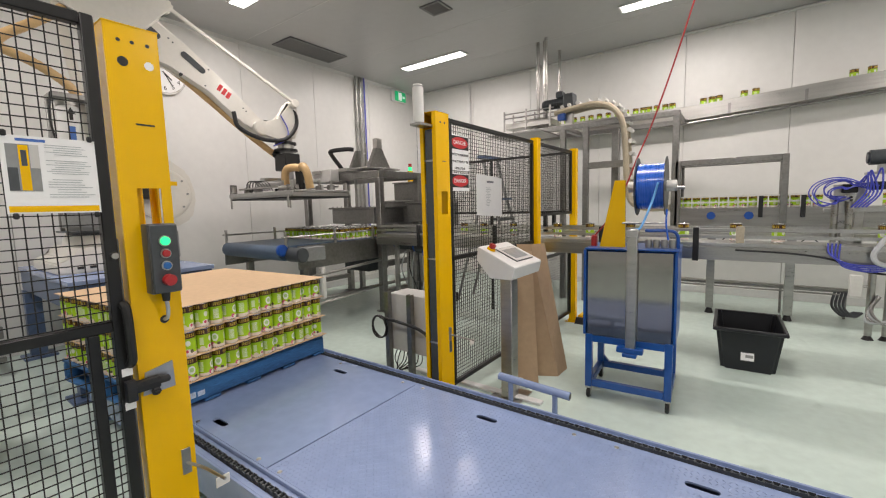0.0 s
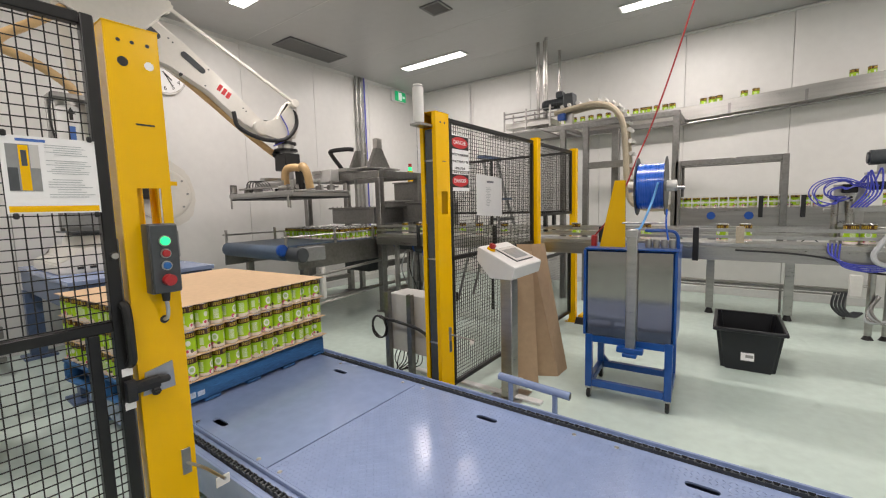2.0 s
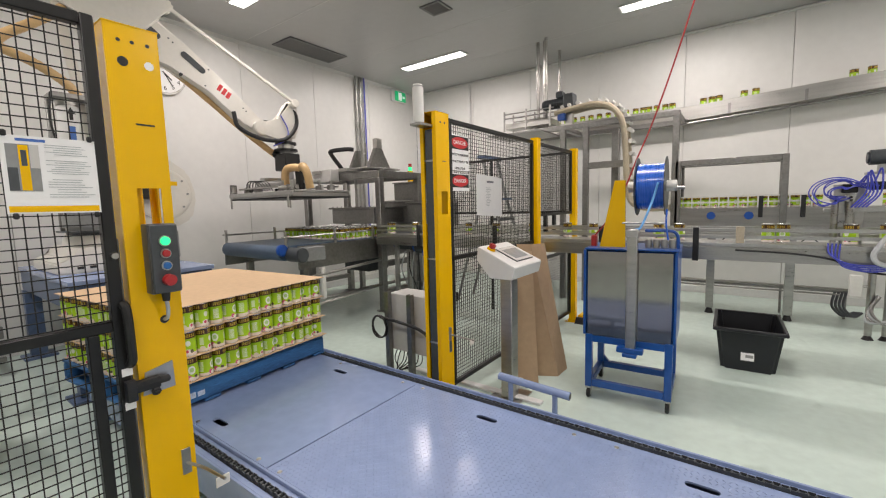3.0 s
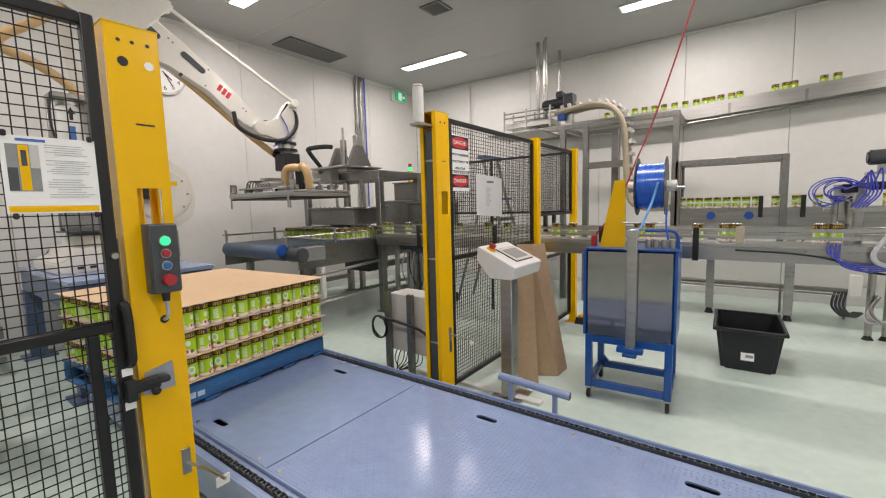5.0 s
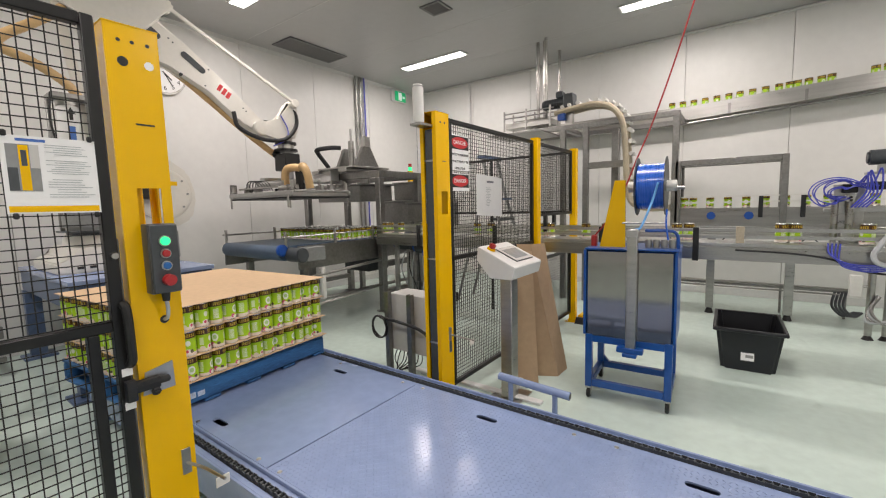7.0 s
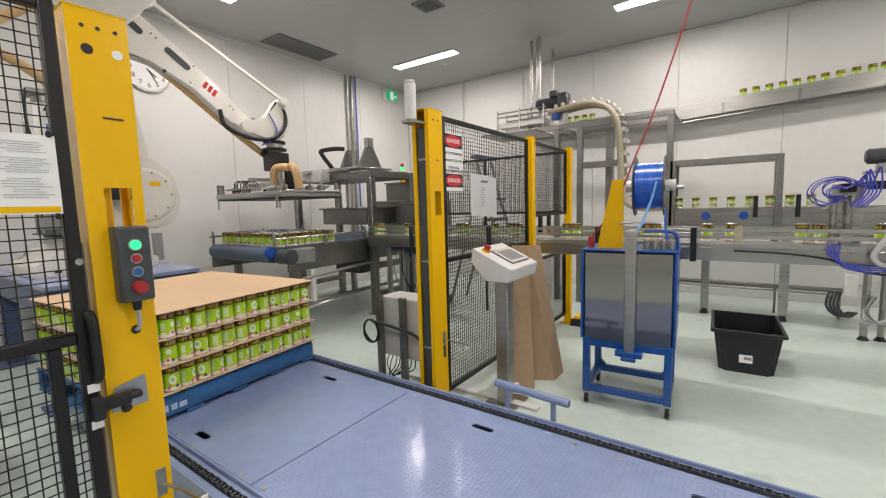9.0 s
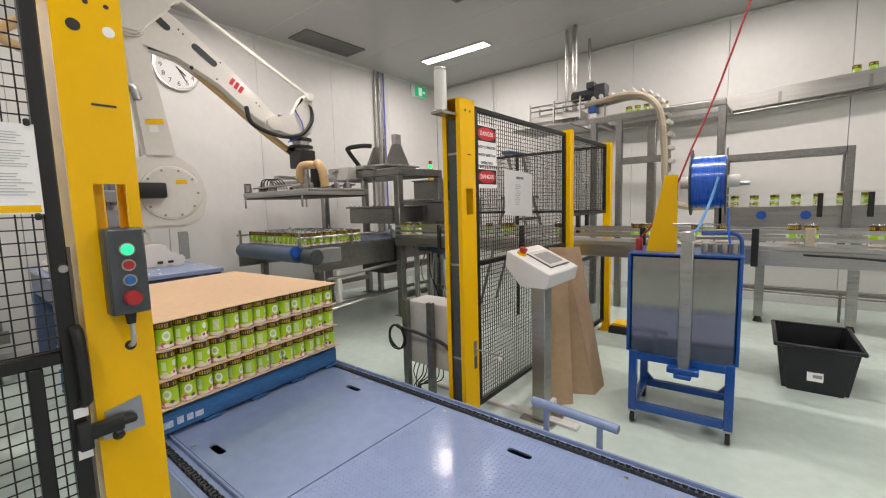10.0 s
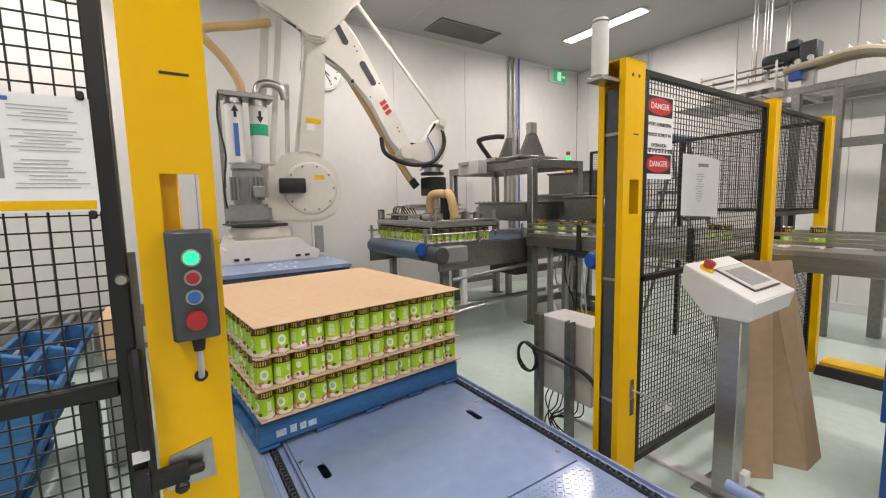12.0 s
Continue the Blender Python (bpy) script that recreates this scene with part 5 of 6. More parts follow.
gsub("vacuum_box", box(GX0 + 0.01, GX1 - 0.01, GY0_ + 0.01, GY1_ - 0.01, GZ + 0.0125, GZ + 0.062, 0.004), M_ALU, "flat aluminium vacuum box")
for y in (GY0_ - 0.012, GY1_ - 0.02):
    gsub("side_rail", box(GX0 - 0.01, GX1 + 0.01, y, y + 0.028, GZ + 0.03, GZ + 0.075, 0.003), M_ALU)
for x in (GX0 - 0.012, GX1 - 0.018):
    gsub("end_rail", box(x, x + 0.03, GY0_ + 0.02, GY1_ - 0.025, GZ + 0.063, GZ + 0.085, 0.003), M_ALU)
gsub("spine", box(GX0 + 0.10, GX1 - 0.06, 3.08, 3.16, GZ + 0.17, GZ + 0.205, 0.004), M_ALU)
gsub("spine", box(-4.42, -4.32, GY0_ + 0.05, GY1_ - 0.05, GZ + 0.206, GZ + 0.24, 0.004), M_ALU)
for x in (GX0 + 0.16, -4.62, -4.12, GX1 - 0.16):
    for y in (GY0_ + 0.14, GY1_ - 0.14):
        gsub("valve", cyl((x, y, GZ + 0.0625), (x, y, GZ + 0.15), 0.05, 0.045, seg=16, bev=0.005), M_SSD, "grey vacuum valve")
        gsub("valve_stem", cyl((x, y, GZ + 0.15), (x, y, GZ + 0.20), 0.014, seg=10), M_SS)
for x, y in ((GX0 + 0.03, GY0_ + 0.03), (GX1 - 0.03, GY0_ + 0.03), (GX0 + 0.03, GY1_ - 0.03), (GX1 - 0.03, GY1_ - 0.03)):
    gsub("corner_cylinder", cyl((x, y, GZ + 0.062), (x, y, GZ + 0.17), 0.022, seg=12, bev=0.003), M_SS)
    gsub("corner_bracket", box(x - 0.025, x + 0.025, y - 0.025, y + 0.025, GZ + 0.062, GZ + 0.09, 0.003), M_SSD)
gsub("side_arm", box(GX0 - 0.05, GX0 - 0.02, GY0_ + 0.02, GY0_ + 0.10, GZ + 0.02, GZ + 0.19, 0.006), M_SSD)
for y in (GY0_ - 0.02, GY1_ + 0.01):
    for x in (GX0 + 0.05, GX1 - 0.05):
        gsub("clamp_leg", box(x - 0.012, x + 0.012, y - 0.006, y + 0.006, GZ - 0.10, GZ + 0.03, 0.002), M_SS)
gsub("hub_block", box(-4.47, -4.25, 3.03, 3.23, GZ + 0.33, GZ + 0.53, 0.01), M_BLK, "black hub block")
gsub("hub_post", cyl((-4.36, 3.13, GZ + 0.24), (-4.36, 3.13, GZ + 0.33), 0.06, seg=16), M_ALU)
for x, s in ((-4.190, 1), (-3.800, -1)):
    gsub("gripper_hose", tube([(x - 0.02 * s, 3.0, GZ + 0.10), (x - 0.01 * s, 2.98, GZ + 0.25), (x + 0.04 * s, 2.98, GZ + 0.33), (x + 0.13 * s, 3.02, GZ + 0.345), (x + 0.17 * s, 3.06, GZ + 0.33)], 0.042, 12, n=8, ribs=0.05), M_HOSE, "beige ribbed hose")
gsub("filter", cyl((-4.05, 3.07, GZ + 0.07), (-4.05, 3.07, GZ + 0.33), 0.05, seg=16, bev=0.005), M_BLK)
for k in range(5):
    y = GY0_ + 0.10 + 0.02 * k
    gsub("air_line", tube([(GX0 + 0.2 + 0.03 * k, y, GZ + 0.10), (GX0 + 0.26 + 0.03 * k, y - 0.02, GZ + 0.2), (GX0 + 0.38 + 0.03 * k, y, GZ + 0.21), (GX0 + 0.46 + 0.02 * k, y + 0.05, GZ + 0.10)], 0.006, 6, n=5), M_RUB)

gh = random.Random(9)
for k in range(14):
    x, y = gh.uniform(GX0 + 0.08, GX1 - 0.08), gh.uniform(GY0_ + 0.04, GY1_ - 0.1)
    gsub("fitting", box(x - 0.02, x + 0.02, y - 0.015, y + 0.015, GZ + 0.0625, GZ + gh.uniform(0.09, 0.16), 0.003), gh.choice((M_SS, M_SSD, M_BLK, M_ALU)))
for y in (GY0_ + 0.09, GY1_ - 0.12):
    gsub("rod", cyl((GX0 + 0.05, y, GZ + 0.13), (GX1 - 0.05, y, GZ + 0.13), 0.011, seg=10), M_SS)
gsub("end_cylinder", cyl((GX1 - 0.30, GY0_ + 0.05, GZ + 0.11), (GX1 + 0.02, GY0_ + 0.05, GZ + 0.11), 0.022, seg=12, bev=0.003), M_SS)

# vacuum pump with its silencers beside the robot column
vp = thing("vacuum_pump", (-4.63, 1.20, 1.20), 0, "grey side-channel vacuum pump with two upright silencers", "vacuum pump")
VX = -4.52
part("blower", cyl((VX, 1.28, 1.215), (VX, 1.28, 1.38), 0.19, seg=32, bev=0.03), M_GREY, vp)
part("motor", cyl((VX, 1.28, 1.38), (VX, 1.28, 1.68), 0.115, seg=28, bev=0.01), M_GREY, vp)
for k in range(18):
    a = 2 * math.pi * k / 18
    part("fin", turn(box(0.11, 0.137, -0.004, 0.004, 1.42, 1.62), Matrix.Translation((VX, 1.28, 0)) @ Matrix.Rotation(a, 4, "Z")), M_GREY, vp)
part("motor_cap", cyl((VX, 1.28, 1.68), (VX, 1.28, 1.735), 0.128, 0.118, seg=28, bev=0.01), M_GREY, vp)
part("terminal_box", box(VX + 0.08, VX + 0.16, 1.30, 1.40, 1.44, 1.54, 0.01), M_GREY, vp)
part("mounting", box(VX - 0.2, VX + 0.15, 1.08, 1.48, 1.20, 1.214, 0.003), M_DGREY, vp)
for y, m, lab in ((1.22, M_BLUELAB, "blue label"), (1.42, M_GREENLAB, "green label")):
    c = part("silencer", cyl((VX - 0.05, y, 1.737), (VX - 0.05, y, 2.25), 0.075, seg=28, bev=0.01), M_WHITE, vp, "white silencer cylinder")
    part("collar", cyl((VX - 0.05, y, 2.25), (VX - 0.05, y, 2.30), 0.078, seg=28), M_SS, vp)
    part("arrow", box(VX + 0.0255, VX + 0.0275, y - 0.012, y + 0.012, 2.13, 2.20), M_BLACKINK, vp, "black arrow shaft")
    tip = [(y - 0.03, 2.18), (y + 0.03, 2.18), (y, 2.235)] if y < 1.3 else [(y - 0.03, 2.15), (y + 0.03, 2.15), (y, 2.095)]
    part("arrow_head", prism(tip, "x", VX + 0.0256, VX + 0.0276), M_BLACKINK, vp)
part("green_label", cyl((VX - 0.05, 1.42, 1.99), (VX - 0.05, 1.42, 2.09), 0.0765, seg=28), M_GREENLAB, vp, "green label band")
part("blue_label", box(VX + 0.0255, VX + 0.0265, 1.20, 1.24, 1.80, 2.08), M_BLUELAB, vp, "blue print bars")
part("top_frame", box(VX - 0.16, VX + 0.06, 1.10, 1.54, 2.30, 2.34, 0.004), M_SSD, vp)
part("side_frame", box(VX - 0.16, VX - 0.12, 1.10, 1.13, 1.215, 2.299, 0.003), M_SSD, vp)
part("exhaust", tube([(VX - 0.05, 1.42, 2.341), (VX - 0.05, 1.42, 2.38), (VX - 0.05, 1.45, 2.445), (VX - 0.05, 1.54, 2.465), (VX - 0.05, 1.63, 2.43), (VX - 0.05, 1.66, 2.34)], 0.036, 14, n=8), M_SS, vp, "curved stainless exhaust pipe")
part("cable", tube([(VX + 0.05, 1.10, 2.33), (VX + 0.06, 1.08, 2.1), (VX + 0.06, 1.12, 1.8), (VX + 0.05, 1.09, 1.5), (VX + 0.06, 1.12, 1.25)], 0.008, 6, n=6), M_RUB, vp)
sh2 = thing("suction_hose", (VX - 0.05, 1.30, 2.345), 0, "beige vacuum hose looping from the pump to the robot arm", "hose")
part("hose", tube([(VX - 0.05, 1.30, 2.345), (VX - 0.05, 1.27, 2.47), (VX - 0.05, 1.16, 2.64), (VX - 0.05, 1.03, 2.77), (VX - 0.05, 1.01, 2.82), (VX - 0.06, 1.10, 2.87), (VX - 0.08, 1.32, 2.93), (VX - 0.10, 1.58, 3.02)], 0.036, 12, n=12, ribs=0.05), M_HOSE, sh2)
MOVES.append((sh2, [(t, pose(VX - 0.05, 1.30, 2.345, a)) for t, a in ((0, 24), (10.45, 24), (10.65, 20), (10.8, 11), (10.95, 3), (11.1, 0), (12, 0))]))

# ---- packing frame and belt ----
bt = thing("layer_belt", (-4.36, 3.5, 0), 0, "blue belt conveyor that brings layers of cans", "conveyor")
part("belt", box(-4.97, -3.80, 2.66, 5.0, 0.82, 0.966, 0.004), M_BELT, bt, "blue-grey belt")
part("roller", cyl((-4.97, 2.66, 0.892), (-3.80, 2.66, 0.892), 0.078, seg=28, bev=0.004), M_BELT, bt)
part("side_plate", box(-3.795, -3.775, 2.80, 5.0, 0.70, 0.955, 0.003), M_SSD, bt)
part("side_plate", box(-4.995, -4.975, 2.62, 5.0, 0.70, 0.955, 0.003), M_SSD, bt)
part("gear_motor", cyl((-3.77, 2.70, 0.88), (-3.55, 2.70, 0.88), 0.075, seg=20, bev=0.01), M_DGREY, bt)
part("motor_cap", cyl((-3.79, 2.60, 0.93), (-3.74, 2.60, 0.93), 0.06, seg=18, bev=0.01), M_MOTORB, bt, "blue motor cap")
part("motor_body", box(-3.74, -3.60, 2.78, 3.02, 0.80, 0.95, 0.01), M_GREY, bt)
for x in (-4.95, -3.85):
    for y in (2.85, 4.7):
        part("leg", box(x, x + 0.07, y, y + 0.07, 0, 0.72, 0.003), M_SSD, bt)
part("stretcher", cyl((-3.81, 2.92, 0.33), (-3.81, 4.7, 0.33), 0.022, seg=12), M_SS, bt)
for x in (-5.0, -3.78):
    part("guide_rail", cyl((x, 2.62, 1.06), (x, 3.94, 1.06), 0.010, seg=8), M_SS, bt)
    for y in (2.66, 3.3, 3.9):
        part("guide_post", box(x - 0.012, x + 0.012, y - 0.012, y + 0.012, 0.95, 1.12, 0.002), M_SS, bt)
pf = thing("packing_frame", (-4.4, 4.4, 0), 0, "grey stainless packing frame over the layer belt", "machine frame")
FY0, FY1, FX0, FX1 = 3.95, 4.70, -5.24, -3.76
for x in (FX0, FX1):
    for y in (FY0, FY1):
        part("post", box(x, x + 0.085, y, y + 0.085, 0.012, 1.72, 0.006), M_SSD, pf)
        part("foot_plate", box(x - 0.03, x + 0.115, y - 0.03, y + 0.115, 0, 0.012, 0.002), M_SSD, pf)
for y in (FY0, FY1):
    part("beam", box(FX0, FX1 + 0.085, y, y + 0.085, 1.721, 1.81, 0.005), M_SSD, pf)
for x in (FX0, FX1):
    part("beam", box(x, x + 0.085, FY0 + 0.086, FY1 - 0.001, 1.721, 1.81, 0.005), M_SSD, pf)
    part("low_beam", box(x, x + 0.085, FY0 + 0.086, FY1 - 0.001, 0.58, 0.65, 0.003), M_SSD, pf)
    part("low_beam", box(x, x + 0.085, FY0 + 0.086, FY1 - 0.001, 0.22, 0.28, 0.003), M_SSD, pf)
for z in (0.62, 0.30):
    part("pipe_run", cyl((-3.70, 2.90, z), (-3.70, 3.94, z + 0.06), 0.018, seg=10), M_SS, pf)
part("control_box", box(-4.7, -4.2, 4.2, 4.6, 0.45, 0.70, 0.01), M_DGREY, pf)
part("track", box(-4.75, -4.6, 3.75, 4.69, 1.811, 1.85, 0.003), M_SS, pf)
part("track", box(-4.2, -4.05, 3.75, 4.69, 1.811, 1.85, 0.003), M_SS, pf)
part("valve_box", box(-4.82, -4.42, 3.80, 3.945, 1.70, 1.862, 0.006), M_BOXC, pf, "pale grey valve box")
# next machine behind the frame: covered infeed with drives and guards
fm = thing("infeed_unit", (-3.6, 5.3, 0), 0, "stainless infeed unit with covers, motors and cables behind the frame", "machine")
part("cover", box(-4.7, -3.5, 4.95, 5.45, 0.95, 1.42, 0.006), M_SSD, fm)
part("cover_lid", box(-4.72, -3.48, 4.93, 5.47, 1.421, 1.445, 0.004), M_SS, fm)
part("upper_cabinet", box(-4.45, -3.55, 5.05, 5.45, 1.446, 1.70, 0.008), M_SSD, fm)
part("cabinet_lip", box(-4.47, -3.53, 5.03, 5.47, 1.701, 1.72, 0.004), M_SS, fm)
part("bed", box(-3.6, -2.9, 4.30, 4.76, 0.90, 0.96, 0.004), M_SS, fm)
part("hood", box(-3.55, -3.05, 4.32, 4.70, 1.15, 1.38, 0.006), M_SSD, fm)
part("hood_lid", box(-3.57, -3.03, 4.30, 4.72, 1.381, 1.40, 0.004), M_SS, fm)
for x in (-3.52, -3.12):
    for y in (4.33, 4.66):
        part("upright", box(x, x + 0.035, y, y + 0.035, 0.961, 1.149, 0.003), M_SSD, fm)
        part("leg", box(x, x + 0.05, y, y + 0.05, 0.0, 0.899, 0.003), M_SSD, fm)
for x, y, z in ((-3.60, 4.17, 0.87), (-3.27, 4.16, 0.84)):
    part("gear_motor", cyl((x, y, z), (x + 0.24, y, z), 0.075, seg=20, bev=0.012), M_DGREY, fm, "dark gear motor")
    part("motor_cap", cyl((x - 0.035, y, z), (x - 0.001, y, z), 0.062, seg=20, bev=0.010), M_MOTORB, fm, "blue motor cap")
    part("terminal_box", box(x + 0.08, x + 0.17, y - 0.05, y + 0.05, z + 0.07, z + 0.14, 0.008), M_GREY, fm)
    part("motor_arm", box(x + 0.06, x + 0.16, y + 0.06, 4.299, z - 0.03, z + 0.03, 0.004), M_SSD, fm)
part("cross_tie", box(-3.50, -3.09, 4.335, 4.375, 0.30, 0.35, 0.003), M_SSD, fm)
fr_ = random.Random(21)
for k in range(6):
    x = -3.45 + 0.07 * k
    part("cable", tube([(x, 4.14, 0.78), (x + fr_.uniform(-.05, .05), 4.10, 0.55), (x + fr_.uniform(-.1, .1), 4.16, 0.28), (x + fr_.uniform(-.12, .12), 4.24, 0.02)], 0.008, 6, n=5), fr_.choice((M_RUB, M_GREYT)), fm)
part("cable_bundle", tube([(-3.44, 4.0, 0.70), (-3.47, 3.97, 0.5), (-3.42, 3.98, 0.3), (-3.30, 4.0, 0.10), (-3.1, 4.05, 0.03)], 0.022, 8, n=6), M_PLASTICW, fm, "pale plastic-wrapped cable bundle")
part("cable_bag", box(-3.745, -3.69, 3.02, 3.08, 0.35, 0.70, 0.012), M_PLASTICW, bt, "hanging white cable bundle")

sl = thing("step_light", (-3.55, 4.6, 0), 0, "low black step with a yellow edge under the frame", "step")
part("step", box(-3.6, -3.2, 4.5, 4.95, 0, 0.12, 0.004), M_RUB, sl)
part("edge", box(-3.6, -3.2, 4.49, 4.499, 0.09, 0.125), M_YEL, sl)
# carriage on the frame
cg = thing("carriage", (-4.4, 4.35, 1.85), 0, "stainless carriage with an air cylinder and a grey layer head", "carriage")
part("base", box(-4.62, -3.92, 3.98, 4.62, 1.852, 1.875, 0.004), M_SS, cg)
part("gusset", prism([(4.16, 1.876), (4.58, 1.876), (4.42, 2.15), (4.30, 2.15)], "x", -4.12, -4.06, bev=0.004), M_SSD, cg)
part("air_cylinder", cyl((-4.30, 4.3, 1.85), (-4.30, 4.3, 2.24), 0.042, seg=18, bev=0.005), M_SS, cg)
part("piston_rod", cyl((-4.30, 4.3, 2.24), (-4.30, 4.3, 2.40), 0.015, seg=10), M_SS, cg)
part("gusset", prism([(4.16, 1.876), (4.58, 1.876), (4.42, 2.15), (4.30, 2.15)], "x", -4.48, -4.42, bev=0.004), M_SSD, cg)
part("tower", box(-4.13, -4.05, 4.31, 4.41, 2.151, 2.28, 0.004), M_SS, cg)
part("cable_guide", tube([(-4.6, 4.15, 1.9), (-4.62, 4.0, 2.08), (-4.55, 3.95, 2.12), (-4.45, 4.1, 2.15), (-4.4, 4.2, 2.15)], 0.03, 8, n=6), M_RUB, cg)
bm = box(-4.76, -3.92, 4.07, 4.66, 1.13, 1.33, 0.006)
box(-4.80, -3.88, 4.04, 4.69, 1.331, 1.355, 0.004, bm=bm)
for k in range(9):
    cyl((-4.72 + 0.095 * k, 4.055, 1.3555), (-4.72 + 0.095 * k, 4.055, 1.368), 0.010, seg=6, bm=bm)
head = part("layer_head", bm, M_SSD, cg, "grey steel layer head")
part("guide_rod", cyl((-4.6, 4.4, 1.355), (-4.6, 4.4, 1.85), 0.02, seg=10), M_SS, head)
part("guide_rod", cyl((-4.1, 4.4, 1.355), (-4.1, 4.4, 1.85), 0.02, seg=10), M_SS, head)
# layer of cans on the belt
ly = thing("can_layer", (-4.38, 3.62, 0.967), 0, "layer of green tin cans riding on the belt", "layer of cans")
for i in range(14):
    for j in range(9):
        can(-4.92 + CP * i, 3.30 + CP * j, 0.967, parent=ly, name="tin_can")
MOVES.append((ly, [(t, pose(-4.38, 3.62 + d, 0.967)) for t, d in ((0, 0.15), (6.75, 0.15), (7.2, 0.03), (8.3, -0.48), (8.7, -0.53), (12, -0.53))]))
MOVES.append((cg, [(t, pose(-4.4, 4.35 + d, 1.85)) for t, d in ((0, 0), (3.3, 0), (4.6, -0.36), (6.7, -0.36), (7.5, 0), (12, 0))]))
MOVES.append((head, [(t, pose(0, 0, d)) for t, d in ((0, 0), (5.0, 0), (5.7, 0.30), (7.3, 0.30), (8.5, 0), (12, 0))]))

# ---- infeed conveyor A, along x behind the cart ----
ca = thing("can_conveyor", (-0.9, 4.05, 0), 0, "long stainless can conveyor with guide rails", "conveyor")
part("side_beam", box(-3.7, 2.6, 3.88, 3.90, 0.885, 0.985, 0.003), M_SS, ca)
part("side_beam", box(-3.7, 2.6, 4.20, 4.22, 0.885, 0.985, 0.003), M_SS, ca)
part("chain_top", box(-3.7, 2.6, 3.905, 4.195, 0.985, 1.012, 0.002), M_ALU, ca)
for y, zz in ((3.90, 1.06), (3.90, 1.11), (4.20, 1.06), (4.20, 1.11)):
    part("guide_rail", box(-3.7, 2.6, y - 0.008, y + 0.008, zz - 0.012, zz + 0.012, 0.002), M_ALU, ca)
for x in (-3.0, -2.0, -0.95, -0.25, 1.0, 2.0):
    part("clamp", box(x - 0.02, x + 0.02, 3.855, 3.879, 0.875, 1.13, 0.003), M_RUB, ca, "black rail clamp")
for x in (-3.4, -1.75, 1.9):
    for y in (3.93, 4.15):
        part("leg", box(x - 0.025, x + 0.025, y - 0.02, y + 0.02, 0, 0.884, 0.003), M_SS, ca)
part("sensor", box(0.0, 0.05, 3.84, 3.86, 1.02, 1.14, 0.003), M_CHAIN, ca)
mo = part("drive_motor", cyl((-2.6, 3.86, 0.86), (-2.6, 3.55, 0.86), 0.08, seg=18, bev=0.01), M_GREY, ca)
part("motor_cap", cyl((-2.6, 3.55, 0.86), (-2.6, 3.50, 0.86), 0.06, seg=18, bev=0.01), M_MOTORB, ca)
mv = random.Random(2)
for k, tc in enumerate((-6.6, -5.9, -5.2, -4.6, -4.1, -3.4, -2.6, -1.7, -0.9, -0.32, 0.91, 1.24, 2.54, 2.74, 3.54, 3.94, 4.1, 5.2, 5.38, 6.72, 6.9, 7.72, 8.07, 9.0, 9.2, 9.9, 10.2, 11.0, 11.4)):
    y = 4.0 + 0.1 * mv.random()
    ob = can(0.39, y, 1.014, "green printed tin can travelling along the conveyor", "cans on the conveyor")
    a = mv.uniform(0, 360)
    pts = [(0.0, min(2.5, max(-3.65, 0.39 + 0.44 * tc)))]
    for tt, xx in ((tc - 2.11 / 0.44, 2.5), (tc + 4.04 / 0.44, -3.65)):
        if 0.05 < tt < 11.95:
            pts.append((tt, xx))
    pts.append((12.0, min(2.5, max(-3.65, 0.39 - 0.44 * (12 - tc)))))
    MOVES.append((ob, [(t, pose(x, y + 0.0, 1.014, 0, 0, a)) for t, x in sorted(pts)]))

# ---- conveyor B under the wall with its guard, feeding the elevator ----
cb = thing("feed_conveyor", (0.2, 5.95, 0), 0, "stainless feed conveyor carrying a row of cans to the elevator", "conveyor")
part("side_panel", box(-0.66, 2.8, 5.86, 5.875, 0.96, 1.235, 0.003), M_SS, cb)
part("deck", box(-0.66, 2.8, 5.876, 6.04, 1.20, 1.235, 0.003), M_SS, cb)
for zz in (1.30, 1.365):
    part("guide_rail", box(-0.66, 2.8, 5.862, 5.872, zz - 0.008, zz + 0.008), M_PLASTICW, cb)
part("lower_tray", box(-0.7, 2.8, 5.9, 6.3, 0.66, 0.68, 0.002), M_SS, cb)
for x in (-0.27, 0.45, 1.7):
    part("leg", box(x - 0.04, x + 0.04, 5.92, 5.98, 0.06, 1.19, 0.003), M_SS, cb)
    part("foot", cyl((x, 5.95, 0), (x, 5.95, 0.06), 0.045, 0.025, seg=14), M_RUB, cb)
part("cable_tray", box(-1.2, 1.02, 6.28, 6.34, 0.29, 0.315, 0.003), M_SSD, cb)
part("cable_tray_pipe", cyl((-1.2, 6.27, 0.34), (1.0, 6.27, 0.335), 0.012, seg=8), M_SS, cb)
part("cable_tray_line", cyl((-1.2, 6.25, 0.275), (0.9, 6.25, 0.275), 0.009, seg=8), M_SSD, cb)
for x in (-1.0, -0.3, 0.4, 0.95):
    part("tray_stand", box(x - 0.012, x + 0.012, 6.30, 6.32, 0.0, 0.29, 0.002), M_SSD, cb)
for x, r in ((-0.08, 0.10), (0.60, 0.085)):
    part("cable_loop", tube([(x + r * math.sin(a), 5.98, 0.80 + 1.2 * r * math.cos(a)) for a in (radians(20 + 40 * k) for k in range(9))], 0.006, 6, n=4), M_RUB, cb)
for k in range(4):
    part("hanging_cable", tube([(0.86 + 0.03 * k, 6.27, 0.30), (0.84 + 0.03 * k, 6.24, 0.15), (0.92 + 0.03 * k, 6.2, 0.06), (1.02 + 0.02 * k, 6.24, 0.10)], 0.013, 8, n=5), M_DGREY, cb)
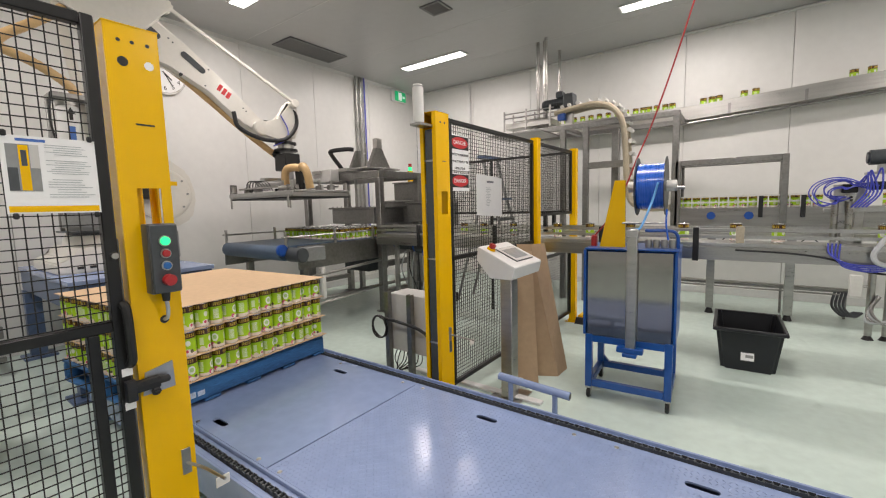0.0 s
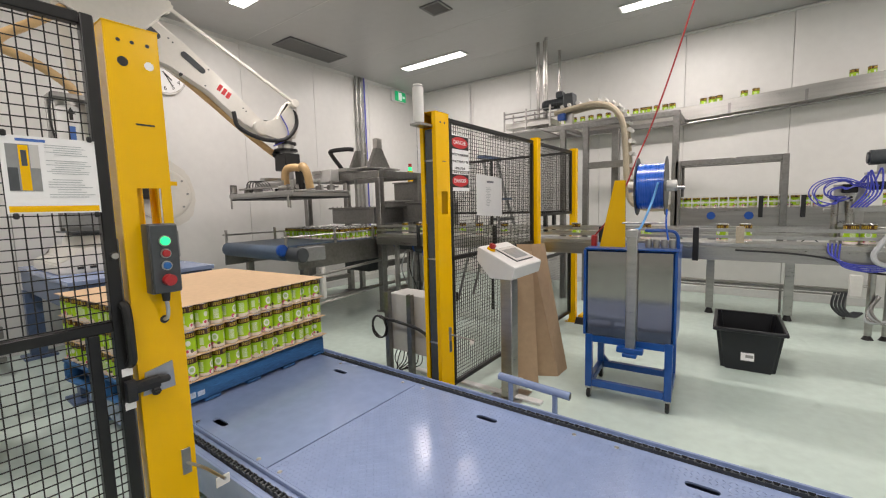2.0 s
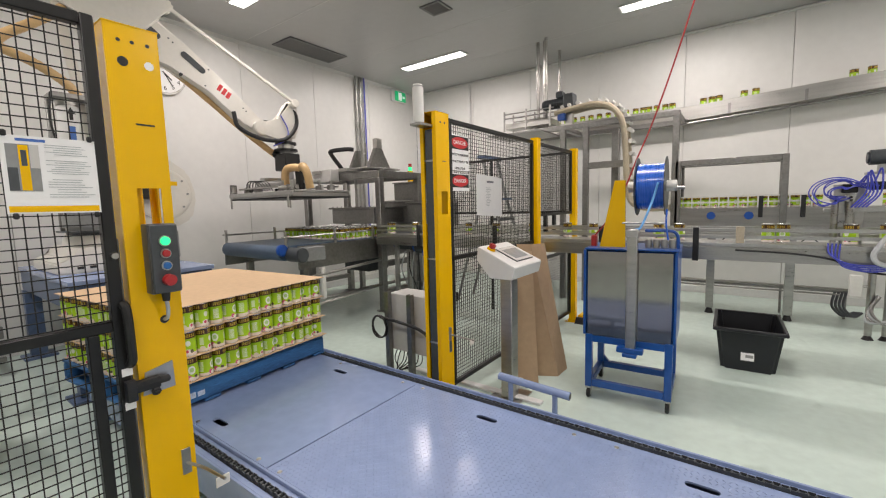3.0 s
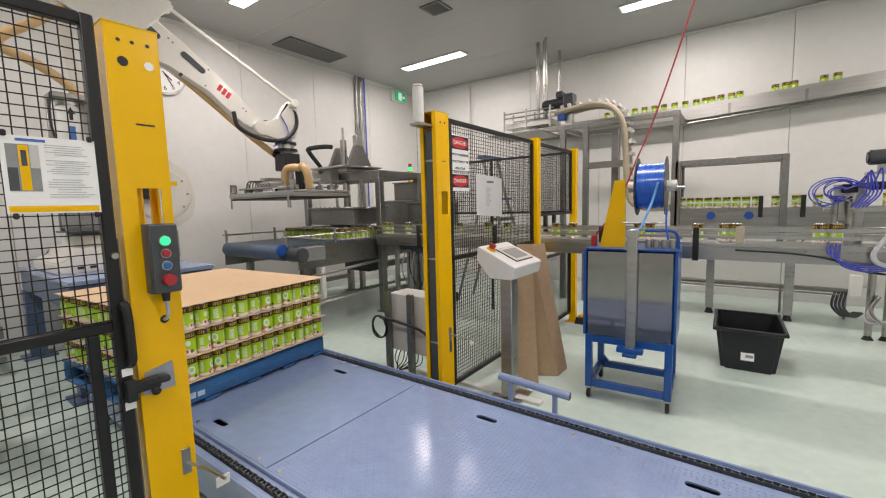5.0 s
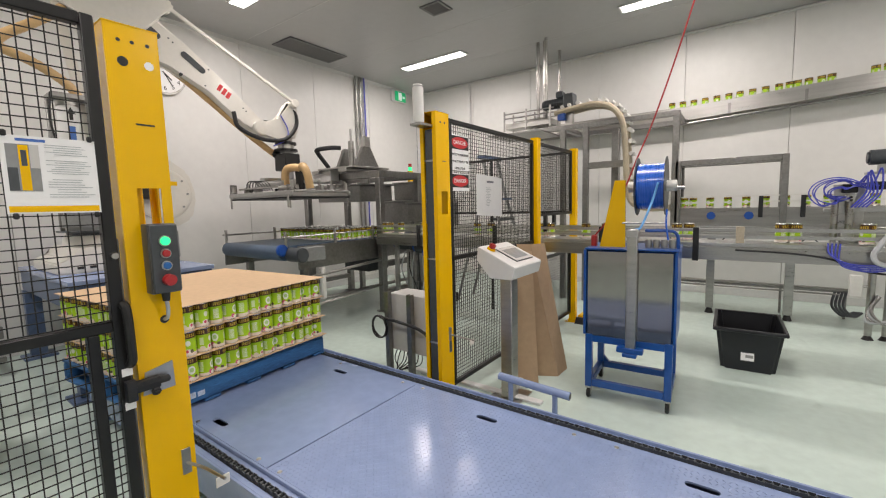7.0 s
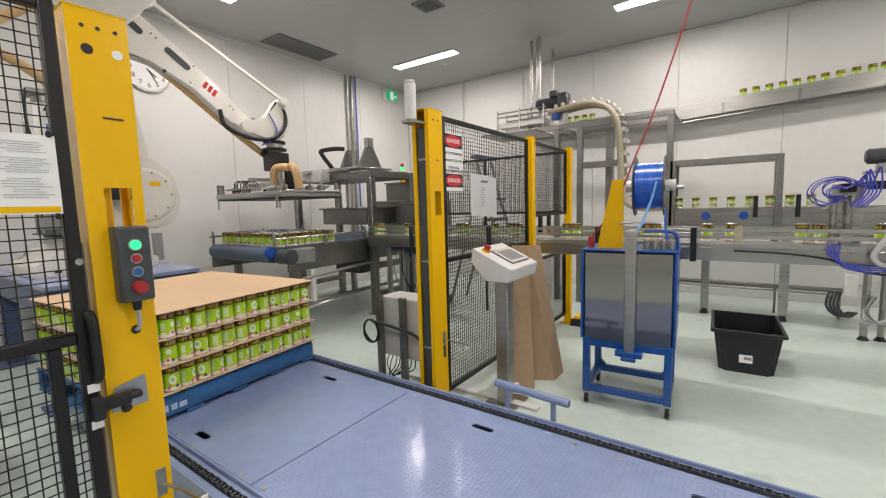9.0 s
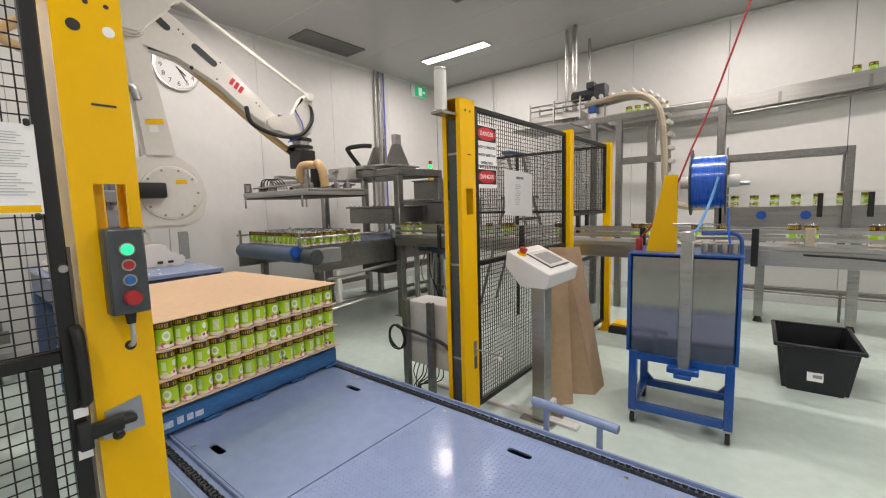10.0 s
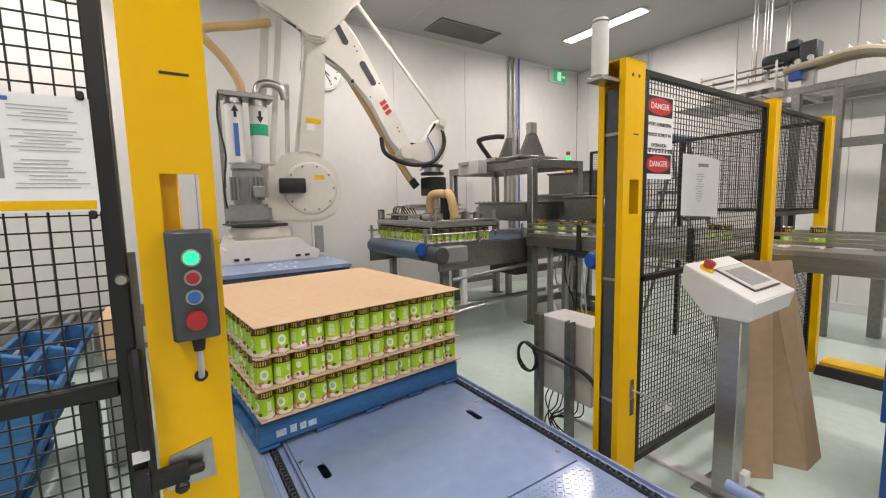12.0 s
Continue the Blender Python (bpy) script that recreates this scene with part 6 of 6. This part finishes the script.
for x in (-0.2, 0.15):
    part("blue_sensor", cyl((x - 0.08, 5.858, 1.15), (x - 0.08, 5.83, 1.15), 0.045, seg=8, bev=0.006), M_MOTORB, cb, "blue drive cap")
for x in (0.17, 0.52, 0.9):
    part("clamp", box(x - 0.02, x + 0.02, 5.83, 5.858, 1.13, 1.36, 0.003), M_RUB, cb)
for k in range(27):
    x0 = -0.62 + 0.09 * k + (0.0 if k < 14 else 0.08 * (k - 14))
    ob = can(x0, 5.955, 1.236, "green tin can queued on the feed conveyor", "cans on the feed conveyor")
    a = mv.uniform(0, 360)
    te = min(11.9, 3.3 + (x0 + 0.64) / 0.3)
    MOVES.append((ob, [(t, pose(x, 5.955, 1.236, 0, 0, a)) for t, x in ((0, x0), (3.3, x0), (te, max(-0.64, x0 - 0.3 * (te - 3.3))), (12, max(-0.64, x0 - 0.3 * (te - 3.3)) - 0.001))]))
gf = thing("guard_frame", (-0.1, 5.8, 0), 0, "grey steel guard frame standing over the feed conveyor", "guard frame")
for x in (-0.62, 0.36):
    part("post", box(x - 0.03, x + 0.03, 5.80, 5.859, 0.96, 1.79, 0.003), M_SSD, gf)
    part("post", box(x - 0.03, x + 0.03, 6.10, 6.16, 0.681, 1.79, 0.003), M_SSD, gf)
    part("beam", box(x - 0.03, x + 0.03, 5.860, 6.099, 1.73, 1.79, 0.003), M_SSD, gf)
for y in (5.80, 6.10):
    part("beam", box(-0.589, 0.329, y, y + 0.06, 1.73, 1.79, 0.003), M_SSD, gf)
# gantry of the can elevator
gy = thing("elevator_gantry", (-1.6, 5.85, 0), 0, "tall stainless gantry frame of the can elevator", "gantry")
part("beam", box(-2.72, -0.62, 5.80, 5.88, 2.32, 2.38, 0.003), M_SSD, gy)
part("beam", box(-2.72, -0.62, 6.5, 6.58, 2.32, 2.38, 0.003), M_SSD, gy)
for x in (-2.7, -2.05, -0.7):
    part("cross_beam", box(x, x + 0.06, 5.881, 6.499, 2.32, 2.38, 0.003), M_SSD, gy)
for x, h in ((-2.05, 2.319), (-1.74, 2.319), (-0.69, 2.319)):
    part("post", box(x, x + 0.07, 5.80, 5.87, 0, h, 0.003), M_SSD, gy)
part("post", box(-1.45, -1.36, 6.1, 6.2, 0, 2.3, 0.003), M_SSD, gy)
part("arm", box(-1.68, -1.2, 5.82, 5.88, 1.78, 1.86, 0.003), M_SSD, gy)
part("tray", box(-3.0, -2.2, 5.5, 6.2, 2.30, 2.319, 0.003), M_SSD, gy)
for x, y in ((-2.49, 6.1), (-2.39, 6.1), (-2.33, 6.0)):
    part("hanger", cyl((x, y, 2.38), (x, y, ZC), 0.024, seg=12), M_SS, gy)
part("hanger", cyl((-2.36, 6.6, 2.37), (-2.36, 6.6, ZC), 0.02, seg=12), M_SS, gy)
part("gear_motor", cyl((-2.33, 5.9, 2.70), (-2.02, 5.9, 2.71), 0.062, seg=22, bev=0.01), M_DGREY, gy, "dark grey gear motor")
for k in range(7):
    part("motor_fin", cyl((-2.30 + 0.035 * k, 5.9, 2.70), (-2.288 + 0.035 * k, 5.9, 2.70), 0.07, seg=22), M_DGREY, gy)
part("motor_box", box(-2.13, -2.03, 5.84, 5.96, 2.765, 2.85, 0.01), M_DGREY, gy)
part("gearbox", box(-2.02, -1.88, 5.82, 5.98, 2.62, 2.80, 0.012), M_DGREY, gy)
part("motor_mount", box(-2.0, -1.9, 5.86, 5.94, 2.38, 2.62, 0.004), M_SS, gy)
part("blue_cap", box(-2.08, -1.98, 5.78, 5.86, 2.45, 2.55, 0.01), M_MOTORB, gy)
for y in (5.70, 5.99):
    for z in (2.56, 2.62):
        part("infeed_rail", cyl((-2.85, y, z), (-2.1, y, z), 0.009, seg=8), M_SS, gy)
    for x in (-2.84, -2.5, -2.15):
        part("rail_post", box(x - 0.01, x + 0.01, y - 0.01, y + 0.01, 2.38, 2.66, 0.002), M_SS, gy)
part("infeed_bed", box(-2.9, -2.2, 5.85, 6.1, 2.44, 2.52, 0.003), M_SS, gy)
EP = [(-2.12, 2.55), (-1.9, 2.58), (-1.62, 2.60), (-1.42, 2.55), (-1.29, 2.42), (-1.23, 2.24), (-1.20, 1.9), (-1.18, 1.55), (-1.12, 1.33), (-0.95, 1.25), (-0.7, 1.25)]
for y in (5.80, 5.98):
    part("gripper_chain", tube([(x, y, z) for x, z in EP], 0.036, 8, n=10, ribs=0.04), M_CHAIN, gy, "beige plastic gripper chain")
E_ = curve_pts([(x, 0, z) for x, z in EP], 12)
for k in range(6, len(E_) - 20, 5):
    d = (E_[k + 1] - E_[k - 1]).normalized()
    n = Vector((-d.z, 0, d.x))
    n = n if n.x > 0 or n.z > 0.5 else -n
    p = E_[k] + n * 0.06
    part("finger", cyl((p.x, 5.80, p.z), (p.x, 5.98, p.z), 0.026, seg=10), M_PLASTICW, gy)
# trough on the wall
tr = thing("wall_trough", (0, 6.98, 2.45), 0, "bright stainless can trough climbing along the wall", "trough")
def tz(x):
    return 2.555 + 0.052 * max(0.0, x + 0.6)
bm = bmesh.new()
for x0, x1 in ((-2.9, -0.6), (-0.6, 3.6)):
    q = [bm.verts.new(c) for c in ((x0, 6.90, tz(x0) - 0.13), (x1, 6.90, tz(x1) - 0.13), (x1, 6.90, tz(x1)), (x0, 6.90, tz(x0)), (x0, 7.06, tz(x0)), (x1, 7.06, tz(x1)), (x0, 7.06, tz(x0) - 0.13), (x1, 7.06, tz(x1) - 0.13))]
    for f in ((0, 1, 2, 3), (3, 2, 5, 4), (4, 5, 7, 6), (6, 7, 1, 0), (0, 3, 4, 6), (1, 7, 5, 2)):
        bm.faces.new([q[i] for i in f])
part("trough", bm, M_SS, tr)
for x0, x1 in ((-2.9, -0.6), (-0.6, 3.6)):
    part("front_lip", prism([(x0, tz(x0) - 0.13), (x1, tz(x1) - 0.13), (x1, tz(x1) + 0.05), (x0, tz(x0) + 0.05)], "y", 6.890, 6.8995), M_SS, tr)
part("rail", tube([(-2.9, 6.93, tz(0) - 0.17), (-0.6, 6.93, tz(-.6) - 0.17), (3.6, 6.93, tz(3.6) - 0.17)], 0.018, 8, smooth=False), M_SSD, tr)
for x in (-2.5, -1.2, 0.2, 1.6, 3.0):
    part("wall_bracket", box(x - 0.02, x + 0.02, 7.0605, YB - 0.0005, tz(x) - 0.12, tz(x) - 0.04, 0.003), M_SSD, tr)
for x in (-0.19, 0.57, 1.3, 2.1):
    part("joint_strap", box(x - 0.015, x + 0.015, 6.884, 6.8895, tz(x) - 0.13, tz(x), 0), M_SSD, tr)
for k, x0 in enumerate([-1.24, -1.16, -1.06, -0.95, -0.86, -0.49, -0.39, -0.31, -0.04, 0.08, 0.98, 1.13] + [-1.34 - 0.13 * i for i in range(10)] + [-4.4 - 0.12 * i for i in range(5)]):
    x00 = max(-2.85, x0)
    ob = can(x00, 6.975, tz(x00) + 0.001, "green tin can riding along the wall trough", "cans in the wall trough")
    a = mv.uniform(0, 360)
    t1 = 3.25 + max(0.0, (-2.85 - x0) / 0.44)
    te = min(12.0, t1 + (3.5 - x00) / 0.44)
    rows = [(0, x00), (t1, x00)]
    tk = t1 + max(0.0, (-0.6 - x00) / 0.44)
    if t1 + 0.05 < tk < te - 0.05:
        rows.append((tk, -0.6))
    rows.append((te, x00 + 0.44 * (te - t1)))
    if te < 11.95:
        rows.append((12, rows[-1][1] + 0.001))
    MOVES.append((ob, [(t, pose(x, 6.975, tz(x) + 0.001, 0, 0, a)) for t, x in rows]))
# pneumatic station beyond the conveyor
ps = thing("reject_station", (0.78, 4.3, 0), 0, "aluminium pneumatic station with looped blue air tubes", "pneumatic station")
part("post", box(0.665, 0.715, 4.225, 4.27, 0.90, 1.43, 0.004), M_ALU, ps)
part("post", box(0.95, 1.0, 4.225, 4.27, 0.90, 1.50, 0.004), M_ALU, ps)
part("mount_plate", box(0.545, 0.66, 4.19, 4.205, 1.22, 1.42, 0.003), M_ALU, ps)
part("cross_bar", box(0.50, 1.02, 4.206, 4.224, 1.225, 1.255, 0.003), M_ALU, ps)
for x in (0.555, 0.63):
    c = part("air_cylinder", cyl((x, 4.155, 1.02), (x, 4.155, 1.30), 0.020, seg=14, bev=0.003), M_SS, ps)
    part("cylinder_head", box(x - 0.026, x + 0.026, 4.13, 4.189, 1.30, 1.345, 0.004), M_ALU, ps)
    part("cylinder_foot", box(x - 0.024, x + 0.024, 4.13, 4.18, 1.0, 1.02, 0.003), M_ALU, ps)
    for dz in (1.31, 1.33):
        part("push_fitting", cyl((x, 4.13, dz), (x, 4.108, dz), 0.008, seg=8), M_BLK, ps)
part("valve_island", box(0.585, 0.665, 4.14, 4.189, 1.36, 1.42, 0.004), M_BLK, ps, "black valve island")
part("valve_island", box(0.725, 0.86, 4.16, 4.224, 1.375, 1.43, 0.004), M_BLK, ps, "black valve island")
part("clamp_block", box(0.59, 0.66, 4.13, 4.22, 1.013, 1.09, 0.006), M_ALU, ps)
part("mixing_motor", cyl((0.72, 4.3, 1.60), (0.92, 4.3, 1.60), 0.052, seg=22, bev=0.012), M_DGREY, ps, "dark motor on top of the station")
part("motor_foot", box(0.78, 0.90, 4.26, 4.34, 1.50, 1.552, 0.004), M_ALU, ps)
part("motor_plate", box(0.72, 1.02, 4.25, 4.36, 1.485, 1.50, 0.003), M_SS, ps)
tr_ = random.Random(31)
for k in range(7):
    r = 0.045 + 0.013 * k
    cx, cz = 0.60 + tr_.uniform(-0.03, 0.03) - 0.45 * (r - 0.045), 1.375 + tr_.uniform(-0.02, 0.025)
    yy, sq, tw = 4.08 + 0.010 * (k % 5), tr_.uniform(0.65, 0.95), tr_.uniform(-25, 25)
    pts = [(0.57 + 0.02 * (k % 5), 4.135, 1.33)] + [(cx + 1.15 * r * math.cos(a), yy, cz + sq * r * math.sin(a)) for a in (radians(245 + tw - 34 * i) for i in range(7))] + [(0.69 + 0.025 * (k % 4), 4.14, 1.44 - 0.012 * k)]
    part("air_tube", tube(pts, 0.0042, 6, n=5), M_BTUBE, ps, "blue air tube")
for k in range(5):
    x = 0.67 + 0.018 * k
    part("air_tube", tube([(x, 4.14, 1.43), (x + tr_.uniform(-.02, .03), 4.10, 1.47 + 0.012 * k), (x + 0.03, 4.12, 1.36), (x - 0.04, 4.11, 1.26)], 0.0052, 6, n=5), M_BTUBE, ps)
for k in range(4):
    part("air_tube", tube([(0.50 + 0.02 * k, 3.87, 1.03), (0.51 + 0.015 * k, 3.84, 0.96 - 0.012 * k), (0.60, 3.83, 0.905 - 0.01 * k), (0.74, 3.835, 0.90 - 0.012 * k), (0.9, 3.85, 0.93)], 0.0055, 6, n=5), M_BTUBE, ps)
part("hose", tube([(0.95, 4.1, 1.35), (0.86, 4.0, 1.18), (0.74, 3.86, 1.03), (0.71, 3.82, 0.95), (0.78, 3.80, 0.905), (1.1, 3.8, 0.90)], 0.015, 10, n=6), M_GREYT, ps, "thick grey hose")
part("black_cable", tube([(0.0, 3.872, 0.965), (0.3, 3.87, 0.955), (0.52, 3.865, 0.925), (0.66, 3.86, 0.86), (0.95, 3.86, 0.83)], 0.007, 6, n=6), M_RUB, ps)
# legs, pipes and a drain tangle under the conveyor end
UX, UY = 1.057, 5.523
ul = thing("pipe_stand", (UX, UY, 0), 0, "cluster of stainless legs and pipes under the conveyor end", "pipe stand")
for x, y, r in ((UX - 0.05, UY, 0.028), (UX + 0.07, UY + 0.04, 0.024), (UX + 0.14, UY - 0.05, 0.020)):
    part("leg", cyl((x, y, 0.04), (x, y, 0.88), r, seg=14), M_SS, ul)
    part("foot", cyl((x, y, 0.0), (x, y, 0.04), 0.045, 0.022, seg=14), M_RUB, ul)
part("socket_box", box(UX - 0.20, UX - 0.11, UY - 0.03, UY + 0.03, 0.40, 0.60, 0.006), M_PLASTICW, ul, "white socket box")
part("strut", cyl((UX - 0.12, UY, 0.50), (UX - 0.05, UY, 0.50), 0.012, seg=8), M_SS, ul)
for k in range(4):
    part("drain_hose", tube([(UX, UY - 0.05 + 0.02 * k, 0.42), (UX - 0.06 - 0.01 * k, UY - 0.1, 0.30 - 0.03 * k), (UX, UY - 0.14, 0.20), (UX + 0.1, UY - 0.1, 0.18 + 0.02 * k)], 0.014, 8, n=6), (M_SSD, M_GREYT)[k % 2], ul)

# pipes on the walls
for y, m, r in ((5.42, M_SS, 0.02), (5.52, M_SS, 0.022), (5.62, M_BTUBE, 0.014)):
    w = thing("wall_pipe", (XL + 0.04, y, 1.0), 0, "slim upright service pipe on the wall", "pipe", "service pipes")
    part("pipe", cyl((XL + 0.04, y, 0.3), (XL + 0.04, y, ZC), r, seg=12), m, w)
dp = thing("signal_column", (-1.555, 2.160, 1.83), 0, "white signal column clamped to the back of the safety post", "signal column")
part("column", cyl((-1.555, 2.160, 1.842), (-1.555, 2.160, 2.055), 0.033, seg=22, bev=0.006), M_PLASTICW, dp)
part("cap", cyl((-1.555, 2.160, 2.055), (-1.555, 2.160, 2.066), 0.035, 0.029, seg=22), M_BOXC, dp)
part("bracket", box(-1.595, -1.515, 2.122, 2.2435, 1.826, 1.8415, 0.002), M_SS, dp)
bc = thing("beacon", (-4.7, 5.75, 1.956), 0, "small signal beacon lit green on a fence post", "beacon")
part("green_lens", cyl((-4.7, 5.75, 1.956), (-4.7, 5.75, 2.02), 0.03, seg=12), M_GREENLIT, bc, "lit green lens")
part("red_lens", cyl((-4.7, 5.75, 2.02), (-4.7, 5.75, 2.08), 0.03, seg=12), M_REDB, bc)
ob = thing("wall_pipe", (-3.5, YB - 0.05, 1.0), 0, "slim upright service pipe on the wall", "pipe", "service pipes")
part("pipe", cyl((-4.3, YB - 0.03, 0.5), (-4.3, YB - 0.03, ZC), 0.02, seg=12), M_TRIM, ob)
# step ladder behind the fence
ld = thing("step_ladder", (-2.75, 5.25, 0), 0, "grey folding step ladder with a platform behind the mesh fence", "ladder")
for y in (5.05, 5.45):
    part("front_rail", tube([(-2.25, y - 0.03, 0), (-2.62, y, 1.22), (-2.70, y, 1.45), (-2.84, y + 0.02, 1.97)], 0.021, 8, smooth=False), M_GREY, ld)
    part("rear_leg", tube([(-3.25, y - 0.03, 0), (-2.86, y, 1.40), (-2.80, y, 1.62)], 0.019, 8, smooth=False), M_GREY, ld)
    part("side_tie", cyl((-2.44, y - 0.01, 0.62), (-3.06, y - 0.01, 0.62), 0.011, seg=8), M_GREY, ld)
for i in range(4):
    part("step", box(-2.42 - 0.092 * i, -2.28 - 0.092 * i, 5.04, 5.44, 0.29 * (i + 1) - 0.03, 0.29 * (i + 1), 0.005), M_DGREY, ld)
part("platform", box(-2.92, -2.60, 5.04, 5.46, 1.40, 1.43, 0.006), M_NAVY, ld, "dark blue platform")
part("top_bar", box(-2.90, -2.78, 5.02, 5.52, 1.955, 2.0, 0.010), M_NAVY, ld, "dark blue top rest")
# yellow ramp guard at the fence foot
yr = thing("floor_guard", (-1.2, 5.0, 0), 0, "yellow and black floor guard beside the fence post", "floor guard")
part("guard", prism([(4.75, 0), (5.0, 0), (4.97, 0.07), (4.78, 0.07)], "x", -1.45, -0.7), M_YEL, yr)
part("edge", prism([(4.66, 0), (4.745, 0), (4.745, 0.06), (4.72, 0.06)], "x", -1.45, -0.7), M_RUB, yr)


# ---- everything that moves ----
def robot_rows():
    drops = [(0, 0.0), (10.45, 0.0), (10.6, 0.02), (10.7, 0.085), (10.8, 0.19), (10.9, 0.29), (11.0, 0.335), (11.1, LIFT), (12, LIFT)]
    inv = MW[rb].inverted()
    rot = ARM.to_3x3().to_4x4()
    out = {k: [] for k in ("lower", "upper", "link", "tie", "wrist", "grip", "lrod")}
    for t, d in drops:
        wz = WZ_LOW + LIFT - d
        a, e, b = solve(wz)
        el = armp(e[0], 0, e[1])
        out["lower"].append((t, inv @ Matrix.Translation(sh_w) @ rot @ Matrix.Rotation(A0 - a, 4, "Y")))
        out["upper"].append((t, inv @ Matrix.Translation(el) @ rot @ Matrix.Rotation(B0 - b, 4, "Y")))
        out["link"].append((t, inv @ Matrix.Translation(el) @ rot))
        out["tie"].append((t, inv @ Matrix.Translation(armp(e[0] + TIE.x, 0, e[1] + TIE.y)) @ rot @ Matrix.Rotation(B0 - b, 4, "Y")))
        out["wrist"].append((t, inv @ Matrix.Translation(wr_w + Vector((0, 0, LIFT - d))) @ rot))
        out["grip"].append((t, inv @ gown @ Matrix.Translation((0, 0, LIFT - d))))
        out["lrod"].append((t, inv @ Matrix.Translation(armp(rod_p.x, 0, rod_p.y)) @ rot @ Matrix.Rotation(A0 - a, 4, "Y")))
    return out


def motions():
    rr = robot_rows()
    for ob, key in ((lower, "lower"), (upper, "upper"), (link, "link"), (tie, "tie"), (wrist, "wrist"), (grip, "grip"), (lrod, "lrod")):
        walk(ob, rr[key])
    for ob, rows in MOVES:
        walk(ob, rows)
        keys = ob.animation_data
        for curve in keys.action.layers[0].strips[0].channelbag(keys.action_slot).fcurves:
            for k in curve.keyframe_points:
                k.interpolation = "LINEAR"


motions()
